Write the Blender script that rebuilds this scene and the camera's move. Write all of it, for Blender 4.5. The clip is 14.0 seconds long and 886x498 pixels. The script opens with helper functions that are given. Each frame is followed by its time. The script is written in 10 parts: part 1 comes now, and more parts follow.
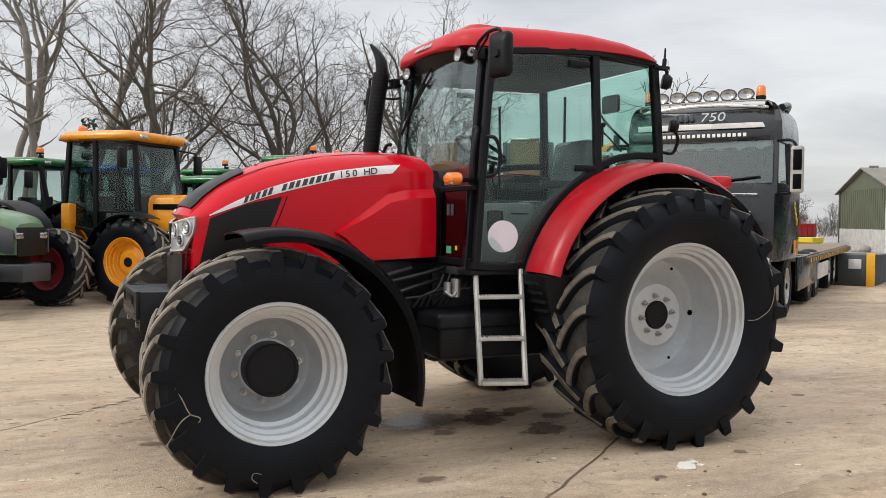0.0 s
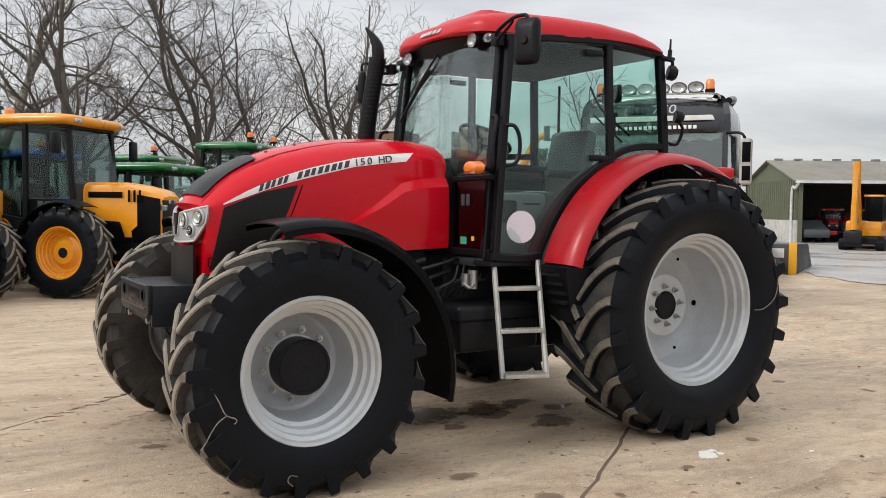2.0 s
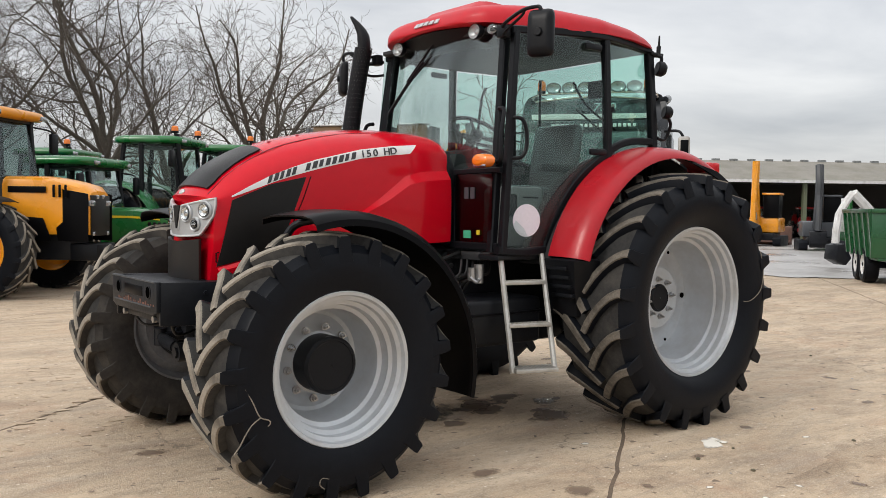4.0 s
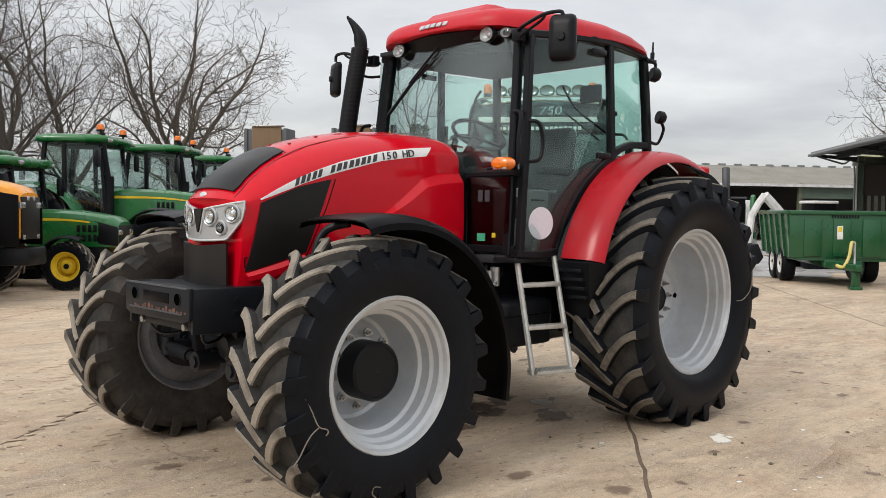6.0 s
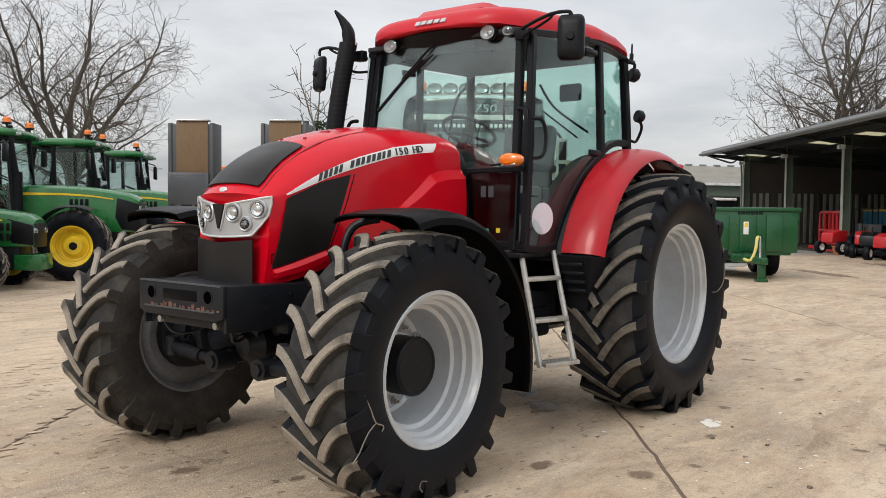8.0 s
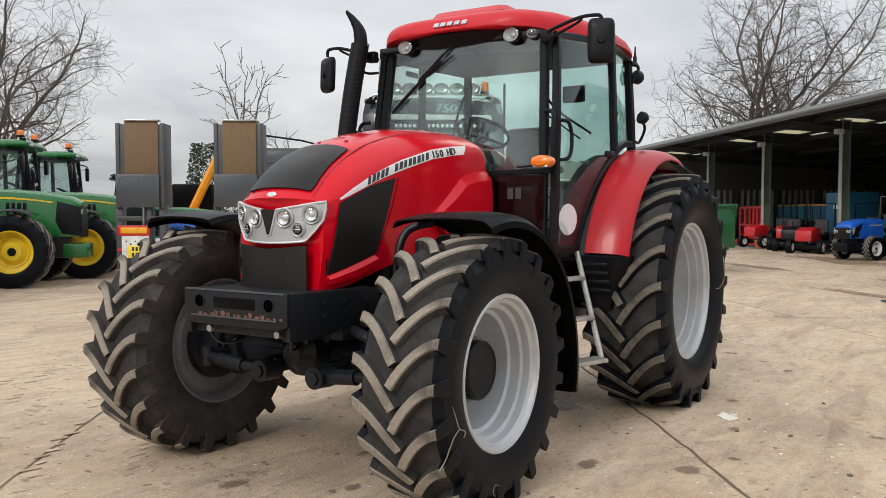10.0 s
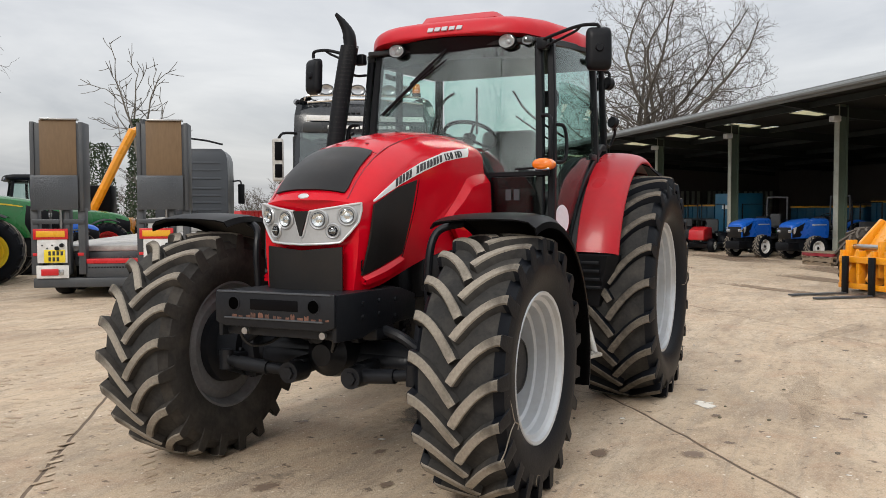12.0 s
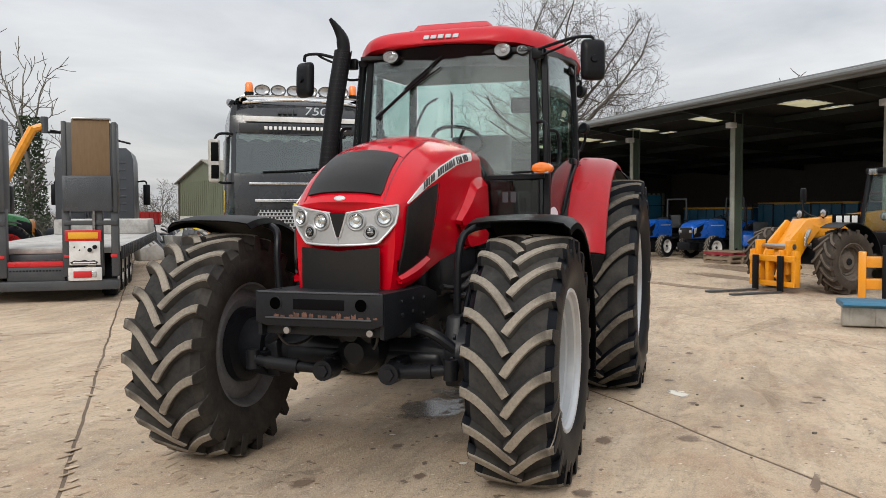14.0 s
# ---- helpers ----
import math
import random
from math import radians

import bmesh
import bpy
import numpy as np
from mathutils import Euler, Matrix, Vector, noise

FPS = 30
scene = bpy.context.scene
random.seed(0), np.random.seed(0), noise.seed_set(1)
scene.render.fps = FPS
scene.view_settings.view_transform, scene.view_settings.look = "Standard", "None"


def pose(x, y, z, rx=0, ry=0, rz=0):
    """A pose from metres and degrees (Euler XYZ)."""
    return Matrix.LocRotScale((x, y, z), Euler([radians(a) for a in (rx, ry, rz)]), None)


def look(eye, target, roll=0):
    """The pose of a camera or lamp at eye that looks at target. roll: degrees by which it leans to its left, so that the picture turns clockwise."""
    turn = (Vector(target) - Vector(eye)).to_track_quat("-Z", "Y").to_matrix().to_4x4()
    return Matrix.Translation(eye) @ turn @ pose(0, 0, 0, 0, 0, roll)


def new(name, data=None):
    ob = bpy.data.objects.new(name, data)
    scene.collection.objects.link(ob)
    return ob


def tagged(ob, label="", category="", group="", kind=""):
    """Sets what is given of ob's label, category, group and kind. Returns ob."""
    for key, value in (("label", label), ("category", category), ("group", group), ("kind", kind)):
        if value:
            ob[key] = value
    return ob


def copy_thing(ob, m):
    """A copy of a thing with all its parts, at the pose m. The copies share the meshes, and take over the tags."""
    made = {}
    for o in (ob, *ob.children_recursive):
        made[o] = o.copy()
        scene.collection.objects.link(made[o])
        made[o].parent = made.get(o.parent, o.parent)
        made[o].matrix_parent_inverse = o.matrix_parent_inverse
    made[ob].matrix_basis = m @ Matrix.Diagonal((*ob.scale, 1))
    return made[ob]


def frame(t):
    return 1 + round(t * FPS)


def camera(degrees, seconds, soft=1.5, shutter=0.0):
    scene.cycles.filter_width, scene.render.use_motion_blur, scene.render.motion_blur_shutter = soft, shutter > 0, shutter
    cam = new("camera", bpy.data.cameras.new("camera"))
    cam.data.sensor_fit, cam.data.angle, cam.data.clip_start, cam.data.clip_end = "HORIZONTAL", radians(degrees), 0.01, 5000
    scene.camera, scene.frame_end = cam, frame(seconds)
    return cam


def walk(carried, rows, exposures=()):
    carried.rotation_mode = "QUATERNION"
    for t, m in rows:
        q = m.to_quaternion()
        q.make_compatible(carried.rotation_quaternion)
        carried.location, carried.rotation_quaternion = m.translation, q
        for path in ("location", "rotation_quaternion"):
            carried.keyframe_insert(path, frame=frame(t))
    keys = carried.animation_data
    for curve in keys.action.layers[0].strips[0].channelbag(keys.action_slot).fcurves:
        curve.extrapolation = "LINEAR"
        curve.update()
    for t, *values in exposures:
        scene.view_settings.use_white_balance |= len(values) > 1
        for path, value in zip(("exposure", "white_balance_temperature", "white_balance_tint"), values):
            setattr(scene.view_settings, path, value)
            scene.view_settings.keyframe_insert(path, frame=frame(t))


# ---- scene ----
cam = camera(55.05, 14.0, soft=0.85)
PATH = [
    (0, (-3.791, -5.702, 1.511), (-2.88, -3.832, 1.44), 0.5),
    (0.5, (-3.91, -5.554, 1.515), (-2.961, -3.705, 1.436), 0.6),
    (1, (-3.992, -5.461, 1.517), (-3.005, -3.632, 1.431), 0.8),
    (1.5, (-4.142, -5.347, 1.509), (-3.105, -3.546, 1.419), 0.7),
    (2, (-4.328, -5.245, 1.509), (-3.229, -3.482, 1.414), 0.7),
    (2.5, (-4.447, -5.123, 1.493), (-3.284, -3.401, 1.397), 0.6),
    (5, (-5.069, -4.528, 1.472), (-3.7, -2.965, 1.375), 0.8),
    (5.5, (-5.185, -4.382, 1.479), (-3.769, -2.861, 1.384), 0.7),
    (6, (-5.332, -4.296, 1.475), (-3.866, -2.823, 1.383), 0.7),
    (6.5, (-5.53, -4.176, 1.481), (-4.013, -2.756, 1.393), 0.7),
    (7, (-5.639, -4.054, 1.463), (-4.076, -2.683, 1.376), 0.7),
    (9.5, (-6.164, -3.317, 1.453), (-4.437, -2.163, 1.35), 0.2),
    (10, (-6.248, -3.175, 1.477), (-4.495, -2.06, 1.379), -0.0),
    (10.5, (-6.361, -3.029, 1.474), (-4.575, -1.967, 1.378), -0.1),
    (11, (-6.539, -2.881, 1.468), (-4.722, -1.875, 1.375), -0.2),
    (11.5, (-6.63, -2.738, 1.454), (-4.778, -1.794, 1.36), -0.2),
    (12, (-6.715, -2.571, 1.477), (-4.832, -1.694, 1.382), -0.2),
    (12.5, (-6.82, -2.434, 1.468), (-4.906, -1.625, 1.372), -0.1),
    (13, (-6.999, -2.285, 1.473), (-5.063, -1.531, 1.375), -0.1),
    (13.5, (-7.098, -2.126, 1.459), (-5.139, -1.431, 1.363), -0.1),
    (14, (-7.178, -1.947, 1.483), (-5.199, -1.313, 1.39), -0.2),
]
walk(cam, [(t, look(eye, target, roll)) for t, eye, target, roll in PATH], exposures=((0, 0.08), (6, 0.06), (11, 0.03), (14, -0.01)))

# light: an overcast winter sky, brighter overhead, with a weak veiled sun
world = bpy.data.worlds.new("overcast_sky")
scene.world = world
world.use_nodes = True
wn, wl = world.node_tree.nodes, world.node_tree.links
wn.clear()
SUN_EL, SUN_AZ = radians(37), radians(179)
sky = wn.new("ShaderNodeTexSky")
sky.sky_type = "NISHITA"
sky.sun_disc = False
sky.sun_elevation, sky.sun_rotation = SUN_EL, radians(90) - SUN_AZ
sky.air_density, sky.dust_density = 1.0, 3.0
tc = wn.new("ShaderNodeTexCoord")
sep = wn.new("ShaderNodeSeparateXYZ")
wl.new(tc.outputs["Generated"], sep.inputs[0])
# clouds are stretched towards the horizon
zc = wn.new("ShaderNodeMath")
zc.operation, zc.inputs[1].default_value = "ADD", 0.16
wl.new(sep.outputs["Z"], zc.inputs[0])
zm = wn.new("ShaderNodeMath")
zm.operation, zm.inputs[1].default_value = "MAXIMUM", 0.05
wl.new(zc.outputs[0], zm.inputs[0])
flat = wn.new("ShaderNodeCombineXYZ")
for axis in ("X", "Y"):
    dv = wn.new("ShaderNodeMath")
    dv.operation = "DIVIDE"
    wl.new(sep.outputs[axis], dv.inputs[0])
    wl.new(zm.outputs[0], dv.inputs[1])
    wl.new(dv.outputs[0], flat.inputs[axis])
cloud = wn.new("ShaderNodeTexNoise")
cloud.inputs["Scale"].default_value, cloud.inputs["Detail"].default_value = 0.85, 6.0
cloud.inputs["Roughness"].default_value, cloud.inputs["Distortion"].default_value = 0.55, 0.35
wl.new(flat.outputs[0], cloud.inputs["Vector"])
ramp = wn.new("ShaderNodeValToRGB")
ramp.color_ramp.elements[0].position, ramp.color_ramp.elements[0].color = 0.32, (0.45, 0.462, 0.485, 1)
ramp.color_ramp.elements[1].position, ramp.color_ramp.elements[1].color = 0.70, (0.76, 0.757, 0.75, 1)
wl.new(cloud.outputs[0], ramp.inputs[0])
# luminance of an overcast sky grows towards the zenith
zen = wn.new("ShaderNodeMapRange")
zen.inputs["From Min"].default_value, zen.inputs["From Max"].default_value = 0.05, 0.9
zen.inputs["To Min"].default_value, zen.inputs["To Max"].default_value = 0.93, 2.1
wl.new(sep.outputs["Z"], zen.inputs["Value"])
lum = wn.new("ShaderNodeVectorMath")
lum.operation = "SCALE"
wl.new(ramp.outputs[0], lum.inputs[0])
wl.new(zen.outputs[0], lum.inputs["Scale"])
skys = wn.new("ShaderNodeVectorMath")
skys.operation = "SCALE"
skys.inputs["Scale"].default_value = 0.02
wl.new(sky.outputs[0], skys.inputs[0])
both = wn.new("ShaderNodeVectorMath")
both.operation = "ADD"
wl.new(lum.outputs[0], both.inputs[0])
wl.new(skys.outputs[0], both.inputs[1])
bg = wn.new("ShaderNodeBackground")
bg.inputs["Strength"].default_value = 1.0
wl.new(both.outputs[0], bg.inputs[0])
wo = wn.new("ShaderNodeOutputWorld")
wl.new(bg.outputs[0], wo.inputs[0])

sun_data = bpy.data.lights.new("sun", "SUN")
sun_data.energy, sun_data.angle, sun_data.color = 1.3, radians(18), (1.0, 0.96, 0.9)
sun = new("sun", sun_data)
sun_dir = Vector((math.cos(SUN_EL) * math.cos(SUN_AZ), math.cos(SUN_EL) * math.sin(SUN_AZ), math.sin(SUN_EL)))
sun.matrix_world = look(tuple(sun_dir * 60), (0, 0, 0))


# ---- materials ----
def mat(name, color, rough=0.5, metal=0.0, var=0.12, scale=6.0, bump=0.0, bump_scale=60.0, dirt=None, dirt_amount=0.0,
        dirt_scale=2.0, coat=0.0, rough_var=0.1, emit=0.0, random=0.0, spec=0.5, stretch=(1, 1, 1)):
    """A procedural paint, rubber, metal or stone: grain, soft stains, dirt patches and fine relief."""
    m = bpy.data.materials.new(name)
    m.use_nodes = True
    n, l = m.node_tree.nodes, m.node_tree.links
    p = n["Principled BSDF"]
    p.inputs["Metallic"].default_value = metal
    p.inputs["Specular IOR Level"].default_value = spec
    p.inputs["Coat Weight"].default_value = coat
    p.inputs["Coat Roughness"].default_value = 0.06
    co = n.new("ShaderNodeTexCoord")
    mp = n.new("ShaderNodeMapping")
    mp.inputs["Scale"].default_value = stretch
    l.new(co.outputs["Object"], mp.inputs["Vector"])
    grain = n.new("ShaderNodeTexNoise")
    grain.inputs["Scale"].default_value, grain.inputs["Detail"].default_value = scale * 9, 4
    stain = n.new("ShaderNodeTexNoise")
    stain.inputs["Scale"].default_value, stain.inputs["Detail"].default_value = scale * 0.35, 5
    l.new(mp.outputs[0], grain.inputs["Vector"])
    l.new(mp.outputs[0], stain.inputs["Vector"])
    add = n.new("ShaderNodeMath")
    add.operation = "ADD"
    l.new(grain.outputs[0], add.inputs[0])
    l.new(stain.outputs[0], add.inputs[1])
    val = n.new("ShaderNodeMapRange")
    val.inputs["From Min"].default_value, val.inputs["From Max"].default_value = 0.6, 1.4
    val.inputs["To Min"].default_value, val.inputs["To Max"].default_value = 1 - var, 1 + var
    l.new(add.outputs[0], val.inputs["Value"])
    last = val.outputs[0]
    if random:
        info = n.new("ShaderNodeObjectInfo")
        rr = n.new("ShaderNodeMapRange")
        rr.inputs["To Min"].default_value, rr.inputs["To Max"].default_value = 1 - random, 1 + random
        l.new(info.outputs["Random"], rr.inputs["Value"])
        mul = n.new("ShaderNodeMath")
        mul.operation = "MULTIPLY"
        l.new(last, mul.inputs[0])
        l.new(rr.outputs[0], mul.inputs[1])
        last = mul.outputs[0]
    tint = n.new("ShaderNodeVectorMath")
    tint.operation = "SCALE"
    tint.inputs[0].default_value = color
    l.new(last, tint.inputs["Scale"])
    col = tint.outputs[0]
    if dirt:
        dn = n.new("ShaderNodeTexNoise")
        dn.inputs["Scale"].default_value, dn.inputs["Detail"].default_value = dirt_scale, 8
        dn.inputs["Roughness"].default_value = 0.65
        l.new(mp.outputs[0], dn.inputs["Vector"])
        dr = n.new("ShaderNodeMapRange")
        dr.inputs["From Min"].default_value, dr.inputs["From Max"].default_value = 0.45, 0.7
        dr.inputs["To Max"].default_value = dirt_amount
        l.new(dn.outputs[0], dr.inputs["Value"])
        mx = n.new("ShaderNodeMix")
        mx.data_type = "RGBA"
        mx.inputs[7].default_value = (*dirt, 1)
        l.new(dr.outputs[0], mx.inputs[0])
        l.new(col, mx.inputs[6])
        col = mx.outputs[2]
    l.new(col, p.inputs["Base Color"])
    rv = n.new("ShaderNodeMapRange")
    rv.inputs["From Min"].default_value, rv.inputs["From Max"].default_value = 0.3, 0.7
    rv.inputs["To Min"].default_value = max(0.02, rough - rough_var)
    rv.inputs["To Max"].default_value = min(1.0, rough + rough_var)
    l.new(stain.outputs[0], rv.inputs["Value"])
    l.new(rv.outputs[0], p.inputs["Roughness"])
    if bump:
        bn = n.new("ShaderNodeTexNoise")
        bn.inputs["Scale"].default_value, bn.inputs["Detail"].default_value = bump_scale, 5
        l.new(mp.outputs[0], bn.inputs["Vector"])
        bp = n.new("ShaderNodeBump")
        bp.inputs["Strength"].default_value, bp.inputs["Distance"].default_value = bump, 0.01
        l.new(bn.outputs[0], bp.inputs["Height"])
        l.new(bp.outputs[0], p.inputs["Normal"])
    if emit:
        p.inputs["Emission Color"].default_value = (*color, 1)
        p.inputs["Emission Strength"].default_value = emit
    return m


def glass(name, tint, rough=0.0, gloss=0.035):
    """Thin tinted window glass: clear passage with a mirror-like sheen that grows at grazing angles."""
    m = bpy.data.materials.new(name)
    m.use_nodes = True
    n, l = m.node_tree.nodes, m.node_tree.links
    n.clear()
    out = n.new("ShaderNodeOutputMaterial")
    tr = n.new("ShaderNodeBsdfTransparent")
    tr.inputs[0].default_value = (*tint, 1)
    gl = n.new("ShaderNodeBsdfGlossy")
    gl.inputs["Roughness"].default_value = rough
    gl.inputs["Color"].default_value = (0.9, 0.95, 0.95, 1)
    fr = n.new("ShaderNodeLayerWeight")
    pw = n.new("ShaderNodeMath")
    pw.operation, pw.inputs[1].default_value = "POWER", 4.0
    l.new(fr.outputs["Facing"], pw.inputs[0])
    mr = n.new("ShaderNodeMapRange")
    mr.inputs["To Min"].default_value, mr.inputs["To Max"].default_value = gloss, 0.9
    l.new(pw.outputs[0], mr.inputs["Value"])
    mx = n.new("ShaderNodeMixShader")
    l.new(mr.outputs[0], mx.inputs[0])
    l.new(tr.outputs[0], mx.inputs[1])
    l.new(gl.outputs[0], mx.inputs[2])
    l.new(mx.outputs[0], out.inputs[0])
    return m


def concrete_mat(name):
    """Worn tan yard concrete: aggregate, broad stains, damp patches, mud film and hairline cracks."""
    m = bpy.data.materials.new(name)
    m.use_nodes = True
    n, l = m.node_tree.nodes, m.node_tree.links
    p = n["Principled BSDF"]
    co = n.new("ShaderNodeNewGeometry")

    def noise_tex(scale, detail=6, rough=0.6, dist=0.0, squash=None):
        t = n.new("ShaderNodeTexNoise")
        t.inputs["Scale"].default_value, t.inputs["Detail"].default_value = scale, detail
        t.inputs["Roughness"].default_value, t.inputs["Distortion"].default_value = rough, dist
        src = co.outputs["Position"]
        if squash:
            mp = n.new("ShaderNodeMapping")
            mp.inputs["Rotation"].default_value = (0, 0, radians(squash[0]))
            mp.inputs["Scale"].default_value = (squash[1], squash[2], 1)
            l.new(src, mp.inputs["Vector"])
            src = mp.outputs[0]
        l.new(src, t.inputs["Vector"])
        return t.outputs[0]

    def span(src, a, b, lo, hi):
        r = n.new("ShaderNodeMapRange")
        for key, v in (("From Min", a), ("From Max", b), ("To Min", lo), ("To Max", hi)):
            r.inputs[key].default_value = v
        l.new(src, r.inputs["Value"])
        return r.outputs[0]

    def mix(fac, a, b):
        x = n.new("ShaderNodeMix")
        x.data_type = "RGBA"
        l.new(fac, x.inputs[0])
        for i, v in ((6, a), (7, b)):
            if isinstance(v, tuple):
                x.inputs[i].default_value = (*v, 1)
            else:
                l.new(v, x.inputs[i])
        return x.outputs[2]

    c = mix(span(noise_tex(0.45, 8, 0.62, 0.5), 0.36, 0.64, 0, 1), (0.62, 0.48, 0.335), (0.47, 0.355, 0.242))
    c = mix(span(noise_tex(0.9, 9, 0.68, 0.9, (-20, 0.55, 1.5)), 0.47, 0.66, 0, 0.85), c, (0.285, 0.205, 0.140))
    c = mix(span(noise_tex(1.7, 9, 0.72, 0.3, (-36, 0.45, 1.7)), 0.50, 0.70, 0, 0.75), c, (0.66, 0.545, 0.41))
    c = mix(span(noise_tex(5.0, 8, 0.75, 0.5, (15, 0.6, 1.4)), 0.52, 0.70, 0, 0.75), c, (0.24, 0.175, 0.12))
    c = mix(span(noise_tex(16.0, 9, 0.8), 0.51, 0.68, 0, 0.7), c, (0.20, 0.145, 0.10))
    c = mix(span(noise_tex(1.15, 7, 0.66, 1.2), 0.52, 0.66, 0, 0.55), c, (0.43, 0.275, 0.175))
    c = mix(span(noise_tex(2.4, 9, 0.78, 0.8, (-37, 0.35, 2.2)), 0.51, 0.63, 0, 0.55), c, (0.33, 0.265, 0.205))
    c = mix(span(noise_tex(90, 4, 0.75), 0.48, 0.66, 0, 0.45), c, (0.76, 0.66, 0.53))
    c = mix(span(noise_tex(24, 2, 0.4), 0.70, 0.74, 0, 0.8), c, (0.80, 0.72, 0.60))
    c = mix(span(noise_tex(42, 4, 0.65), 0.60, 0.70, 0, 0.5), c, (0.15, 0.11, 0.08))
    c = mix(span(noise_tex(11, 3, 0.5), 0.66, 0.70, 0, 0.8), c, (0.13, 0.095, 0.07))
    # hairline cracks
    vo = n.new("ShaderNodeTexVoronoi")
    vo.feature = "DISTANCE_TO_EDGE"
    vo.inputs["Scale"].default_value = 0.55
    wp = n.new("ShaderNodeVectorMath")
    wp.operation = "ADD"
    wob = n.new("ShaderNodeTexNoise")
    wob.inputs["Scale"].default_value, wob.inputs["Detail"].default_value = 1.6, 6
    l.new(co.outputs["Position"], wob.inputs["Vector"])
    l.new(co.outputs["Position"], wp.inputs[0])
    l.new(wob.outputs["Color"], wp.inputs[1])
    l.new(wp.outputs[0], vo.inputs["Vector"])
    crack = span(vo.outputs["Distance"], 0.0, 0.006, 1, 0)
    part_of = span(noise_tex(0.4, 3), 0.52, 0.6, 0, 0.6)
    cm = n.new("ShaderNodeMath")
    cm.operation = "MULTIPLY"
    l.new(crack, cm.inputs[0])
    l.new(part_of, cm.inputs[1])
    c = mix(cm.outputs[0], c, (0.12, 0.10, 0.08))
    # damp patches: darker and smoother
    damp = span(noise_tex(0.5, 9, 0.72, 1.6), 0.56, 0.72, 0, 0.6)
    dampc = n.new("ShaderNodeVectorMath")
    dampc.operation = "SCALE"
    dampc.inputs["Scale"].default_value = 0.6
    l.new(c, dampc.inputs[0])
    c = mix(damp, c, dampc.outputs[0])
    l.new(c, p.inputs["Base Color"])
    l.new(span(damp, 0, 1, 0.85, 0.6), p.inputs["Roughness"])
    bp = n.new("ShaderNodeBump")
    bp.inputs["Strength"].default_value, bp.inputs["Distance"].default_value = 0.7, 0.014
    ad = n.new("ShaderNodeMath")
    ad.operation = "ADD"
    l.new(noise_tex(60, 6, 0.7), ad.inputs[0])
    l.new(noise_tex(7, 6, 0.6), ad.inputs[1])
    l.new(ad.outputs[0], bp.inputs["Height"])
    l.new(bp.outputs[0], p.inputs["Normal"])
    return m


def soft_stain(name, color, rough, strength):
    """A stain on concrete whose rim fades out raggedly."""
    m = bpy.data.materials.new(name)
    m.use_nodes = True
    n, l = m.node_tree.nodes, m.node_tree.links
    p = n["Principled BSDF"]
    p.inputs["Base Color"].default_value = (*color, 1)
    p.inputs["Roughness"].default_value = rough
    co = n.new("ShaderNodeTexCoord")
    ctr = n.new("ShaderNodeVectorMath")
    ctr.operation = "SUBTRACT"
    ctr.inputs[1].default_value = (0.5, 0.5, 0.5)
    l.new(co.outputs["Generated"], ctr.inputs[0])
    flat_ = n.new("ShaderNodeVectorMath")
    flat_.operation = "MULTIPLY"
    flat_.inputs[1].default_value = (1, 1, 0)
    l.new(ctr.outputs[0], flat_.inputs[0])
    ln = n.new("ShaderNodeVectorMath")
    ln.operation = "LENGTH"
    l.new(flat_.outputs[0], ln.inputs[0])
    geo = n.new("ShaderNodeNewGeometry")
    tx = n.new("ShaderNodeTexNoise")
    tx.inputs["Scale"].default_value, tx.inputs["Detail"].default_value, tx.inputs["Roughness"].default_value = 9, 8, 0.7
    l.new(geo.outputs["Position"], tx.inputs["Vector"])
    ad = n.new("ShaderNodeMath")
    ad.operation = "ADD"
    l.new(ln.outputs["Value"], ad.inputs[0])
    half = n.new("ShaderNodeMath")
    half.operation, half.inputs[1].default_value = "MULTIPLY", 0.75
    l.new(tx.outputs[0], half.inputs[0])
    l.new(half.outputs[0], ad.inputs[1])
    mr = n.new("ShaderNodeMapRange")
    for key, v in (("From Min", 0.56), ("From Max", 0.70), ("To Min", strength), ("To Max", 0.0)):
        mr.inputs[key].default_value = v
    l.new(ad.outputs[0], mr.inputs["Value"])
    l.new(mr.outputs[0], p.inputs["Alpha"])
    return m


def translucent(name, color):
    m = bpy.data.materials.new(name)
    m.use_nodes = True
    n, l = m.node_tree.nodes, m.node_tree.links
    n.clear()
    out = n.new("ShaderNodeOutputMaterial")
    a, b, x = n.new("ShaderNodeBsdfTranslucent"), n.new("ShaderNodeBsdfDiffuse"), n.new("ShaderNodeMixShader")
    tx = n.new("ShaderNodeTexNoise")
    tx.inputs["Scale"].default_value = 1.5
    mr = n.new("ShaderNodeMapRange")
    mr.inputs["To Min"].default_value, mr.inputs["To Max"].default_value = 0.7, 1.1
    l.new(tx.outputs[0], mr.inputs["Value"])
    sc = n.new("ShaderNodeVectorMath")
    sc.operation = "SCALE"
    sc.inputs[0].default_value = color
    l.new(mr.outputs[0], sc.inputs["Scale"])
    l.new(sc.outputs[0], a.inputs[0])
    b.inputs[0].default_value = (*color, 1)
    x.inputs[0].default_value = 0.3
    l.new(a.outputs[0], x.inputs[1])
    l.new(b.outputs[0], x.inputs[2])
    l.new(x.outputs[0], out.inputs[0])
    return m


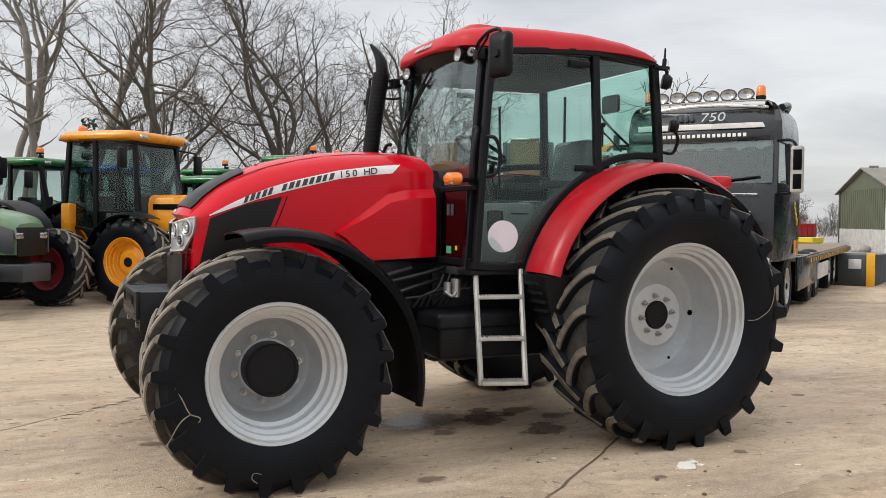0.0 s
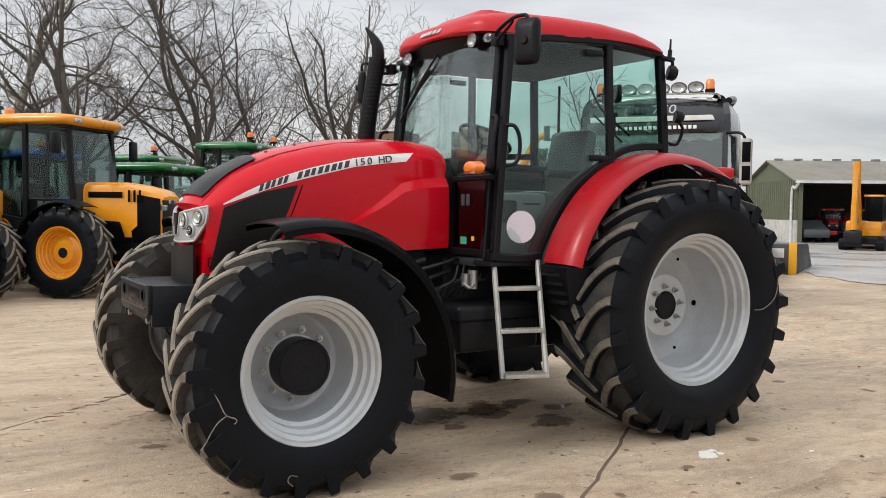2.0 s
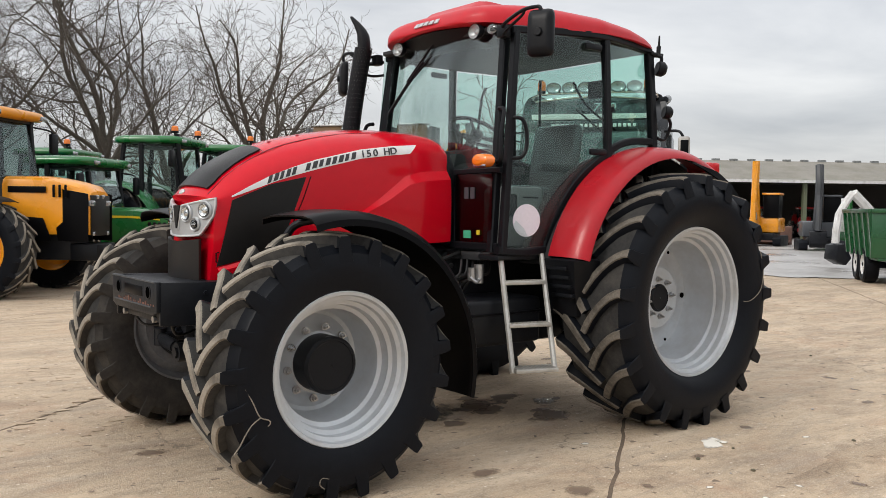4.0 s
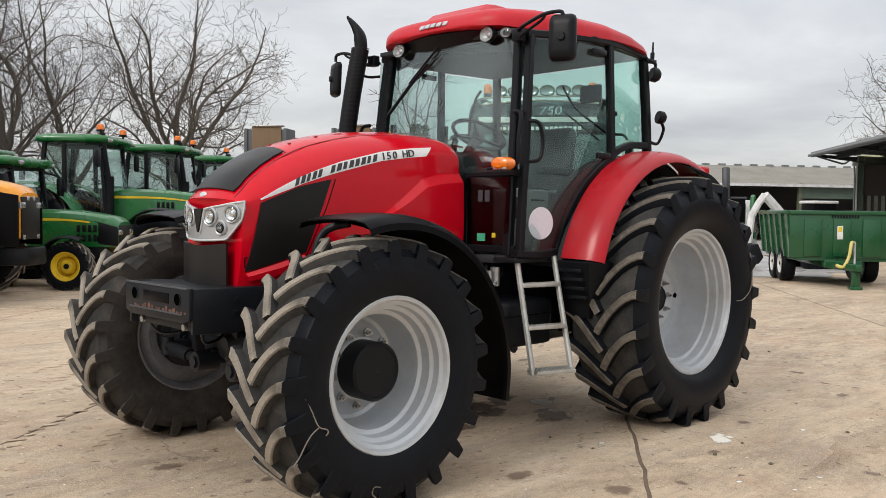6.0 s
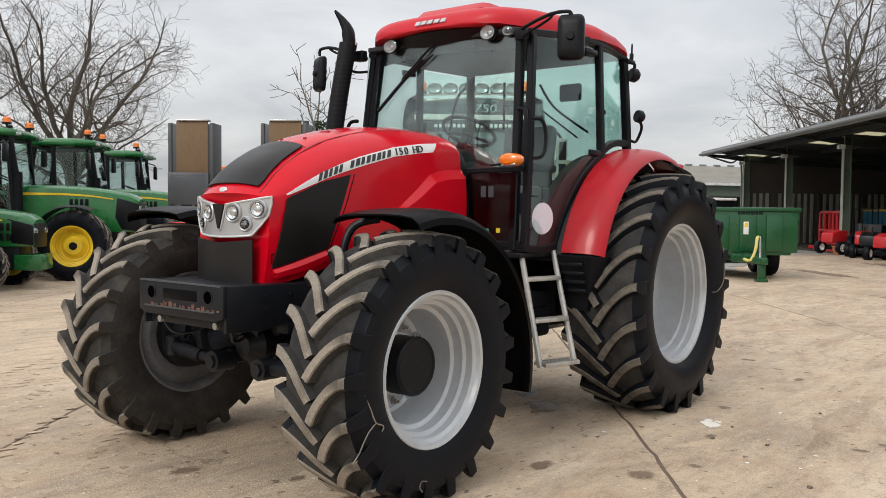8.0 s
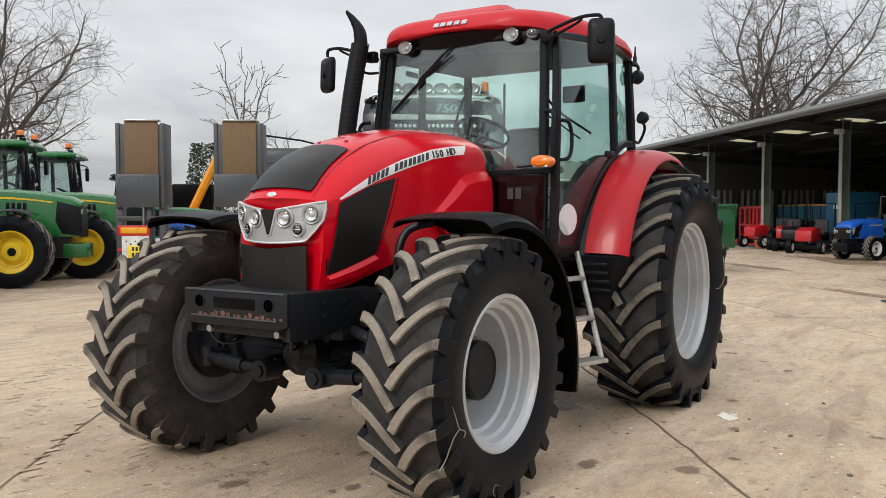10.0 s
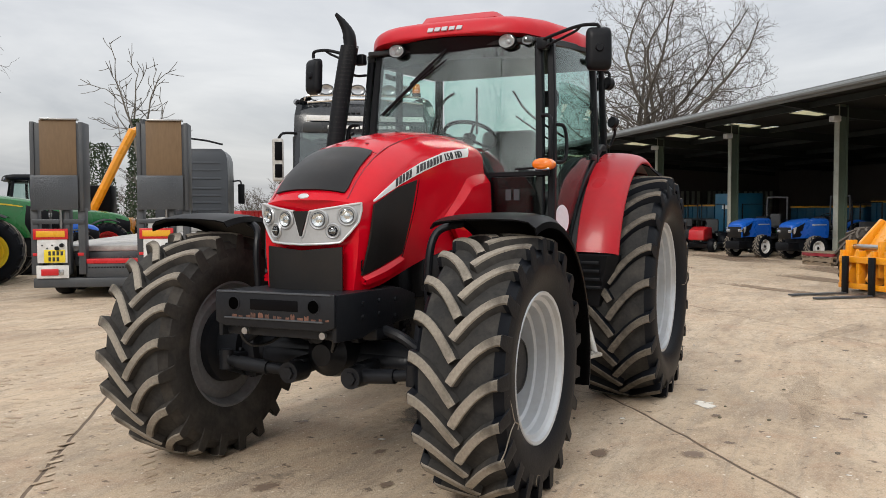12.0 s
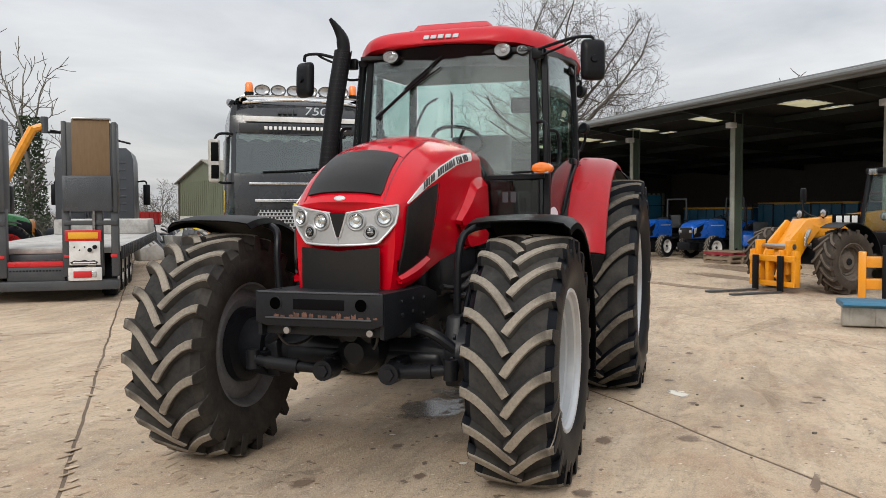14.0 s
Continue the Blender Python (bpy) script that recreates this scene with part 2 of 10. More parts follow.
M = {
    "red": mat("tractor_red_paint", (0.57, 0.002, 0.013), 0.20, var=0.05, scale=2, coat=0.35, rough_var=0.05, spec=0.12),
    "roofred": mat("roof_red_plastic", (0.50, 0.008, 0.018), 0.42, var=0.08, scale=2, coat=0.1, spec=0.3, dirt=(0.36, 0.03, 0.035), dirt_amount=0.35),
    "fenderred": mat("fender_red_plastic", (0.40, 0.008, 0.016), 0.36, var=0.09, scale=2, coat=0.12, spec=0.25, dirt=(0.30, 0.025, 0.028), dirt_amount=0.45),
    "black": mat("black_plastic", (0.0054, 0.0061, 0.0080), 0.42, var=0.2, scale=5, spec=0.2, bump=0.08, bump_scale=140),
    "blackgloss": mat("black_gloss_plastic", (0.0042, 0.0042, 0.005), 0.36, var=0.2, scale=4, spec=0.06),
    "blackmesh": mat("black_grille_mesh", (0.012, 0.0115, 0.0112), 0.40, var=0.2, scale=6, bump=0.06, bump_scale=300, spec=0.22, dirt=(0.024, 0.018, 0.014), dirt_amount=0.35, dirt_scale=2.5),
    "greymesh": mat("grey_grille_mesh", (0.0125, 0.0120, 0.0125), 0.38, var=0.2, scale=6, bump=0.05, bump_scale=260, spec=0.25, dirt=(0.026, 0.019, 0.014), dirt_amount=0.5, dirt_scale=3),
    "chassis": mat("black_chassis_paint", (0.0100, 0.0112, 0.0142), 0.36, var=0.3, scale=5, spec=0.22, bump=0.12, bump_scale=50, dirt=(0.019, 0.0188, 0.0195), dirt_amount=0.45, dirt_scale=4),
    "rubber": mat("tyre_rubber", (0.0046, 0.0058, 0.0088), 0.48, var=0.22, scale=4, bump=0.1, bump_scale=70, dirt=(0.0105, 0.0118, 0.0142), dirt_amount=0.3, dirt_scale=3, spec=0.14),
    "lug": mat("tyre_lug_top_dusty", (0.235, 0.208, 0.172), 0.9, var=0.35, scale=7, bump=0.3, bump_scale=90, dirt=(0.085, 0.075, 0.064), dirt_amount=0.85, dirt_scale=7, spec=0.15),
    "rim": mat("silver_rim_paint", (0.51, 0.535, 0.56), 0.36, metal=0.3, var=0.06, scale=3, rough_var=0.06, dirt=(0.36, 0.345, 0.32), dirt_amount=0.5, dirt_scale=3),
    "steel": mat("bare_steel", (0.42, 0.42, 0.42), 0.32, metal=0.9, var=0.15, scale=12, dirt=(0.12, 0.08, 0.05), dirt_amount=0.4),
    "alu": mat("worn_aluminium", (0.50, 0.49, 0.46), 0.45, metal=0.55, var=0.12, scale=10, dirt=(0.26, 0.24, 0.2), dirt_amount=0.7, dirt_scale=6, bump=0.1),
    "silver": mat("silver_lamp_bezel", (0.58, 0.59, 0.60), 0.34, metal=0.35, var=0.05, scale=4, coat=0.2),
    "bezel": mat("satin_silver_lamp_housing", (0.43, 0.44, 0.45), 0.34, metal=0.45, var=0.08, scale=9, coat=0.2),
    "darkchrome": mat("smoked_reflector", (0.10, 0.10, 0.11), 0.15, metal=0.9, var=0.2, scale=8),
    "lampglass": glass("clear_lamp_glass", (0.93, 0.95, 0.95), gloss=0.08),
    "lens": mat("clear_lamp_lens", (0.42, 0.43, 0.44), 0.10, metal=0.7, var=0.35, scale=14, coat=1.0, bump=0.3, bump_scale=50),
    "orange": mat("amber_lens", (0.85, 0.20, 0.015), 0.2, var=0.15, scale=14, coat=0.8, bump=0.15, bump_scale=90),
    "white": mat("white_decal", (0.78, 0.78, 0.77), 0.4, var=0.04, scale=4),
    "greytext": mat("dark_decal_print", (0.03, 0.03, 0.033), 0.5, var=0.1),
    "sticker": mat("pale_round_sticker", (0.74, 0.69, 0.76), 0.5, var=0.06, scale=5),
    "rust": mat("rust_worn_steel", (0.135, 0.062, 0.042), 0.75, var=0.5, scale=9, bump=0.3, bump_scale=60, dirt=(0.022, 0.018, 0.017), dirt_amount=0.8, dirt_scale=26),
    "seat": mat("grey_seat_cloth", (0.05, 0.053, 0.056), 0.85, var=0.2, scale=12, bump=0.2, bump_scale=200),
    "cabin": mat("dark_cab_trim", (0.020, 0.021, 0.023), 0.7, var=0.15, scale=6),
    "glass": glass("cab_glass", (0.84, 0.90, 0.885), gloss=0.025),
    "doorglass": glass("door_glass_sheen", (0.80, 0.87, 0.855), gloss=0.03),
    "wsglass": glass("windscreen_glass", (0.91, 0.955, 0.94), gloss=0.085),
    "darkglass": glass("dark_cab_glass", (0.30, 0.32, 0.32)),
    "darkglass2": glass("grey_cab_glass", (0.62, 0.68, 0.665), gloss=0.025),
    "rearglass": glass("green_tint_glass", (0.82, 0.945, 0.91), gloss=0.05),
    "concrete": concrete_mat("yard_concrete"),
    "bark": mat("winter_bark", (0.115, 0.098, 0.080), 0.95, var=0.35, scale=3, bump=0.5, bump_scale=25, dirt=(0.085, 0.085, 0.055), dirt_amount=0.5),
    "twig": mat("bare_twigs", (0.105, 0.086, 0.072), 0.95, var=0.3, scale=2),
    "palebark": mat("pale_dead_wood", (0.26, 0.235, 0.20), 0.95, var=0.3, scale=4, dirt=(0.12, 0.11, 0.085), dirt_amount=0.6, dirt_scale=1.5),
    "ivy": mat("ivy_leaves", (0.035, 0.055, 0.022), 0.7, var=0.5, scale=6),
    "jdgreen": mat("green_tractor_paint", (0.010, 0.135, 0.030), 0.28, var=0.08, coat=0.4, dirt=(0.06, 0.12, 0.05), dirt_amount=0.35),
    "jdyellow": mat("yellow_rim_paint", (0.80, 0.55, 0.02), 0.4, var=0.08, dirt=(0.4, 0.28, 0.05), dirt_amount=0.4),
    "olive": mat("pale_green_paint", (0.13, 0.22, 0.12), 0.35, var=0.08, coat=0.3),
    "jcb": mat("amber_yellow_paint", (0.80, 0.31, 0.012), 0.3, var=0.06, coat=0.4, dirt=(0.4, 0.18, 0.03), dirt_amount=0.3),
    "telered": mat("dark_red_rim", (0.30, 0.012, 0.03), 0.45, var=0.1, dirt=(0.1, 0.05, 0.04), dirt_amount=0.6),
    "blue": mat("blue_tractor_paint", (0.012, 0.11, 0.52), 0.3, var=0.08, coat=0.4),
    "teal": mat("blue_trailer_paint", (0.012, 0.13, 0.24), 0.45, var=0.15, dirt=(0.06, 0.14, 0.18), dirt_amount=0.5),
    "machred": mat("red_machine_paint", (0.50, 0.012, 0.018), 0.4, var=0.12, dirt=(0.2, 0.05, 0.04), dirt_amount=0.4),
    "trailergreen": mat("dark_green_trailer_paint", (0.006, 0.075, 0.024), 0.33, var=0.1, coat=0.25, dirt=(0.03, 0.08, 0.03), dirt_amount=0.3),
    "truckblack": mat("truck_dark_paint", (0.013, 0.016, 0.020), 0.25, var=0.1, coat=0.3, dirt=(0.05, 0.05, 0.05), dirt_amount=0.3),
    "truckgrey": mat("slate_grey_panel", (0.055, 0.062, 0.072), 0.4, var=0.1),
    "loader": mat("graphite_trailer_steel", (0.048, 0.053, 0.060), 0.5, var=0.18, scale=5, dirt=(0.09, 0.085, 0.08), dirt_amount=0.5),
    "plate": mat("chequer_plate", (0.075, 0.082, 0.092), 0.4, metal=0.4, var=0.2, scale=30, bump=0.5, bump_scale=55),
    "ply": mat("brown_ply_panel", (0.155, 0.098, 0.052), 0.7, var=0.2, scale=4, bump=0.15, bump_scale=40, stretch=(1, 1, 0.2)),
    "whitepaint": mat("white_panel_paint", (0.70, 0.70, 0.69), 0.45, var=0.1, dirt=(0.3, 0.28, 0.25), dirt_amount=0.5, dirt_scale=3),
    "redpaint": mat("red_reflector", (0.55, 0.015, 0.02), 0.35, var=0.1),
    "amberpaint": mat("amber_reflector", (0.75, 0.38, 0.02), 0.35, var=0.1),
    "plateyellow": mat("yellow_number_plate", (0.78, 0.60, 0.03), 0.4, var=0.05),
    "chrome": mat("chrome", (0.72, 0.73, 0.74), 0.14, metal=1.0, var=0.06),
    "truckglass": glass("truck_glass", (0.46, 0.52, 0.50), gloss=0.13),
    "curtain": mat("pale_lace_curtain", (0.72, 0.78, 0.76), 0.9, var=0.1),
    "post": mat("green_grey_steel_post", (0.085, 0.120, 0.090), 0.6, var=0.2, scale=4, dirt=(0.07, 0.08, 0.06), dirt_amount=0.4),
    "postface": mat("pale_post_face", (0.34, 0.35, 0.30), 0.7, var=0.2, scale=4, dirt=(0.15, 0.15, 0.12), dirt_amount=0.5),
    "cladding": mat("grey_brown_sheeting", (0.075, 0.064, 0.056), 0.7, var=0.2, scale=2, dirt=(0.09, 0.08, 0.07), dirt_amount=0.5),
    "roofsheet": mat("fibre_cement_sheet", (0.24, 0.225, 0.195), 0.85, var=0.25, scale=1.2, bump=0.2, dirt=(0.15, 0.14, 0.10), dirt_amount=0.6, dirt_scale=0.7),
    "eave": mat("grey_eave_trim", (0.19, 0.20, 0.20), 0.6, var=0.15),
    "greenclad": mat("olive_green_cladding", (0.12, 0.135, 0.082), 0.6, var=0.1, scale=1, dirt=(0.10, 0.10, 0.07), dirt_amount=0.4),
    "whitewall": mat("whitewashed_blockwork", (0.60, 0.59, 0.55), 0.85, var=0.12, scale=1.2, dirt=(0.3, 0.28, 0.24), dirt_amount=0.6),
    "skylight": translucent("roof_light_sheet", (0.86, 0.83, 0.66)),
    # near-black base: the shade under the shed roof is put into the colour
    "shedroof": mat("weathered_shaded_roof_sheet", (0.032, 0.030, 0.027), 0.9, var=0.25, scale=1.2, dirt=(0.025, 0.036, 0.028), dirt_amount=0.6, dirt_scale=0.7, spec=0.2),
    # for an added floor, dark so that little light bounces inside the shed
    "shedfloor": mat("dimming_dark_floor", (0.05, 0.042, 0.034), 0.95, var=0.3, scale=2, bump=0.3, bump_scale=12),
    "mudrim": mat("mud_caked_brown", (0.10, 0.082, 0.066), 0.9, var=0.35, scale=6, bump=0.3, bump_scale=40),
    "dustrubber": mat("dust_caked_tyre_rubber", (0.034, 0.0315, 0.0295), 0.75, var=0.3, scale=4, bump=0.15, bump_scale=60, dirt=(0.100, 0.088, 0.074), dirt_amount=0.6, dirt_scale=4, spec=0.14),
    "mudrubber": mat("mud_caked_tyre_rubber", (0.050, 0.042, 0.035), 0.9, var=0.35, scale=5, bump=0.3, bump_scale=40, dirt=(0.095, 0.078, 0.062), dirt_amount=0.7, dirt_scale=4, spec=0.1),
    "darkred": mat("dull_dark_red_paint", (0.13, 0.006, 0.010), 0.5, var=0.2, dirt=(0.04, 0.02, 0.018), dirt_amount=0.5),
    # silver rim seen from behind, with the wheel's inner shade in its colour
    "dullrim": mat("shaded_rim_back", (0.17, 0.172, 0.18), 0.6, var=0.25, scale=5, dirt=(0.03, 0.027, 0.024), dirt_amount=0.6),
    "tread": mat("dusty_tread_rubber", (0.033, 0.0325, 0.032), 0.8, var=0.3, scale=5, bump=0.2, bump_scale=60, dirt=(0.095, 0.086, 0.075), dirt_amount=0.55, dirt_scale=5, spec=0.12),
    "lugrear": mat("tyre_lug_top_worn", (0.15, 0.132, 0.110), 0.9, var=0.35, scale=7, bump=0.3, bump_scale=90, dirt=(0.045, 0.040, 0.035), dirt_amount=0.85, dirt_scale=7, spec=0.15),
    "mudprint": mat("damp_mud_print", (0.40, 0.305, 0.215), 0.9, var=0.35, scale=10, bump=0.3),
    # rafter and purlin steel, darkened in colour to hold the shed's inner shade
    "darksteel": mat("shade_darkened_steel", (0.014, 0.018, 0.015), 0.7, var=0.2, scale=4),
    "void": mat("deep_black_opening", (0.0015, 0.0015, 0.0015), 0.95, var=0.1, spec=0.0),
    "wood": mat("weathered_pallet_wood", (0.26, 0.20, 0.14), 0.85, var=0.3, scale=5, bump=0.2),
    "hedge": mat("winter_hedge", (0.075, 0.07, 0.052), 0.95, var=0.4, scale=1.2),
    "earth": mat("distant_field_soil", (0.12, 0.105, 0.07), 0.95, var=0.3, scale=0.3),
    "gravel": mat("pale_wet_gravel", (0.36, 0.34, 0.32), 0.5, var=0.2, scale=0.8, bump=0.3, dirt=(0.22, 0.2, 0.18), dirt_amount=0.7, dirt_scale=0.6, rough_var=0.3),
    "chalk": soft_stain("chalk_white_mark", (0.80, 0.76, 0.68), 0.9, 0.95),
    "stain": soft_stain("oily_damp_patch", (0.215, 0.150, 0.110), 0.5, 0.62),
    "mud": soft_stain("dried_mud_film", (0.32, 0.235, 0.16), 0.9, 0.17),
    "trodden": soft_stain("trodden_brown_soil", (0.24, 0.165, 0.110), 0.9, 0.55),
    "pebblestone": mat("dark_pebble", (0.12, 0.10, 0.08), 0.9, var=0.3, scale=20),
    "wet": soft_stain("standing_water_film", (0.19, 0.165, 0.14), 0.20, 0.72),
    "wetyard": mat("wet_pale_yard", (0.40, 0.385, 0.37), 0.35, var=0.2, scale=0.6, rough_var=0.2, dirt=(0.22, 0.2, 0.18), dirt_amount=0.7, dirt_scale=0.5),
    "earthtan": mat("dried_tan_mud", (0.50, 0.395, 0.285), 0.95, var=0.3, scale=10, bump=0.3),
    "deadwood": mat("grey_dead_limbs", (0.15, 0.135, 0.115), 0.95, var=0.3, scale=4),
    "jointsoil": mat("brown_soil_in_joints", (0.15, 0.108, 0.076), 0.95, var=0.35, scale=8, bump=0.3, bump_scale=40),
    "deckgrey": mat("scuffed_pale_trailer_deck", (0.46, 0.45, 0.43), 0.6, var=0.2, scale=2, dirt=(0.16, 0.14, 0.12), dirt_amount=0.75, dirt_scale=2.2),
    "greytrim": mat("pale_grey_cab_moulding", (0.20, 0.205, 0.20), 0.6, var=0.1, scale=5, dirt=(0.12, 0.115, 0.105), dirt_amount=0.4),
    "wrap": mat("clear_plastic_wrap_over_cloth", (0.085, 0.09, 0.092), 0.16, var=0.3, scale=9, bump=0.9, bump_scale=14, coat=0.5),
    "hose": mat("black_rubber_hose", (0.014, 0.014, 0.014), 0.5, var=0.15),
    "yellowhose": mat("yellow_air_hose", (0.62, 0.52, 0.16), 0.5, var=0.1),
    "label_green": mat("green_info_sticker", (0.06, 0.42, 0.24), 0.5, var=0.2),
    "label_yellow": mat("yellow_warning_sticker", (0.72, 0.52, 0.03), 0.5, var=0.1),
    "mirror": mat("mirror_glass", (0.8, 0.82, 0.83), 0.02, metal=1.0, var=0.01),
    "terracotta": mat("terracotta_pot", (0.36, 0.13, 0.06), 0.8, var=0.15),
}


# ---- mesh helpers ----
def part(name, bm, material, parent=None, label="", smooth=35):
    """Links a bmesh as one mesh object under a thing or a part."""
    me = bpy.data.meshes.new(name)
    bmesh.ops.recalc_face_normals(bm, faces=bm.faces[:])
    bm.to_mesh(me)
    bm.free()
    for mm in material if isinstance(material, (list, tuple)) else (material,):
        me.materials.append(M[mm])
    if smooth:
        me.shade_smooth()
        me.set_sharp_from_angle(angle=radians(smooth))
    ob = new(name, me)
    ob.parent = parent
    if label:
        ob["label"] = label
    return ob


def thing(name, label, category, m=None, group=""):
    ob = new(name)
    ob.empty_display_size = 0.2
    if m is not None:
        ob.matrix_world = m
    return tagged(ob, label, category, group)


def B():
    return bmesh.new()


def box(bm, x0, x1, y0, y1, z0, z1, bevel=0.0, seg=2, mi=0, m=None):
    vs = [bm.verts.new((x, y, z)) for z in (z0, z1) for y in (y0, y1) for x in (x0, x1)]
    fs = [bm.faces.new([vs[i] for i in q]) for q in ((0, 2, 3, 1), (4, 5, 7, 6), (0, 1, 5, 4), (2, 6, 7, 3), (0, 4, 6, 2), (1, 3, 7, 5))]
    if m is not None:
        bmesh.ops.transform(bm, matrix=m, verts=vs)
    if bevel:
        es = list({e for f in fs for e in f.edges})
        r = bmesh.ops.bevel(bm, geom=es, offset=bevel, segments=seg, affect="EDGES", profile=0.5)
        fs = [f for f in fs if f.is_valid] + r["faces"]
    for f in fs:
        f.material_index = mi
    return fs


def cyl(bm, p0, p1, r0, r1=None, seg=20, mi=0, caps=True):
    p0, p1 = Vector(p0), Vector(p1)
    r1 = r0 if r1 is None else r1
    q = (p1 - p0).to_track_quat("Z", "Y")
    a = [bm.verts.new(p0 + q @ Vector((r0 * math.cos(2 * math.pi * i / seg), r0 * math.sin(2 * math.pi * i / seg), 0))) for i in range(seg)]
    b = [bm.verts.new(p1 + q @ Vector((r1 * math.cos(2 * math.pi * i / seg), r1 * math.sin(2 * math.pi * i / seg), 0))) for i in range(seg)]
    fs = [bm.faces.new((a[i], a[(i + 1) % seg], b[(i + 1) % seg], b[i])) for i in range(seg)]
    if caps:
        fs += [bm.faces.new(a[::-1]), bm.faces.new(b)]
    for f in fs:
        f.material_index = mi
    return fs


def spline(pts, n=6):
    """Catmull-Rom through the points."""
    p = [Vector(v) for v in pts]
    if len(p) < 3:
        return p
    out = []
    for i in range(len(p) - 1):
        a, b, c, d = p[max(i - 1, 0)], p[i], p[i + 1], p[min(i + 2, len(p) - 1)]
        for k in range(n):
            t = k / n
            out.append(0.5 * ((2 * b) + (c - a) * t + (2 * a - 5 * b + 4 * c - d) * t * t + (3 * b - a - 3 * c + d) * t ** 3))
    out.append(p[-1])
    return out


def tube(bm, pts, r, seg=10, mi=0, smooth_n=6, r_end=None):
    path = spline(pts, smooth_n) if smooth_n > 1 else [Vector(v) for v in pts]
    rings = []
    up = Vector((0, 0, 1))
    for i, v in enumerate(path):
        d = (path[min(i + 1, len(path) - 1)] - path[max(i - 1, 0)]).normalized()
        s = d.cross(up)
        if s.length < 0.05:
            s = d.cross(Vector((1, 0, 0)))
        s.normalize()
        u = s.cross(d)
        rr = r if r_end is None else r + (r_end - r) * i / (len(path) - 1)
        rings.append([bm.verts.new(v + rr * (s * math.cos(2 * math.pi * k / seg) + u * math.sin(2 * math.pi * k / seg))) for k in range(seg)])
        up = u
    return loft(bm, rings, closed=True, mi=mi)


def loft(bm, rings, closed=True, caps=True, mi=0):
    """Skins rows of vertices (or coordinates) that have equal counts."""
    rings = [[v if isinstance(v, bmesh.types.BMVert) else bm.verts.new(v) for v in r] for r in rings]
    fs = []
    n = len(rings[0])
    for a, b in zip(rings, rings[1:]):
        for i in range(n if closed else n - 1):
            fs.append(bm.faces.new((a[i], a[(i + 1) % n], b[(i + 1) % n], b[i])))
    if closed and caps:
        fs += [bm.faces.new(rings[0][::-1]), bm.faces.new(rings[-1])]
    for f in fs:
        f.material_index = mi
    return fs


def prism(bm, pts, axis, a0, a1, bevel=0.0, mi=0, seg=2):
    """A flat outline (two coordinates in axis order) pushed from a0 to a1 along the axis."""
    def at3(p, a):
        q = list(p)
        q.insert(axis, a)
        return q
    lo = [bm.verts.new(at3(p, a0)) for p in pts]
    hi = [bm.verts.new(at3(p, a1)) for p in pts]
    n = len(pts)
    fs = [bm.faces.new((lo[i], lo[(i + 1) % n], hi[(i + 1) % n], hi[i])) for i in range(n)] + [bm.faces.new(lo[::-1]), bm.faces.new(hi)]
    if bevel:
        es = list({e for f in fs for e in f.edges})
        r = bmesh.ops.bevel(bm, geom=es, offset=bevel, segments=seg, affect="EDGES", profile=0.5)
        fs = [f for f in fs if f.is_valid] + r["faces"]
    for f in fs:
        f.material_index = mi
    return fs


def lathe(bm, profile, seg=64, mi=0, closed=False, axis="y"):
    """Turns a profile of (radius, along) round the y (or z) axis."""
    rings = []
    for r, a in profile:
        ring = []
        for i in range(seg):
            f = 2 * math.pi * i / seg
            ring.append((r * math.cos(f), a, r * math.sin(f)) if axis == "y" else (r * math.cos(f), r * math.sin(f), a))
        rings.append(ring)
    if closed:
        rings = [[bm.verts.new(v) for v in r] for r in rings]
        rings.append(rings[0])
    return loft(bm, rings, closed=True, caps=False, mi=mi)


def sheet(bm, rows, thick, mi=0):
    """A curved plate: a grid of points thickened along its normals."""
    g = [[Vector(p) for p in r] for r in rows]
    nr, nc = len(g), len(g[0])
    nor = [[None] * nc for _ in range(nr)]
    for i in range(nr):
        for j in range(nc):
            du = g[min(i + 1, nr - 1)][j] - g[max(i - 1, 0)][j]
            dv = g[i][min(j + 1, nc - 1)] - g[i][max(j - 1, 0)]
            nor[i][j] = du.cross(dv).normalized()
    a = [[bm.verts.new(g[i][j]) for j in range(nc)] for i in range(nr)]
    b = [[bm.verts.new(g[i][j] - thick * nor[i][j]) for j in range(nc)] for i in range(nr)]
    fs = []
    for i in range(nr - 1):
        for j in range(nc - 1):
            fs.append(bm.faces.new((a[i][j], a[i + 1][j], a[i + 1][j + 1], a[i][j + 1])))
            fs.append(bm.faces.new((b[i][j], b[i][j + 1], b[i + 1][j + 1], b[i + 1][j])))
    edge = [(i, 0) for i in range(nr)] + [(nr - 1, j) for j in range(1, nc)] + [(i, nc - 1) for i in range(nr - 2, -1, -1)] + [(0, j) for j in range(nc - 2, 0, -1)]
    for (i, j), (k, m2) in zip(edge, edge[1:] + edge[:1]):
        fs.append(bm.faces.new((a[i][j], a[k][m2], b[k][m2], b[i][j])))
    for f in fs:
        f.material_index = mi
    return fs


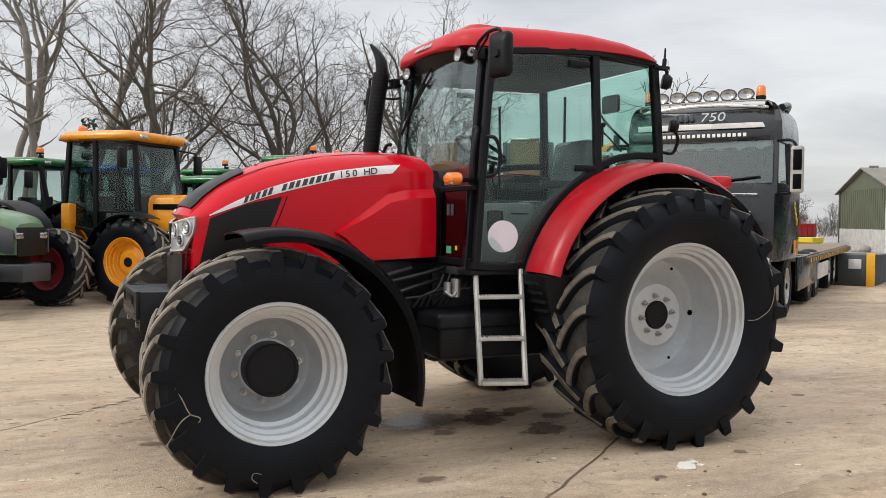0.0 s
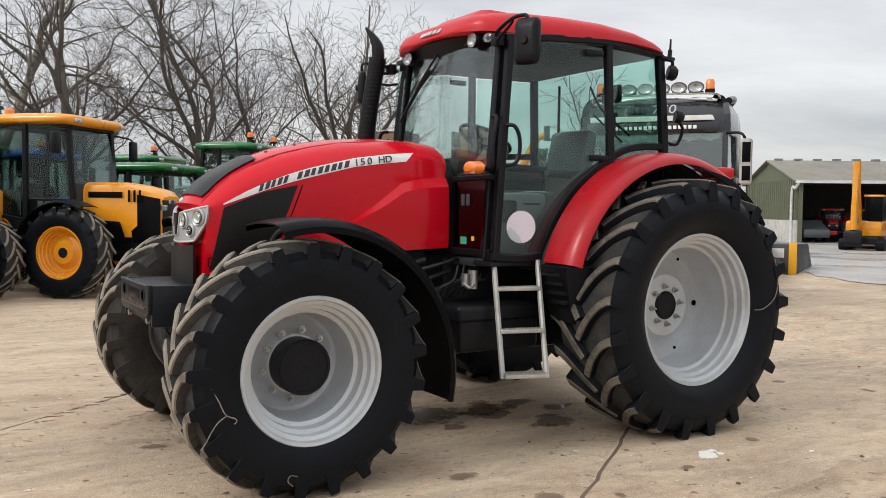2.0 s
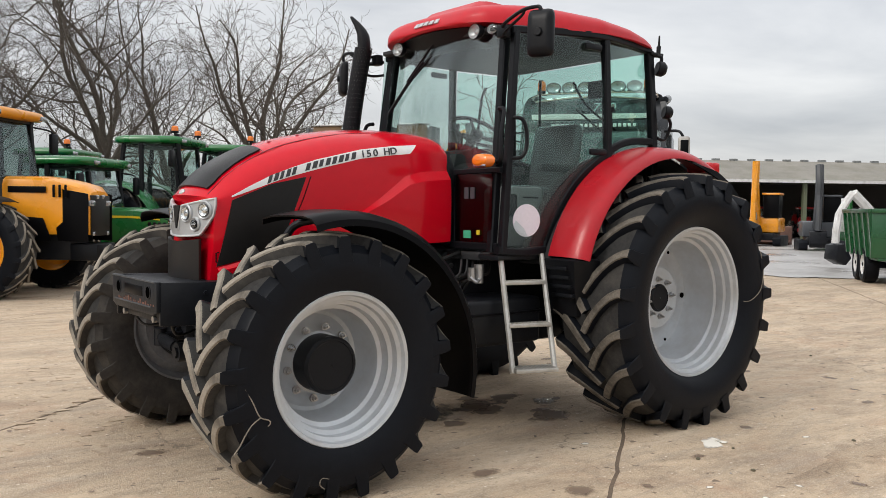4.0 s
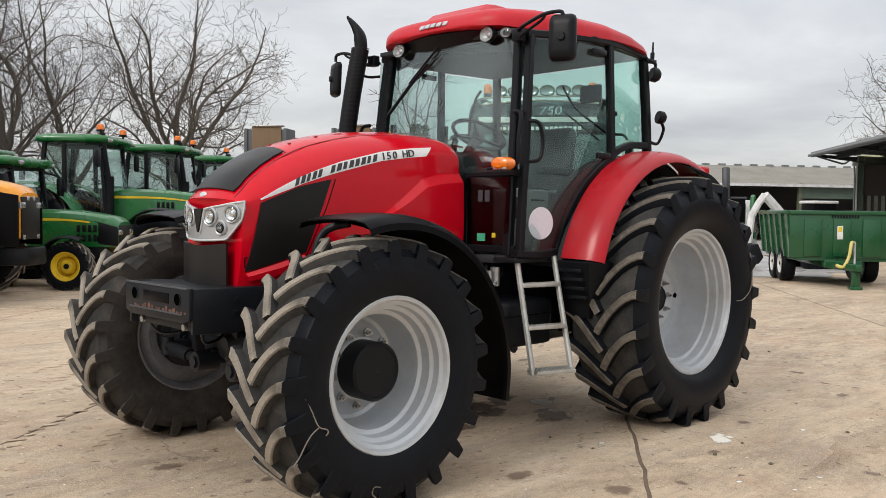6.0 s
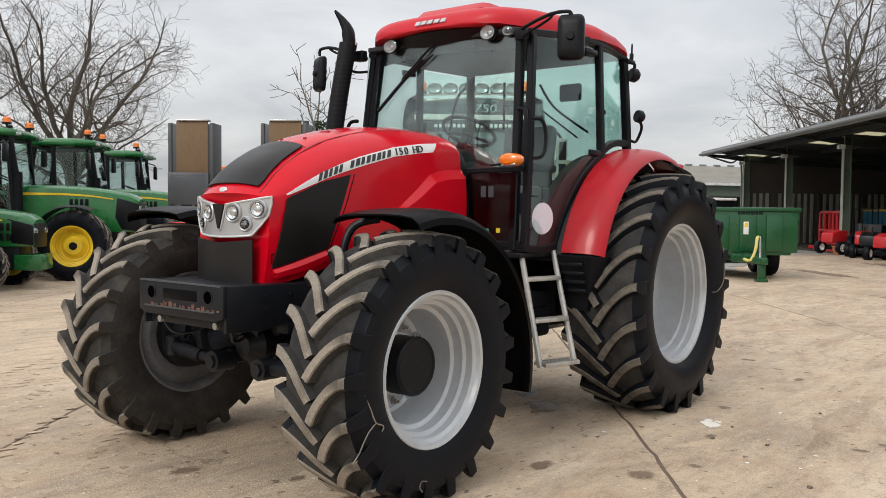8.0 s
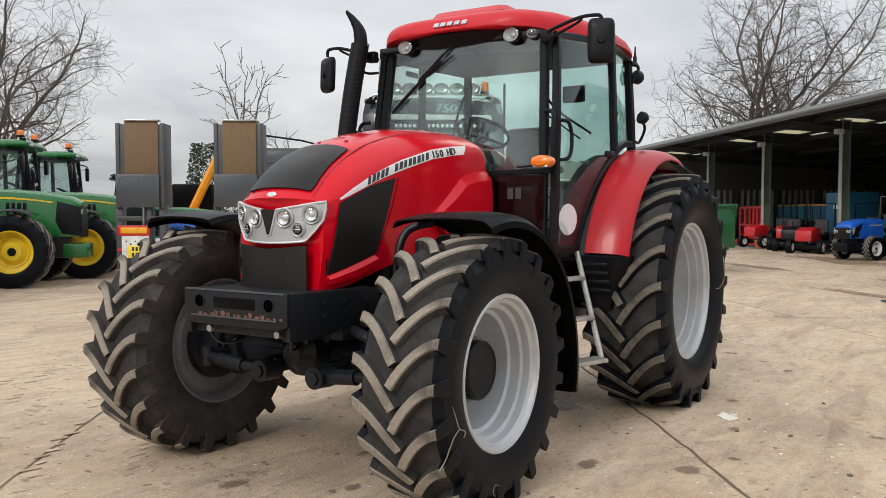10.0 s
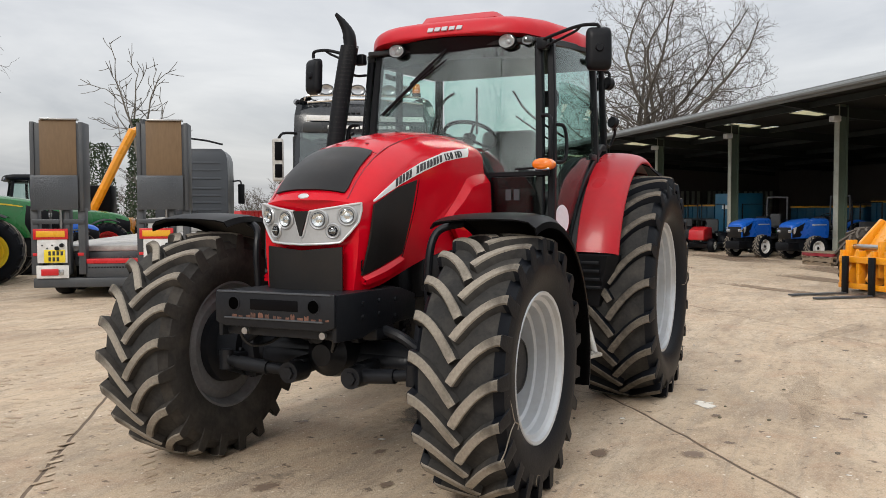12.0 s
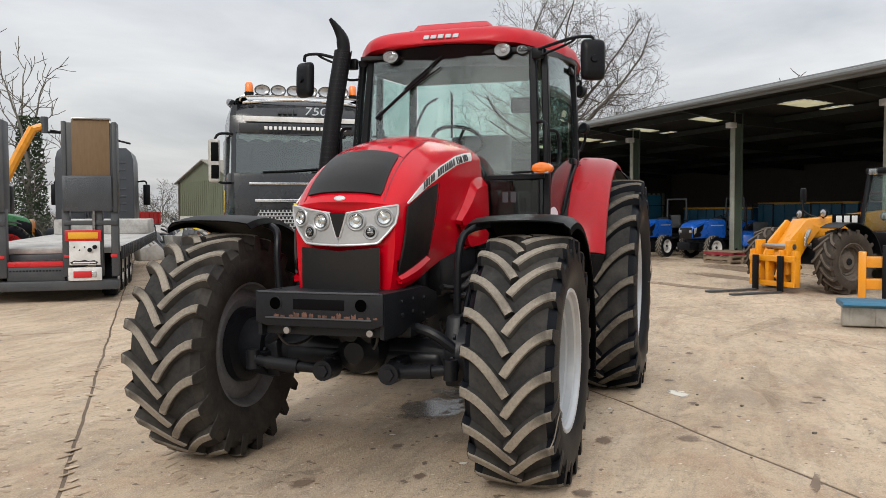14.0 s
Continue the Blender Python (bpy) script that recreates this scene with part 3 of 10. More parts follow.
def lettering(name, text, size, m, material, parent, depth=0.002, shear=0.0, squeeze=1.0):
    """Raised letters in the built-in font, as a mesh."""
    cu = bpy.data.curves.new(name, "FONT")
    cu.body, cu.size, cu.extrude, cu.shear = text, size, depth, shear
    cu.align_x = "LEFT"
    tmp = bpy.data.objects.new(name + "_tmp", cu)
    scene.collection.objects.link(tmp)
    me = bpy.data.meshes.new_from_object(tmp.evaluated_get(bpy.context.evaluated_depsgraph_get()))
    bpy.data.objects.remove(tmp)
    me.materials.clear()
    me.materials.append(M[material])
    ob = new(name, me)
    ob.parent = parent
    ob.matrix_local = m @ Matrix.Diagonal((squeeze, 1, 1, 1))
    return ob


def ground_z(x, y):
    """The yard falls gently away past the parked machines."""
    return -0.0075 * min(max(0.0, x - 2.0), 40.0)


def tyre(bm, R, rim_r, w, lugs, lug_h=0.045, lug_w=0.055, sweep=0.42, seg=72, carcass=True, rows=(1, -1), start=0, lip=0.80, end_mi=0):
    """An agricultural tyre round the y axis, with two rows of curved lugs, dusty on top."""
    h = w / 2
    Rc = R - lug_h
    sw = Rc - rim_r
    prof = [(rim_r, h * lip), (rim_r + 0.012, h * (lip + 0.05)), (rim_r + sw * 0.14, h * (lip + (1 - lip) * 0.55)), (rim_r + sw * 0.30, h * (lip + (1 - lip) * 0.86)), (rim_r + sw * 0.48, h * 1.0), (rim_r + sw * 0.62, h * 1.0),
            (rim_r + sw * 0.80, h * 0.96), (Rc - 0.045, h * 0.91), (Rc - 0.012, h * 0.80), (Rc, h * 0.45), (Rc + 0.004, 0)]
    prof = prof + [(r, -a) for r, a in prof[-2::-1]]
    if carcass:
        for f in lathe(bm, prof, seg):
            if min(math.hypot(v.co.x, v.co.z) for v in f.verts) > Rc - 0.03:
                f.material_index = 1 if not lugs else 0

    def crown(a):
        t = abs(a) / h
        return Rc + 0.004 - 0.016 * t * t
    for s in rows:
        for k in range(start, lugs):
            f0 = 2 * math.pi * (k + (0.5 if s < 0 else 0)) / lugs
            rings = []
            stations = [(-0.03, 0.95, 0.97), (0.08, 1.0, 1.0), (0.22, 0.95, 1.0), (0.38, 0.92, 0.98), (0.54, 0.92, 0.98), (0.70, 0.95, 1.0), (0.86, 1.0, 1.0), (0.94, 1.05, 0.97), (0.985, 1.12, 0.86), (1.0, 1.2, 0.7), (1.03, 1.4, 0.35)]
            for j, (u, wide, tall) in enumerate(stations):
                a = s * u * h * (0.97 if u < 1.01 else 0.97)
                f = f0 + sweep * (1 - u) ** 1.7 if u < 1 else f0 - 0.01 * (u > 1)
                base = crown(min(abs(a), h * 0.8)) - 0.02
                top = crown(a) + lug_h * tall
                if u >= 1.0:
                    base = Rc - 0.05 - 0.05 * (u > 1.0)
                    top = Rc + (lug_h * 0.60 if u == 1.0 else -0.062)
                # direction across the lug: mostly round the tyre, tilted where the lug runs towards the middle
                slant = sweep * 1.7 * max(0.0, 1 - u) ** 0.7 * R / (h * 0.97)
                nrm = math.hypot(1, slant)
                dt, da = (lug_w * wide / 2) / nrm, s * (lug_w * wide / 2) * slant / nrm * 0.9
                ring = []
                ease = min(0.009, lug_h * 0.2)
                for side, rad, k2 in ((-1, base, 1.35), (-1, top - ease, 0.95), (-1, top, 0.74), (1, top, 0.74), (1, top - ease, 0.95), (1, base, 1.35)):
                    ff = f + side * dt * k2 / R
                    aa = a + side * da * k2 * (1 if u < 0.9 else 0.3)
                    if s * aa < -0.035:
                        aa = -0.035 * s
                    ring.append((rad * math.cos(ff), aa, rad * math.sin(ff)))
                rings.append([bm.verts.new(v) for v in ring])
            for i, (p, q) in enumerate(zip(rings, rings[1:])):
                for e in range(5):
                    f4 = bm.faces.new((p[e], p[e + 1], q[e + 1], q[e]))
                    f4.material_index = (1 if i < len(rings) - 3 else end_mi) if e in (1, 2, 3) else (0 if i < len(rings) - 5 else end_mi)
            bm.faces.new(rings[0][::-1])
            bm.faces.new(rings[-1]).material_index = end_mi


def wheel(parent, R, w, rim_r, lugs, m, rim_mat="rim", hub="cap", lug_mat="lug", bolts=8, name="wheel", seg=72, disc_at=0.10, sweep=0.42, lug_w=0.055, lug_h=0.045, detail=True, single_lugs=False, lip=0.82, side="rubber"):
    """A wheel whose outer face looks along -y: tyre, rim, hub and nuts are parts of it."""
    hold = new(name)
    hold.empty_display_size = 0.1
    hold.parent = parent
    hold.matrix_local = m
    h = w / 2
    bm = B()
    if lug_h <= 0.015:
        tyre(bm, R, rim_r, w, 0, 0.0, lug_w, sweep, seg, lip=lip - 0.02)
        part("tyre", bm, ["rubber", "rubber"], hold)
    elif single_lugs:
        # each lug is an object of its own on one shared mesh per row
        tyre(bm, R, rim_r, w, 0, lug_h, lug_w, sweep, seg, lip=lip - 0.02)
        part("tyre", bm, [side, "tread" if side != "mudrubber" else side], hold, "black rubber tyre")
        for row in (1, -1):
            bm = B()
            tyre(bm, R, rim_r, w, lugs, lug_h, lug_w, sweep, seg, False, (row,), lugs - 1, end_mi=2)
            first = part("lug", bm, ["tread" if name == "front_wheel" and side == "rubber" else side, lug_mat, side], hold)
            for k in range(1, lugs):
                nxt = new("lug", first.data)
                nxt.parent = hold
                nxt.rotation_euler = (0, 2 * math.pi * k / lugs, 0)
    else:
        tyre(bm, R, rim_r, w, lugs, lug_h, lug_w, sweep, seg, lip=lip - 0.02)
        part("tyre", bm, ["rubber", lug_mat], hold)
    bm = B()
    f = -h * lip
    d = -h * disc_at
    prof = [(rim_r + 0.004, f + 0.03), (rim_r + 0.020, f + 0.012), (rim_r + 0.024, f - 0.004), (rim_r + 0.014, f - 0.016), (rim_r - 0.002, f - 0.012), (rim_r - 0.010, f + 0.010),
            (rim_r - 0.030, f + 0.020), (rim_r - 0.034, f + 0.058), (rim_r - 0.056, f + 0.066), (rim_r - 0.062, f + 0.118), (rim_r - 0.084, f + 0.126), (rim_r - 0.090, d - 0.035), (rim_r - 0.108, d), (rim_r * 0.66, d + 0.010)]
    prof += [(rim_r * 0.52, d - 0.015), (rim_r * 0.46, d - 0.050), (rim_r * 0.43, d - 0.062), (rim_r * 0.28, d - 0.066), (0.02, d - 0.066)]
    lathe(bm, prof, seg)
    back = [(rim_r + 0.004, f + 0.03), (rim_r - 0.03, f + 0.06), (rim_r - 0.070, f + 0.15), (rim_r - 0.07, h * 0.3), (rim_r - 0.03, h * 0.6), (rim_r - 0.012, h * 0.78), (rim_r + 0.022, h * 0.84)]
    part("rim", bm, rim_mat, hold)
    # bolted wheels get a darker barrel colour in place of shade behind the rim
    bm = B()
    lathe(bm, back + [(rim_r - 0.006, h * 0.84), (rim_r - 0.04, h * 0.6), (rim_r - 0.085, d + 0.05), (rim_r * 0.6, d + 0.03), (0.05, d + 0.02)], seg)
    part("rim_barrel", bm, "dullrim" if detail and bolts else rim_mat, hold, "back of the rim")
    if detail and bolts:
        bm = B()
        lathe(bm, [(0.04, d + 0.10), (rim_r * 0.50, d + 0.10), (rim_r * 0.60, d + 0.08), (rim_r * 0.62, d + 0.035), (rim_r * 0.3, d + 0.03)], 40)
        part("brake_drum", bm, "chassis", hold)
    if detail:
        bm = B()
        hr = rim_r * (0.40 if hub == "cap" else 0.20)
        y1 = d - (0.20 if hub == "cap" else 0.085)
        lathe(bm, [(hr, d - 0.06), (hr, y1 + 0.012), (hr - 0.012, y1), (hr * 0.86, y1), (hr * 0.84, y1 + 0.005), (hr * 0.3, y1 + 0.005), (0.003, y1 + 0.004)], min(40, seg))
        part("hub", bm, "black", hold, "black hub cap")
        br = rim_r * (0.50 if hub == "cap" else 0.27)
        if hub != "cap" and bolts:
            for i, (hk, hr2) in enumerate(((0.62, 0.020), (0.80, 0.011), (0.62, 0.012), (0.80, 0.011), (0.62, 0.020), (0.80, 0.011))):
                fa = 2 * math.pi * (i + 0.1) / 6
                bm = B()
                c = Vector((rim_r * 0.74 * math.cos(fa), d + 0.006, rim_r * 0.74 * math.sin(fa)))
                cyl(bm, c, c + Vector((0, -0.007, 0)), hr2, seg=14)
                part("hand_hole", bm, "void", hold, "dark hole in the rim disc")
        for i in range(bolts):
            fa = 2 * math.pi * (i + 0.3) / bolts
            bm = B()
            c = Vector((br * math.cos(fa), d - 0.066, br * math.sin(fa)))
            cyl(bm, c, c + Vector((0, -0.012, 0)), 0.021, seg=12)
            cyl(bm, c, c + Vector((0, -0.030, 0)), 0.014, seg=6)
            cyl(bm, c, c + Vector((0, -0.046, 0)), 0.007, seg=8)
            part("wheel_nut", bm, "steel", hold)
    return hold


# ---- ground ----
tilt = radians(36.87)
U, V = Vector((math.cos(tilt), math.sin(tilt), 0)), Vector((-math.sin(tilt), math.cos(tilt), 0))
bm = B()
rad = [0, 4, 8, 14, 22, 34, 60, 120, 300, 900, 3000]
rows = []
for r in rad:
    rows.append([bm.verts.new((r * math.cos(a), r * math.sin(a), ground_z(r * math.cos(a), r * math.sin(a)) - 0.045 - (0.25 if r > 100 else 0))) for a in [2 * math.pi * i / 64 for i in range(64)]] if r else None)
c0 = bm.verts.new((0, 0, ground_z(0, 0) - 0.045))
for i in range(64):
    bm.faces.new((c0, rows[1][i], rows[1][(i + 1) % 64]))
loft(bm, rows[1:], closed=True, caps=False)
ground = tagged(part("ground", bm, "gravel", None), "worn concrete and gravel farmyard ground", "ground", kind="structure")
bm = B()
for i in range(8):
    x0, x1 = -18 + 6 * i, -12 + 6 * i
    sheet(bm, [[(x0, -26, ground_z(x0, 0) - 0.0085), (x0, 26, ground_z(x0, 0) - 0.0085)], [(x1, -26, ground_z(x1, 0) - 0.0085), (x1, 26, ground_z(x1, 0) - 0.0085)]], 0.01)
tagged(part("joint_soil", bm, "jointsoil", None), "brown soil packed into the concrete joints", "ground", kind="structure")
# cast concrete bays with open joints; the far yard is one broad skirt of the same concrete
VJ = [-4.62 - 3.92 * k for k in range(4, 0, -1)] + [-4.62, -0.70, 3.22, 7.14, 11.06, 14.98]
UJ = [-16.5, -8.5, 4.5, 10.5, 16.5, 22.5, 28.5]
for j, (v0, v1) in enumerate(zip(VJ, VJ[1:])):
    for i, (u0, u1) in enumerate(zip(UJ, UJ[1:])):
        rnd = random.Random(j * 31 + i)
        gap = 0.012
        bm = B()
        nu, nv = (96, 26) if -9 < u0 < 4 and -9 < v0 < 4 else (16, 10)
        top = []
        lift = rnd.uniform(-0.004, 0.004)
        for a in range(nu + 1):
            row = []
            for b in range(nv + 1):
                uu, vv = u0 + (u1 - u0) * a / nu, v0 + (v1 - v0) * b / nv
                # joint edges wander and crumble a little
                wob_u = 0.018 * noise.noise((uu * 2.3, vv * 2.3, 1.7)) + 0.011 * noise.noise((uu * 9, vv * 9, 4.1))
                wob_v = 0.016 * noise.noise((uu * 2.3, vv * 2.3, 9.2)) + 0.011 * noise.noise((uu * 9, vv * 9, 2.6))
                if a in (0, nu):
                    uu += wob_u + (gap if a == 0 else -gap)
                if b in (0, nv):
                    vv += wob_v + (gap if b == 0 else -gap)
                p = U * uu + V * vv
                edge = -0.006 if a in (0, nu) or b in (0, nv) else 0.0
                p.z = ground_z(p.x, p.y) + lift * 0.5 + edge + 0.004 * noise.noise((uu * 0.7, vv * 0.7, 3.3))
                row.append(p)
            top.append(row)
        sheet(bm, top, 0.05)
        part("slab", bm, "concrete", ground, smooth=25)


def patch(name, label, material, x, y, rx, ry, turn, seed, lift=0.0035, n=40, category="stain", ragged=0.35):
    """A thin irregular film lying on the slabs."""
    rnd = Vector((seed * 3.1, seed * 1.7, 0))
    bm = B()
    rim = []
    for i in range(n):
        a = 2 * math.pi * i / n
        k = 1 + ragged * noise.noise(Vector((math.cos(a) * 1.6, math.sin(a) * 1.6, 0)) + rnd) + ragged * 0.5 * noise.noise(Vector((math.cos(a) * 5, math.sin(a) * 5, 0)) + rnd)
        p = Matrix.Rotation(radians(turn), 3, "Z") @ Vector((rx * k * math.cos(a), ry * k * math.sin(a), 0)) + Vector((x, y, 0))
        p.z = ground_z(p.x, p.y) + lift + 0.004
        rim.append(bm.verts.new(p))
    low = [bm.verts.new(v.co - Vector((0, 0, 0.003))) for v in rim]
    bm.faces.new(rim)
    for i in range(n):
        bm.faces.new((rim[i], low[i], low[(i + 1) % n], rim[(i + 1) % n]))
    return tagged(part(name, bm, material, None), label, category, kind="structure")


# ---- the red tractor (nose towards -x, its left side towards -y) ----
tractor = thing("tractor", "red farm tractor with silver wheels and black fenders, parked on concrete", "tractor", pose(0, 0, 0))


def table(keys, x):
    """Smooth lookup in rows of (x, values...)."""
    if x <= keys[0][0]:
        return list(keys[0][1:])
    for a, b in zip(keys, keys[1:]):
        if x <= b[0]:
            t = (x - a[0]) / (b[0] - a[0])
            return [p + (q - p) * t for p, q in zip(a[1:], b[1:])]
    return list(keys[-1][1:])


# x, bottom z, bottom half width, shoulder z, shoulder half width, top z
HOOD = [(-2.95, 1.050, 0.270, 1.500, 0.295, 1.535), (-2.90, 1.050, 0.285, 1.510, 0.312, 1.590), (-2.82, 1.060, 0.310, 1.530, 0.335, 1.672), (-2.72, 1.075, 0.326, 1.565, 0.348, 1.742),
        (-2.60, 1.100, 0.338, 1.600, 0.356, 1.806), (-2.40, 1.150, 0.345, 1.670, 0.364, 1.884), (-2.20, 1.190, 0.348, 1.720, 0.366, 1.932), (-2.00, 1.215, 0.350, 1.762, 0.366, 1.966),
        (-1.70, 1.232, 0.352, 1.805, 0.360, 1.988), (-1.40, 1.246, 0.354, 1.830, 0.350, 1.985), (-1.29, 1.250, 0.355, 1.830, 0.345, 1.968), (-1.255, 1.252, 0.352, 1.815, 0.336, 1.940)]


def hood_y(x, z):
    zb, wb, zs, ws, zt = table(HOOD, x)
    if z <= zs:
        t = max(0.0, (z - zb) / (zs - zb))
        return wb + (ws - wb) * t + 0.012 * math.sin(math.pi * min(t, 1))
    t = min(1.0, (z - zs) / (zt - zs))
    return ws * max(0.0, 1 - t ** 1.9) ** (1 / 2.3)


def hood_z(x, y):
    zb, wb, zs, ws, zt = table(HOOD, x)
    t = min(1.0, abs(y) / ws)
    return zs + (zt - zs) * max(0.0, 1 - t ** 2.3) ** (1 / 1.9)


def nose_x(y):
    return -2.957 + 0.087 * min(1.3, abs(y) / 0.305) ** 2


def hood_ring(x):
    zb, wb, zs, ws, zt = table(HOOD, x)
    half = [(hood_y(x, zb + (zs - zb) * i / 5), zb + (zs - zb) * i / 5) for i in range(6)]
    for i in range(1, 12):
        y = ws * math.cos(math.pi / 2 * i / 12) ** 0.75
        half.append((y, hood_z(x, y)))
    half.append((0, zt))
    bend = max(0.0, min(1.0, (-2.62 - x) / 0.33))
    pts = [(-y, z) for y, z in half] + [(y, z) for y, z in half[-2::-1]]
    return [(x + bend * (nose_x(y) + 2.95), y, z) for y, z in pts]


def side_panel(name, top, low, material, lift, sgn, cols=14, rows=5, thick=0.012, label="", smooth=35, rise=None):
    """A plate that follows the bonnet's flank between two curves of (x, z)."""
    def walk_along(c, t):
        d = [0]
        for a, b in zip(c, c[1:]):
            d.append(d[-1] + math.hypot(b[0] - a[0], b[1] - a[1]))
        s = t * d[-1]
        for i in range(len(c) - 1):
            if s <= d[i + 1] + 1e-9:
                k = (s - d[i]) / (d[i + 1] - d[i])
                return c[i][0] + (c[i + 1][0] - c[i][0]) * k, c[i][1] + (c[i + 1][1] - c[i][1]) * k
    g = []
    for r in range(rows + 1):
        row = []
        for c in range(cols + 1):
            xa, za = walk_along(top, c / cols)
            xb, zb = walk_along(low, c / cols)
            u = r / rows
            up = lift
            if rise:
                # the first rows make a slope up to the raised face
                u = (0.0, rise[0])[r] if r < 2 else rise[0] + (1 - rise[0]) * (r - 1) / (rows - 1)
                up = lift if r == 0 else rise[1]
            x, z = xa + (xb - xa) * u, za + (zb - za) * u
            row.append((x, sgn * (hood_y(x, z) + up), z))
        g.append(row if sgn < 0 else row[::-1])
    bm = B()
    sheet(bm, g, thick)
    return part(name, bm, material, bonnet, label, smooth)


bm = B()
xs = [-2.95, -2.93, -2.90, -2.86, -2.82, -2.77, -2.72, -2.66, -2.6, -2.5, -2.4, -2.3, -2.2, -2.1, -2.0, -1.85, -1.7, -1.55, -1.4, -1.33, -1.29, -1.27, -1.255]
loft(bm, [hood_ring(x) for x in xs], closed=True)
bonnet = part("bonnet", bm, "red", tractor, "glossy red bonnet")
for sgn in (-1, 1):
    side_panel("side_grille", [(-2.785, 1.508), (-2.56, 1.602), (-2.335, 1.652)], [(-2.865, 1.135), (-2.68, 1.185), (-2.50, 1.235)], "blackmesh", 0.004, sgn, label="black mesh side grille")
    side_panel("stripe", [(-2.79, 1.530), (-2.66, 1.602), (-2.55, 1.655), (-2.40, 1.712), (-2.26, 1.757), (-1.95, 1.832), (-1.70, 1.868), (-1.505, 1.886)],
               [(-2.785, 1.524), (-2.64, 1.578), (-2.52, 1.622), (-2.38, 1.666), (-2.24, 1.704), (-1.95, 1.776), (-1.72, 1.808), (-1.575, 1.824)], "white", 0.003, sgn, 30, 3, 0.008, "white model stripe")
    side_panel("engine_side_cover", [(-1.985, 1.425), (-1.80, 1.545), (-1.61, 1.682), (-1.48, 1.712), (-1.262, 1.728)], [(-1.93, 1.392), (-1.83, 1.31), (-1.74, 1.242), (-1.55, 1.245), (-1.262, 1.258)],
               "red", 0.002, sgn, 16, 7, 0.03, rise=(0.13, 0.042), smooth=20)
    side_panel("grille_sill", [(-2.862, 1.128), (-2.70, 1.172), (-2.515, 1.222)], [(-2.85, 1.085), (-2.66, 1.118), (-2.475, 1.180)], "red", 0.002, sgn, 10, 4, 0.03, rise=(0.4, 0.022), smooth=20)
    bm = B()
    tube(bm, [(nose_x(0.29) + 0.03, sgn * 0.302, 1.215), (nose_x(0.29) + 0.012, sgn * 0.308, 1.21), (nose_x(0.29) + 0.012, sgn * 0.308, 1.16), (nose_x(0.29) + 0.03, sgn * 0.302, 1.155)], 0.004, 6, smooth_n=1)
    part("latch", bm, "blackgloss", bonnet)
    side_panel("panel_seam", [(-2.30, 1.655), (-2.36, 1.50), (-2.44, 1.33), (-2.49, 1.215)], [(-2.306, 1.655), (-2.366, 1.50), (-2.446, 1.33), (-2.496, 1.215)], "blackgloss", 0.0015, sgn, 10, 1, 0.004)
# lettering on the stripe: brand and model names stand as plain bars, the number as it reads
def stripe_mid(x):
    return table([(-2.79, 1.527), (-2.66, 1.588), (-2.55, 1.637), (-2.40, 1.688), (-2.26, 1.730), (-1.95, 1.804), (-1.70, 1.839), (-1.50, 1.856)], x)[0]


for x0, x1, count, tall in ((-2.575, -2.385, 5, 0.046), (-2.335, -1.975, 8, 0.044)):
    for i in range(count):
        a = x0 + (x1 - x0) * i / count
        b = a + (x1 - x0) / count * (0.62, 0.7, 0.55, 0.66)[i % 4]
        side_panel("letter_bar", [(a + 0.008, stripe_mid(a) + tall / 2), (b + 0.008, stripe_mid(b) + tall / 2)], [(a - 0.008, stripe_mid(a) - tall / 2), (b - 0.008, stripe_mid(b) - tall / 2)], "greytext", 0.006, -1, 2, 2, 0.004)
for word, x0 in (("1", -1.957), ("5", -1.914), ("0", -1.864), ("H", -1.785), ("D", -1.735)):
    mid = x0 + 0.022
    slope = math.atan2(stripe_mid(mid + 0.05) - stripe_mid(mid - 0.05), 0.1)
    yy = -(hood_y(mid, stripe_mid(mid)) + 0.0125)
    lean = math.atan2(hood_y(mid, stripe_mid(mid) - 0.03) - hood_y(mid, stripe_mid(mid) + 0.03), 0.06)
    lettering("model_number", word, 0.064, Matrix.Translation((x0, yy + 0.4 * (hood_y(mid, stripe_mid(mid)) - hood_y(mid, stripe_mid(mid) - 0.022)), stripe_mid(x0) - 0.022)) @ Matrix.Rotation(-slope, 4, "Y") @ Matrix.Rotation(radians(90) - lean, 4, "X"), "greytext", bonnet, 0.003, 0.15, 1.12)
# black inset on top of the bonnet and a raised centre crown
bm = B()
sheet(bm, [[(x + max(0.0, min(1.0, (-2.62 - x) / 0.33)) * (nose_x(y) + 2.95), y, hood_z(x, y) + 0.004) for y in [-w + 2 * w * j / 12 for j in range(13)]]
           for x, w in [(-2.908 + 0.362 * i / 10, 0.222 - 0.020 * i / 10 - (0.008 if i in (0, 10) else 0)) for i in range(11)]], -0.01)
part("bonnet_vent", bm, "greymesh", bonnet, "dark mesh air inlet")
# seams between the top panel and the flanks, hinge bolts on the crown
for sgn in (-1, 1):
    bm = B()
    run = []
    for x, y in ((-2.93, 0.238), (-2.80, 0.236), (-2.60, 0.230), (-2.40, 0.222), (-2.10, 0.212), (-1.80, 0.205), (-1.50, 0.20), (-1.31, 0.198)):
        bend = max(0.0, min(1.0, (-2.62 - x) / 0.33))
        run.append((x + bend * (nose_x(y) + 2.95), sgn * y, hood_z(x, y) + 0.0005))
    tube(bm, run, 0.0034, 6)
    part("panel_seam", bm, "telered", bonnet)
    for x in (-2.44, -2.25):
        bm = B()
        cyl(bm, (x, sgn * 0.10, hood_z(x, 0.10) - 0.004), (x, sgn * 0.10, hood_z(x, 0.10) + 0.004), 0.011, seg=10)
        part("bolt", bm, "telered", bonnet)
bm = B()
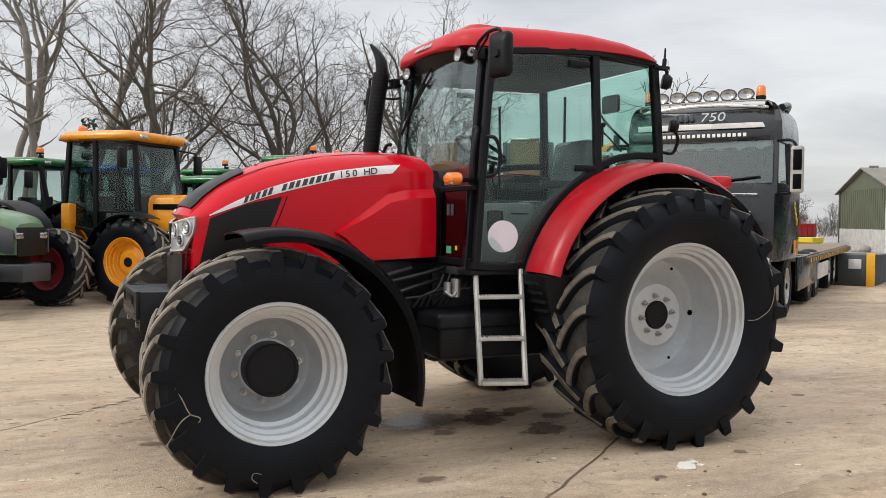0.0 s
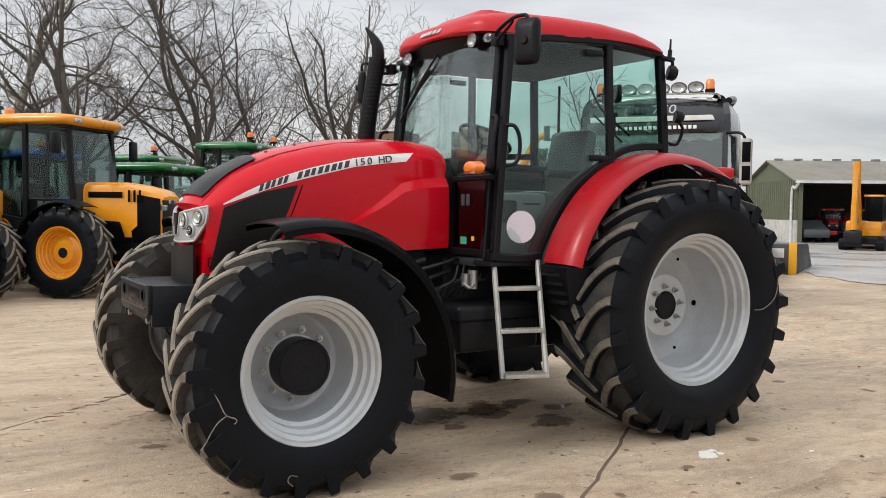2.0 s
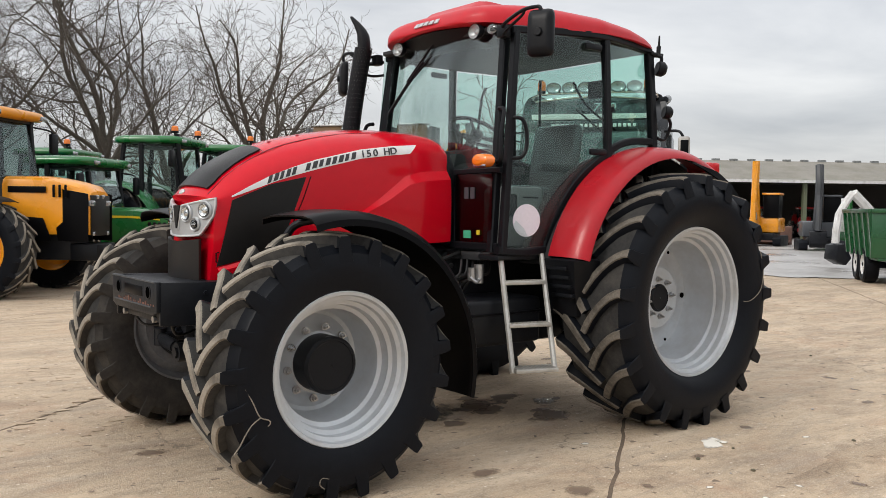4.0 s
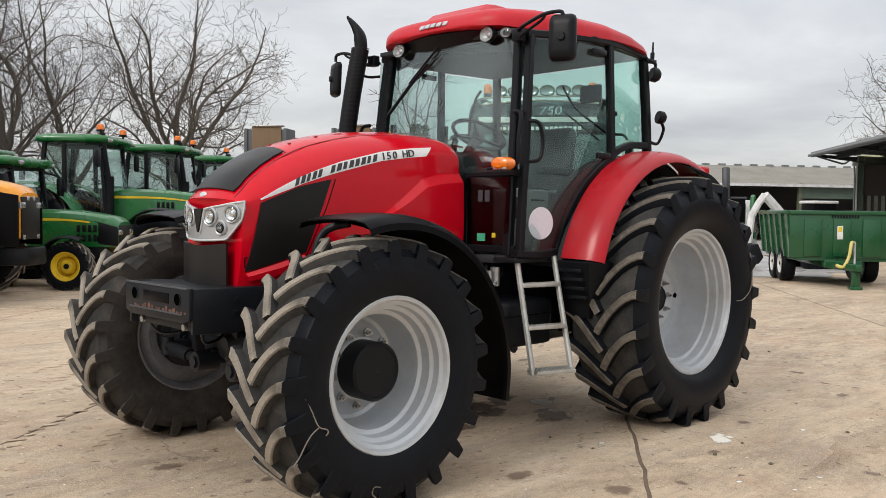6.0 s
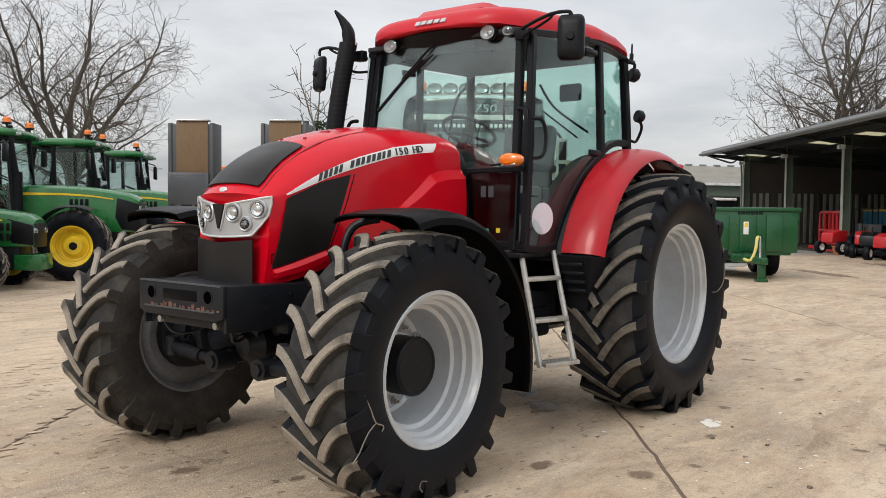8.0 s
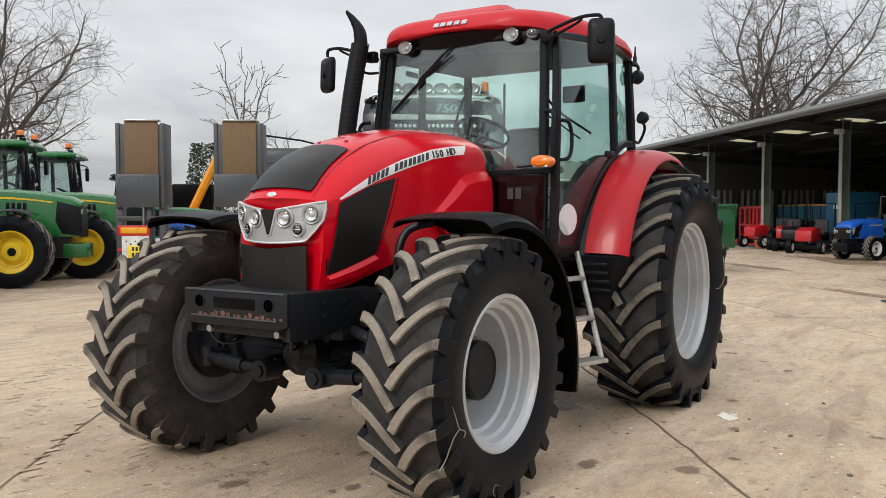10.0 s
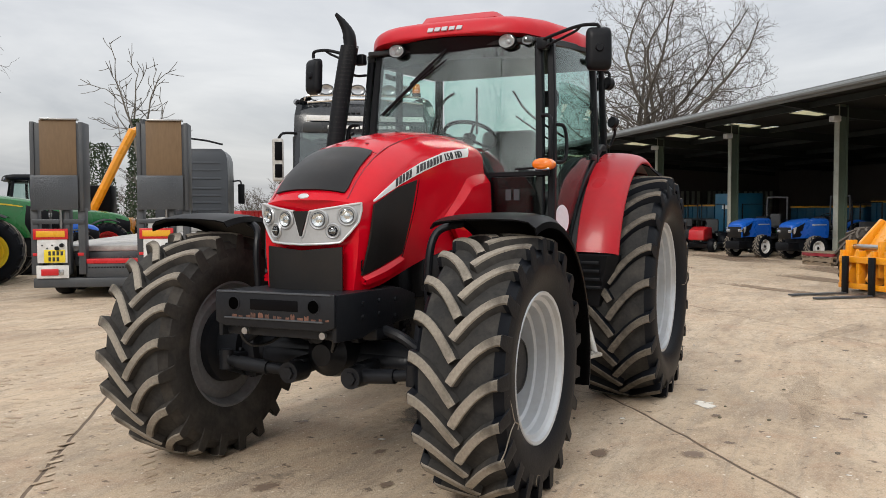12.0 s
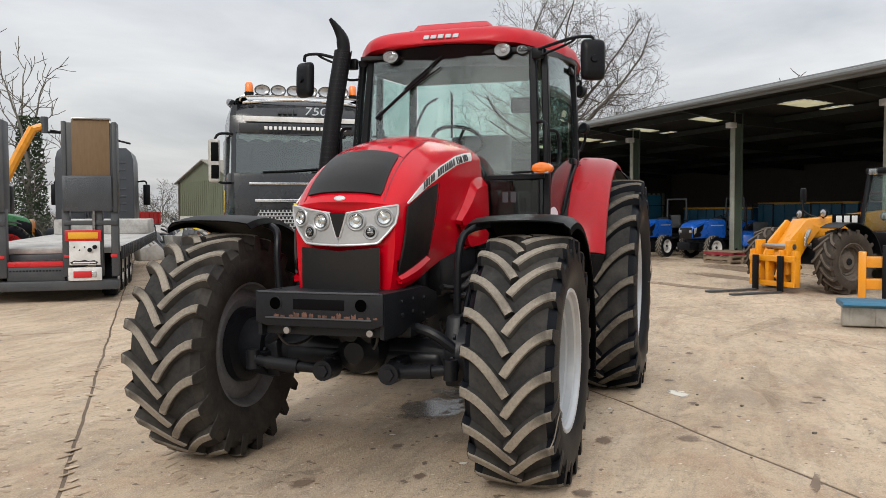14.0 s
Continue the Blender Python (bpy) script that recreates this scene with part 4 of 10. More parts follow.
tube(bm, [(x, y, hood_z(-2.535, y) + 0.001) for x, y in [(-2.535, -0.225 + 0.45 * k / 10) for k in range(11)]], 0.0034, 6, smooth_n=1)
part("panel_seam", bm, "telered", bonnet)
bm = B()
lathe(bm, [(0.001, 0.0), (0.022, 0.0), (0.027, -0.004), (0.027, -0.012)], 24, axis="z")
bmesh.ops.transform(bm, matrix=Matrix.Translation((-2.946, 0, 1.556)) @ Matrix.Rotation(radians(-58), 4, "Y") @ Matrix.Diagonal((0.62, 1.25, 1, 1)), verts=bm.verts)
part("badge", bm, "silver", bonnet, "small oval silver badge")
# front: lower mesh grille and the lamp clusters
def nose_sheet(name, rows, material, lift, thick, parent, label=""):
    bm = B()
    sheet(bm, [[(nose_x(y) - lift, y, z) for y, z in r] for r in rows], thick)
    return part(name, bm, material, parent, label)


nose_sheet("front_grille", [[(-0.225 + 0.45 * j / 10, 1.052 + 0.235 * i / 4 + 0.02 * (1 - abs(-1 + 2 * j / 10)) * (-(i / 4))) for j in range(11)] for i in range(5)], "greymesh", 0.008, -0.02, bonnet, "dark mesh lower grille")
def edge_at(rows, y):
    for (a, za), (b, zb) in zip(rows, rows[1:]):
        if y <= b + 1e-9:
            return za + (zb - za) * (y - a) / (b - a)
    return rows[-1][1]


LAMP_UP = [(0.008, 1.472), (0.049, 1.478), (0.10, 1.486), (0.18, 1.498), (0.25, 1.511), (0.314, 1.521)]
LAMP_LOW = [(0.000, 1.292), (0.10, 1.295), (0.17, 1.299), (0.215, 1.304), (0.262, 1.358), (0.302, 1.412), (0.314, 1.47)]
for sgn in (-1, 1):
    ys = [0.0006 + 0.3134 * k / 24 for k in range(25)]

    def lamp_y(y, f):
        """The inner edge leans outwards above the foot of the V."""
        return y + max(0.0, 0.049 - y) * max(0.0, (f - 0.26) / 0.74)

    rows = []
    for k in range(10):
        f = k / 9
        rows.append([(sgn * lamp_y(y, f), edge_at(LAMP_LOW, y) + (edge_at(LAMP_UP, lamp_y(y, f)) - edge_at(LAMP_LOW, y)) * f) for y in ys])
    bm = B()
    sheet(bm, [[(nose_x(y) - 0.006, y, z) for y, z in r] for r in rows], 0.012 * sgn)
    unit = part("headlight", bm, "bezel", bonnet, "silver headlight cluster with clear round lamps")
    # flat raised frame round the cluster
    rim_pts = [(sgn * y, edge_at(LAMP_LOW, y) + 0.006) for y in ys] + [(sgn * y, edge_at(LAMP_UP, y) - 0.006) for y in ys[:3:-1]]
    rim_pts += [(sgn * 0.049, 1.470), (sgn * 0.030, 1.405), (sgn * 0.010, 1.342), (sgn * 0.001, 1.336)]
    bm = B()
    tube(bm, [(nose_x(y) - 0.008, y, z) for y, z in rim_pts], 0.0062, 8, smooth_n=1)
    part("surround", bm, "silver", unit, "silver surround")
    for y, z, r, dark in ((0.103, 1.430, 0.036, 0), (0.247, 1.449, 0.035, 0), (0.178, 1.370, 0.023, 1)):
        y *= sgn
        a = math.atan(2 * 0.087 * abs(y) / 0.305 ** 2) * sgn
        m = Matrix.Translation((nose_x(y) - 0.0085, y, z)) @ Matrix.Rotation(radians(-90) - a * 0.9, 4, "Z")
        # silver bowl, dark gap, then the lamp's own ring
        bm = B()
        lathe(bm, [(r + 0.020, 0.012), (r + 0.019, -0.003), (r + 0.013, -0.009), (r + 0.008, -0.006), (r + 0.007, 0.004)], 32)
        bmesh.ops.transform(bm, matrix=m, verts=bm.verts)
        lamp = part("lamp", bm, "bezel", unit, "round lamp")
        bm = B()
        lathe(bm, [(r + 0.0085, -0.0045), (r + 0.0035, -0.0045)], 32)
        lathe(bm, [(r + 0.0035, -0.0040), (r + 0.0030, -0.0105), (r - 0.0005, -0.0110)], 32, mi=1)
        bmesh.ops.transform(bm, matrix=m, verts=bm.verts)
        part("ring", bm, ["bezel", "loader" if not dark else "black"], lamp, "dark ring")
        bm = B()
        if dark:
            lathe(bm, [(r, -0.0100), (r * 0.8, -0.0045), (r * 0.62, -0.004), (r * 0.60, -0.009), (r * 0.3, -0.0115), (0.001, -0.012)], 28)
        else:
            lathe(bm, [(r, -0.0102), (r * 0.86, -0.0055), (r * 0.62, -0.0020), (r * 0.46, -0.0012), (r * 0.44, -0.0065), (r * 0.25, -0.0088), (0.001, -0.0092)], 28)
        bmesh.ops.transform(bm, matrix=m, verts=bm.verts)
        part("reflector", bm, "darkchrome" if dark else "chrome", lamp)
        if dark:
            bm = B()
            box(bm, -r * 0.72, r * 0.72, -0.0155, -0.0125, -0.0022, 0.0022, 0.0006)
            bmesh.ops.transform(bm, matrix=m, verts=bm.verts)
            part("lamp_bar", bm, "silver", lamp)
        bm = B()
        lathe(bm, [(r, -0.0112), (r * 0.8, -0.0145), (r * 0.4, -0.017), (0.001, -0.0175)], 24)
        bmesh.ops.transform(bm, matrix=m, verts=bm.verts)
        part("lens", bm, "lampglass", lamp).visible_shadow = False
nose_sheet("grille_v", [[(-0.004, 1.342), (0.004, 1.342)], [(-0.046, 1.474), (0.046, 1.474)]], "blackmesh", 0.011, -0.010, bonnet)

# front weight carrier
bm = B()
out = [(-0.362, 0.905), (-0.362, 1.068), (0.362, 1.068), (0.362, 0.905), (0.30, 0.885), (-0.30, 0.885)]
prism(bm, out, 0, -3.222, -3.195, 0.006)
carrier = part("weight_carrier", bm, "chassis", tractor, "black steel front weight carrier with worn rusty edge")
for y0, y1 in ((-0.36, -0.335), (0.335, 0.36)):
    bm = B()
    prism(bm, [(-3.20, 0.83), (-3.20, 1.064), (-2.55, 1.052), (-2.35, 1.00), (-2.35, 0.86), (-2.78, 0.86), (-2.95, 0.82)], 1, y0, y1, 0.005)
    part("cheek_plate", bm, "chassis", carrier)
bm = B()
box(bm, -3.196, -2.55, -0.336, 0.336, 1.028, 1.058, 0.004)
part("top_plate", bm, "chassis", carrier)
bm = B()
box(bm, -2.72, -2.2, -0.20, 0.20, 0.74, 1.02, 0.03)
box(bm, -2.95, -2.3, -0.16, -0.10, 0.80, 1.03, 0.01)
box(bm, -2.95, -2.3, 0.10, 0.16, 0.80, 1.03, 0.01)
part("front_support", bm, "chassis", carrier)
er_ = random.Random(77)
for k in range(15):
    y0 = -0.335 + 0.040 * k + er_.uniform(-0.006, 0.006)
    wd, ht = er_.uniform(0.016, 0.034), er_.uniform(0.010, 0.034) * (1.0 if 2 < k < 13 else 0.6)
    edge = [(y0 + wd * u / 6, 0.937 + ht * (0.7 + 0.5 * noise.noise((k * 3.1, u * 0.9, 0.5)))) for u in range(7)] + [(y0 + wd, 0.934), (y0, 0.934)]
    bm = B()
    prism(bm, edge, 0, -3.2232, -3.2215)
    part("worn_patch", bm, "rust", carrier, "rust-streaked worn edge")
bm = B()
box(bm, -3.2275, -3.222, -0.345, 0.345, 1.060, 1.069, 0.001)
part("top_edge", bm, "truckgrey", carrier, "scuffed grey top edge")
bm = B()
box(bm, -3.232, -3.221, -0.30, 0.30, 0.926, 0.934, 0.002)
part("lower_lip", bm, "loader", carrier)
for y in (-0.243, 0.243):
    bm = B()
    cyl(bm, (-3.2245, y, 1.004), (-3.2225, y, 1.004), 0.032, seg=24)
    eye = part("carrier_eye", bm, "void", carrier, "dark round hole")
    bm = B()
    lathe(bm, [(0.032, 0.002), (0.038, -0.002), (0.038, -0.004), (0.032, -0.005)], 24)
    bmesh.ops.transform(bm, matrix=Matrix.Translation((-3.2215, y, 1.004)) @ Matrix.Rotation(radians(-90), 4, "Z"), verts=bm.verts)
    part("eye_rim", bm, "chassis", carrier)
bm = B()
box(bm, -3.2245, -3.2225, -0.15, 0.14, 0.975, 1.03, 0.001)
part("slot", bm, "blackgloss", carrier)
for x, z in ((-2.95, 1.0), (-2.95, 0.93), (-2.78, 1.0), (-2.78, 0.93), (-2.6, 0.99), (-2.6, 0.90), (-2.5, 0.80)):
    bm = B()
    cyl(bm, (x, -0.358, z), (x, -0.372, z), 0.013, seg=6)
    part("bolt", bm, "chassis", carrier)
for y in (-0.285, 0.185):
    bm = B()
    cyl(bm, (-3.215, y, 0.862), (-3.195, y, 0.862), 0.018, seg=12)
    part("bolt", bm, "steel", carrier)
bm = B()
box(bm, -3.17, -3.10, -0.33, 0.33, 0.835, 0.90, 0.01)
part("lower_bar", bm, "chassis", carrier)

# front axle, steering and running gear
bm = B()
box(bm, -2.68, -2.48, -0.50, 0.50, 0.575, 0.70, 0.05, 3)
cyl(bm, (-2.58, -0.80, 0.668), (-2.58, 0.80, 0.668), 0.085, seg=24)
axle = part("front_axle", bm, "chassis", tractor, "black cast front axle")
bm = B()
lathe(bm, [(0.001, -0.24), (0.06, -0.235), (0.085, -0.20), (0.125, -0.17), (0.14, -0.10), (0.14, 0.10), (0.11, 0.18), (0.08, 0.24), (0.001, 0.25)], 28)
bmesh.ops.transform(bm, matrix=Matrix.Translation((-2.60, -0.03, 0.690)) @ Matrix.Rotation(radians(-90), 4, "Z"), verts=bm.verts)
part("differential", bm, "chassis", axle)
bm = B()
box(bm, -2.80, -2.70, -0.12, 0.08, 0.74, 0.90, 0.015)
cyl(bm, (-2.86, -0.02, 0.80), (-2.74, -0.02, 0.80), 0.045, seg=14)
part("pivot_bracket", bm, "chassis", axle)
for sgn in (-1, 1):
    bm = B()
    cyl(bm, (-2.58, sgn * 0.60, 0.668), (-2.58, sgn * 0.78, 0.668), 0.19, 0.165, seg=28)
    prism(bm, [(-2.69, 0.50), (-2.72, 0.70), (-2.66, 0.90), (-2.50, 0.90), (-2.46, 0.66), (-2.50, 0.50)], 1, sgn * 0.56 - 0.045, sgn * 0.56 + 0.045, 0.02)
    for k in range(8):
        a = 2 * math.pi * k / 8
        cyl(bm, (-2.58 + 0.165 * math.cos(a), sgn * 0.585, 0.668 + 0.165 * math.sin(a)), (-2.58 + 0.165 * math.cos(a), sgn * 0.57, 0.668 + 0.165 * math.sin(a)), 0.016, seg=6)
    part("swivel_hub", bm, "chassis", axle)
    inner = 0.12 if sgn > 0 else -0.27
    bm = B()
    tube(bm, [(-2.86, inner, 0.598), (-2.86, sgn * 0.42, 0.610), (-2.85, sgn * 0.60, 0.630)], 0.030, 14)
    cyl(bm, (-2.86, sgn * 0.30, 0.603), (-2.86, sgn * 0.50, 0.617), 0.040, seg=16)
    part("steering_ram", bm, "chassis", axle)
    bm = B()
    cyl(bm, (-2.93, inner, 0.600), (-2.80, inner, 0.600), 0.058, 0.062, seg=18)
    cyl(bm, (-2.945, inner, 0.600), (-2.925, inner, 0.600), 0.036, seg=6)
    box(bm, -2.84, -2.66, inner - 0.04, inner + 0.04, 0.575, 0.665, 0.015)
    part("pivot_boss", bm, "chassis", axle)
    bm = B()
    cyl(bm, (-2.85, sgn * 0.60, 0.575), (-2.85, sgn * 0.60, 0.685), 0.040, seg=14)
    box(bm, -2.88, -2.62, sgn * 0.59 - 0.03, sgn * 0.59 + 0.03, 0.60, 0.66, 0.012)
    part("steering_knuckle", bm, "chassis", axle)
    bm = B()
    tube(bm, [(-2.70, sgn * 0.58, 0.715), (-2.72, sgn * 0.46, 0.80), (-2.70, sgn * 0.30, 0.84)], 0.030, 10)
    box(bm, -2.80, -2.60, min(sgn * 0.26, sgn * 0.36), max(sgn * 0.26, sgn * 0.36), 0.78, 0.86, 0.02)
    part("axle_arm", bm, "chassis", axle)
    bm = B()
    tube(bm, [(-3.12, sgn * 0.27, 0.89), (-3.11, sgn * 0.285, 0.82), (-3.07, sgn * 0.25, 0.765), (-2.98, sgn * 0.21, 0.765), (-2.9, sgn * 0.18, 0.80)], 0.008, 8)
    part("hydraulic_hose", bm, "hose", axle)
bm = B()
box(bm, -2.35, -1.15, -0.26, 0.26, 0.52, 1.22, 0.04)
box(bm, -2.2, -1.4, -0.34, 0.34, 0.95, 1.24, 0.03)
engine = part("engine_block", bm, "chassis", tractor, "dark engine and sump")
bm = B()
box(bm, -1.25, 0.45, -0.30, 0.30, 0.50, 1.20, 0.05)
cyl(bm, (0.17, -0.80, 0.86), (0.17, 0.80, 0.86), 0.19, seg=24)
box(bm, -0.1, 0.55, -0.42, 0.42, 0.55, 1.15, 0.05)
part("gearbox", bm, "chassis", tractor)
for sgn in (-1, 1):
    bm = B()
    box(bm, -1.42, -0.78, min(sgn * 0.40, sgn * 0.78), max(sgn * 0.40, sgn * 0.78), 0.60, 0.905, 0.035, 3)
    side_box = part("battery_box" if sgn < 0 else "fuel_tank", bm, "black", tractor, "black plastic side box")
    bm = B()
    box(bm, -1.43, -0.77, min(sgn * 0.40, sgn * 0.79), max(sgn * 0.40, sgn * 0.79), 0.80, 0.815, 0.004)
    part("lid_seam", bm, "blackgloss", side_box)
for i, (x, z) in enumerate(((-1.9, 1.12), (-1.7, 1.04), (-1.55, 1.15), (-1.45, 1.0))):
    bm = B()
    tube(bm, [(x - 0.35, -0.36, z - 0.10), (x - 0.1, -0.42, z - 0.12 + 0.03 * i), (x + 0.2, -0.44, z), (x + 0.45, -0.40, z + 0.06)], 0.018 - 0.002 * i, 8)
    part("hose", bm, "hose", engine)
for i in range(6):
    bm = B()
    x = -1.45 + 0.05 * i
    tube(bm, [(x, -0.45, 0.92), (x + 0.02, -0.55, 1.0 + 0.02 * (i % 3)), (x + 0.12, -0.57, 1.05), (x + 0.2, -0.50, 1.14)], 0.009, 6)
    part("cable", bm, "hose", engine)
bm = B()
cyl(bm, (-1.30, -0.66, 1.02), (-1.30, -0.66, 1.10), 0.025, seg=12)
cyl(bm, (-1.24, -0.66, 1.00), (-1.24, -0.66, 1.12), 0.032, seg=12)
tube(bm, [(-1.32, -0.67, 1.04), (-1.28, -0.69, 1.01), (-1.22, -0.67, 1.05)], 0.012, 8)
part("coupling", bm, "steel", engine, "bare steel coupling")
bm = B()
box(bm, -1.78, -1.46, -0.44, -0.36, 0.84, 0.96, 0.01)
part("filter_bracket", bm, "chassis", engine)
bm = B()
box(bm, -1.735, -1.685, -0.446, -0.440, 0.895, 0.935, 0.002)
part("warning_label", bm, "label_yellow", engine)

# wheels: rear, then front; the far side is turned round
for sgn in (-1, 1):
    turn = Matrix.Identity(4) if sgn < 0 else Matrix.Rotation(math.pi, 4, "Z") @ Matrix.Diagonal((-1, 1, 1, 1))
    wheel(tractor, 0.885, 0.60, 0.500, 21, pose(0.17, sgn * 1.08, 0.858) @ turn @ pose(0, 0, 0, 0, 7 if sgn < 0 else 0, 0), hub="small", bolts=8, disc_at=-0.48, single_lugs=True, sweep=0.30, lug_w=0.060, lug_h=0.052, lug_mat="lugrear", name="rear_wheel", lip=0.74)
    wheel(tractor, 0.683, 0.47, 0.375, 21, pose(-2.58, -0.992 if sgn < 0 else 0.972, 0.668) @ turn @ pose(0, 0, 0, 0, 3 if sgn < 0 else 0, 0), hub="cap", bolts=10, disc_at=-0.48, single_lugs=True, sweep=0.30, lug_w=0.054, lug_h=0.047, name="front_wheel", lip=0.83, side="rubber" if sgn < 0 else "dustrubber")

# front mudguards
for sgn in (-1, 1):
    rows = []
    for i in range(27):
        f = radians(104 - 120 * i / 26)
        rr = 0.775 + 0.115 * (i / 26) ** 1.3
        row = []
        for y, dr in ((-0.66, -0.035), (-0.68, -0.006), (-0.74, 0.004), (-0.86, 0.012), (-1.0, 0.014), (-1.12, 0.010), (-1.19, -0.002), (-1.222, -0.03), (-1.226, -0.06)):
            row.append((-2.58 + (rr + dr) * math.cos(f), -sgn * y, 0.66 + (rr + dr) * math.sin(f)))
        rows.append(row)
    bm = B()
    sheet(bm, rows, 0.008 * (1 if sgn < 0 else -1))
    mud = part("front_fender", bm, "blackgloss", tractor, "black plastic front mudguard")
    bm = B()
    tube(bm, [(-2.58, sgn * 0.56, 0.85), (-2.60, sgn * 0.57, 1.20), (-2.55, sgn * 0.60, 1.36), (-2.48, sgn * 0.72, 1.405)], 0.022, 10)
    tube(bm, [(-2.46, sgn * 0.56, 0.85), (-2.25, sgn * 0.58, 1.10), (-2.05, sgn * 0.70, 1.18)], 0.020, 10)
    part("fender_bracket", bm, "chassis", mud)

# rear mudguards: red shell, black skirt in front of the tyre
for sgn in (-1, 1):
    rows = []
    for i in range(31):
        f = radians(163 - 125 * i / 30)
        row = []
        for y, r in ((0.872, 1.062), (0.877, 1.066), (0.90, 1.066), (0.95, 1.064), (1.04, 1.056), (1.10, 1.042), (1.14, 1.020), (1.16, 0.995), (1.163, 0.975)):
            flare = 0.015 * math.sin(math.radians(180 - 180 * i / 30))
            row.append((0.17 + (r + flare) * math.cos(f) * 0.98, sgn * y, 0.87 + (r + flare) * math.sin(f) * (0.985)))
        rows.append(row)
    bm = B()
    sheet(bm, rows, 0.012 * (1 if sgn > 0 else -1))
    fend = part("rear_fender", bm, "fenderred", tractor, "faded red rear mudguard")
    rows = [[(0.17 + 1.05 * math.cos(f) * 0.98, sgn * y, 0.87 + 1.05 * math.sin(f) * 0.985) for y in (0.60, 0.74, 0.874)] for f in [radians(166 - 128 * i / 24) for i in range(25)]]
    bm = B()
    sheet(bm, rows, 0.02 * (1 if sgn > 0 else -1))
    part("wheel_arch_trim", bm, "cabin", fend, "dark trim over the wheel arch inside the cab")
    bm = B()
    rows = []
    for i in range(6):
        z = 1.165 - 0.075 * i
        x = -0.80 + 0.028 * i
        rows.append([(x + 0.0, sgn * 0.80, z), (x - 0.02, sgn * 0.90, z), (x + 0.0, sgn * (1.09 - 0.02 * i), z), (x + 0.06, sgn * (1.13 - 0.022 * i), z), (x + 0.15, sgn * (1.135 - 0.026 * i), z)])
    sheet(bm, rows, 0.03 * (1 if sgn > 0 else -1))
    for k in range(4):
        z = 1.10 - 0.06 * k
        box(bm, -0.835 + 0.02 * k, -0.79 + 0.02 * k, min(sgn * 0.86, sgn * 1.04), max(sgn * 0.86, sgn * 1.04), z - 0.012, z + 0.012, 0.004)
    part("fender_skirt", bm, "black", fend, "black plastic mudguard skirt")
    bm = B()
    sheet(bm, [[(0.17 + 1.055 * math.cos(f) * 0.98, sgn * 0.665, 0.87 + 1.04 * math.sin(f)), (0.17 + 0.45 * math.cos(f), sgn * 0.665, 0.87 + 0.45 * math.sin(f))] for f in [radians(163 - 125 * i / 20) for i in range(21)]], 0.01)
    part("inner_fender", bm, "chassis", fend)
    # black extension under the rear edge
    rows = []
    for i in range(15):
        f = radians(82 - 46 * i / 14)
        k = min(1.0, i / 4)
        rows.append([(0.17 + r * math.cos(f) * 0.98, sgn * y, 0.87 + r * math.sin(f) * 0.985) for y, r in ((1.10, 1.005), (1.165, 0.985), (1.165 + 0.065 * k, 0.972), (1.165 + 0.075 * k, 0.972 - 0.05 * k))])
    bm = B()
    sheet(bm, rows, 0.010 * (1 if sgn > 0 else -1))
    part("fender_extension", bm, "blackgloss", fend, "black plastic mudguard extension")
    bm = B()
    box(bm, 0.66, 0.80, min(sgn * 0.86, sgn * 1.06), max(sgn * 0.86, sgn * 1.06), 1.765, 1.845, 0.015)
    part("rear_lamp", bm, "redpaint", fend, "red and amber rear lamp")

# step ladder on the left side
ladder = part("ladder", (lambda b: ([tube(b, [p, q], 0.019, 8, smooth_n=1) for p, q in (((-1.145, -0.76, 1.185), (-1.20, -0.955, 0.455)), ((-0.835, -0.82, 1.185), (-0.925, -1.05, 0.455)))], b)[-1])(B()), "alu", tractor, "worn aluminium step ladder")
for t, deep in ((0.24, 0.05), (0.60, 0.06), (0.97, 0.12)):
    a = Vector((-1.145, -0.76, 1.185)).lerp(Vector((-1.20, -0.955, 0.455)), t)
    b2 = Vector((-0.835, -0.82, 1.185)).lerp(Vector((-0.925, -1.05, 0.455)), t)
    d = (b2 - a)
    ang = math.degrees(math.atan2(d.y, d.x))
    bm = B()
    n_teeth = 12
    L = d.length
    box(bm, 0, L, -deep * 0.5, deep * 0.5, -0.016, 0.008, 0.004)
    for k in range(n_teeth):
        box(bm, L * (k + 0.2) / n_teeth, L * (k + 0.65) / n_teeth, -deep * 0.45, deep * 0.45, 0.006, 0.014)
    bmesh.ops.transform(bm, matrix=pose(*a, 0, 0, ang), verts=bm.verts)
    part("tread", bm, "alu", ladder)
bm = B()
box(bm, -1.20, -0.80, -0.80, -0.60, 1.15, 1.185, 0.008)
part("ladder_bracket", bm, "chassis", ladder)

# pale rubber flash trailing on the near tyres
for pts in ([(-3.125, -1.222, 0.638), (-3.09, -1.226, 0.576), (-3.054, -1.228, 0.503), (-3.008, -1.228, 0.48), (-3.0, -1.228, 0.465), (-3.012, -1.228, 0.452)],
            [(-3.05, -1.228, 0.497), (-3.09, -1.226, 0.470), (-3.122, -1.222, 0.425), (-3.145, -1.215, 0.378), (-3.167, -1.20, 0.337)],
            [(-2.70, -1.215, 0.09), (-2.73, -1.222, 0.12), (-2.72, -1.225, 0.15), (-2.68, -1.225, 0.14)],
            [(0.862, -1.375, 1.19), (0.905, -1.375, 1.055), (0.855, -1.39, 0.918), (0.735, -1.39, 0.845), (0.66, -1.375, 0.838)]):
    bm = B()
    tube(bm, pts, 0.0034, 6)
    part("rubber_flash", bm, "lug", tractor, "pale loose strand of rubber flash")


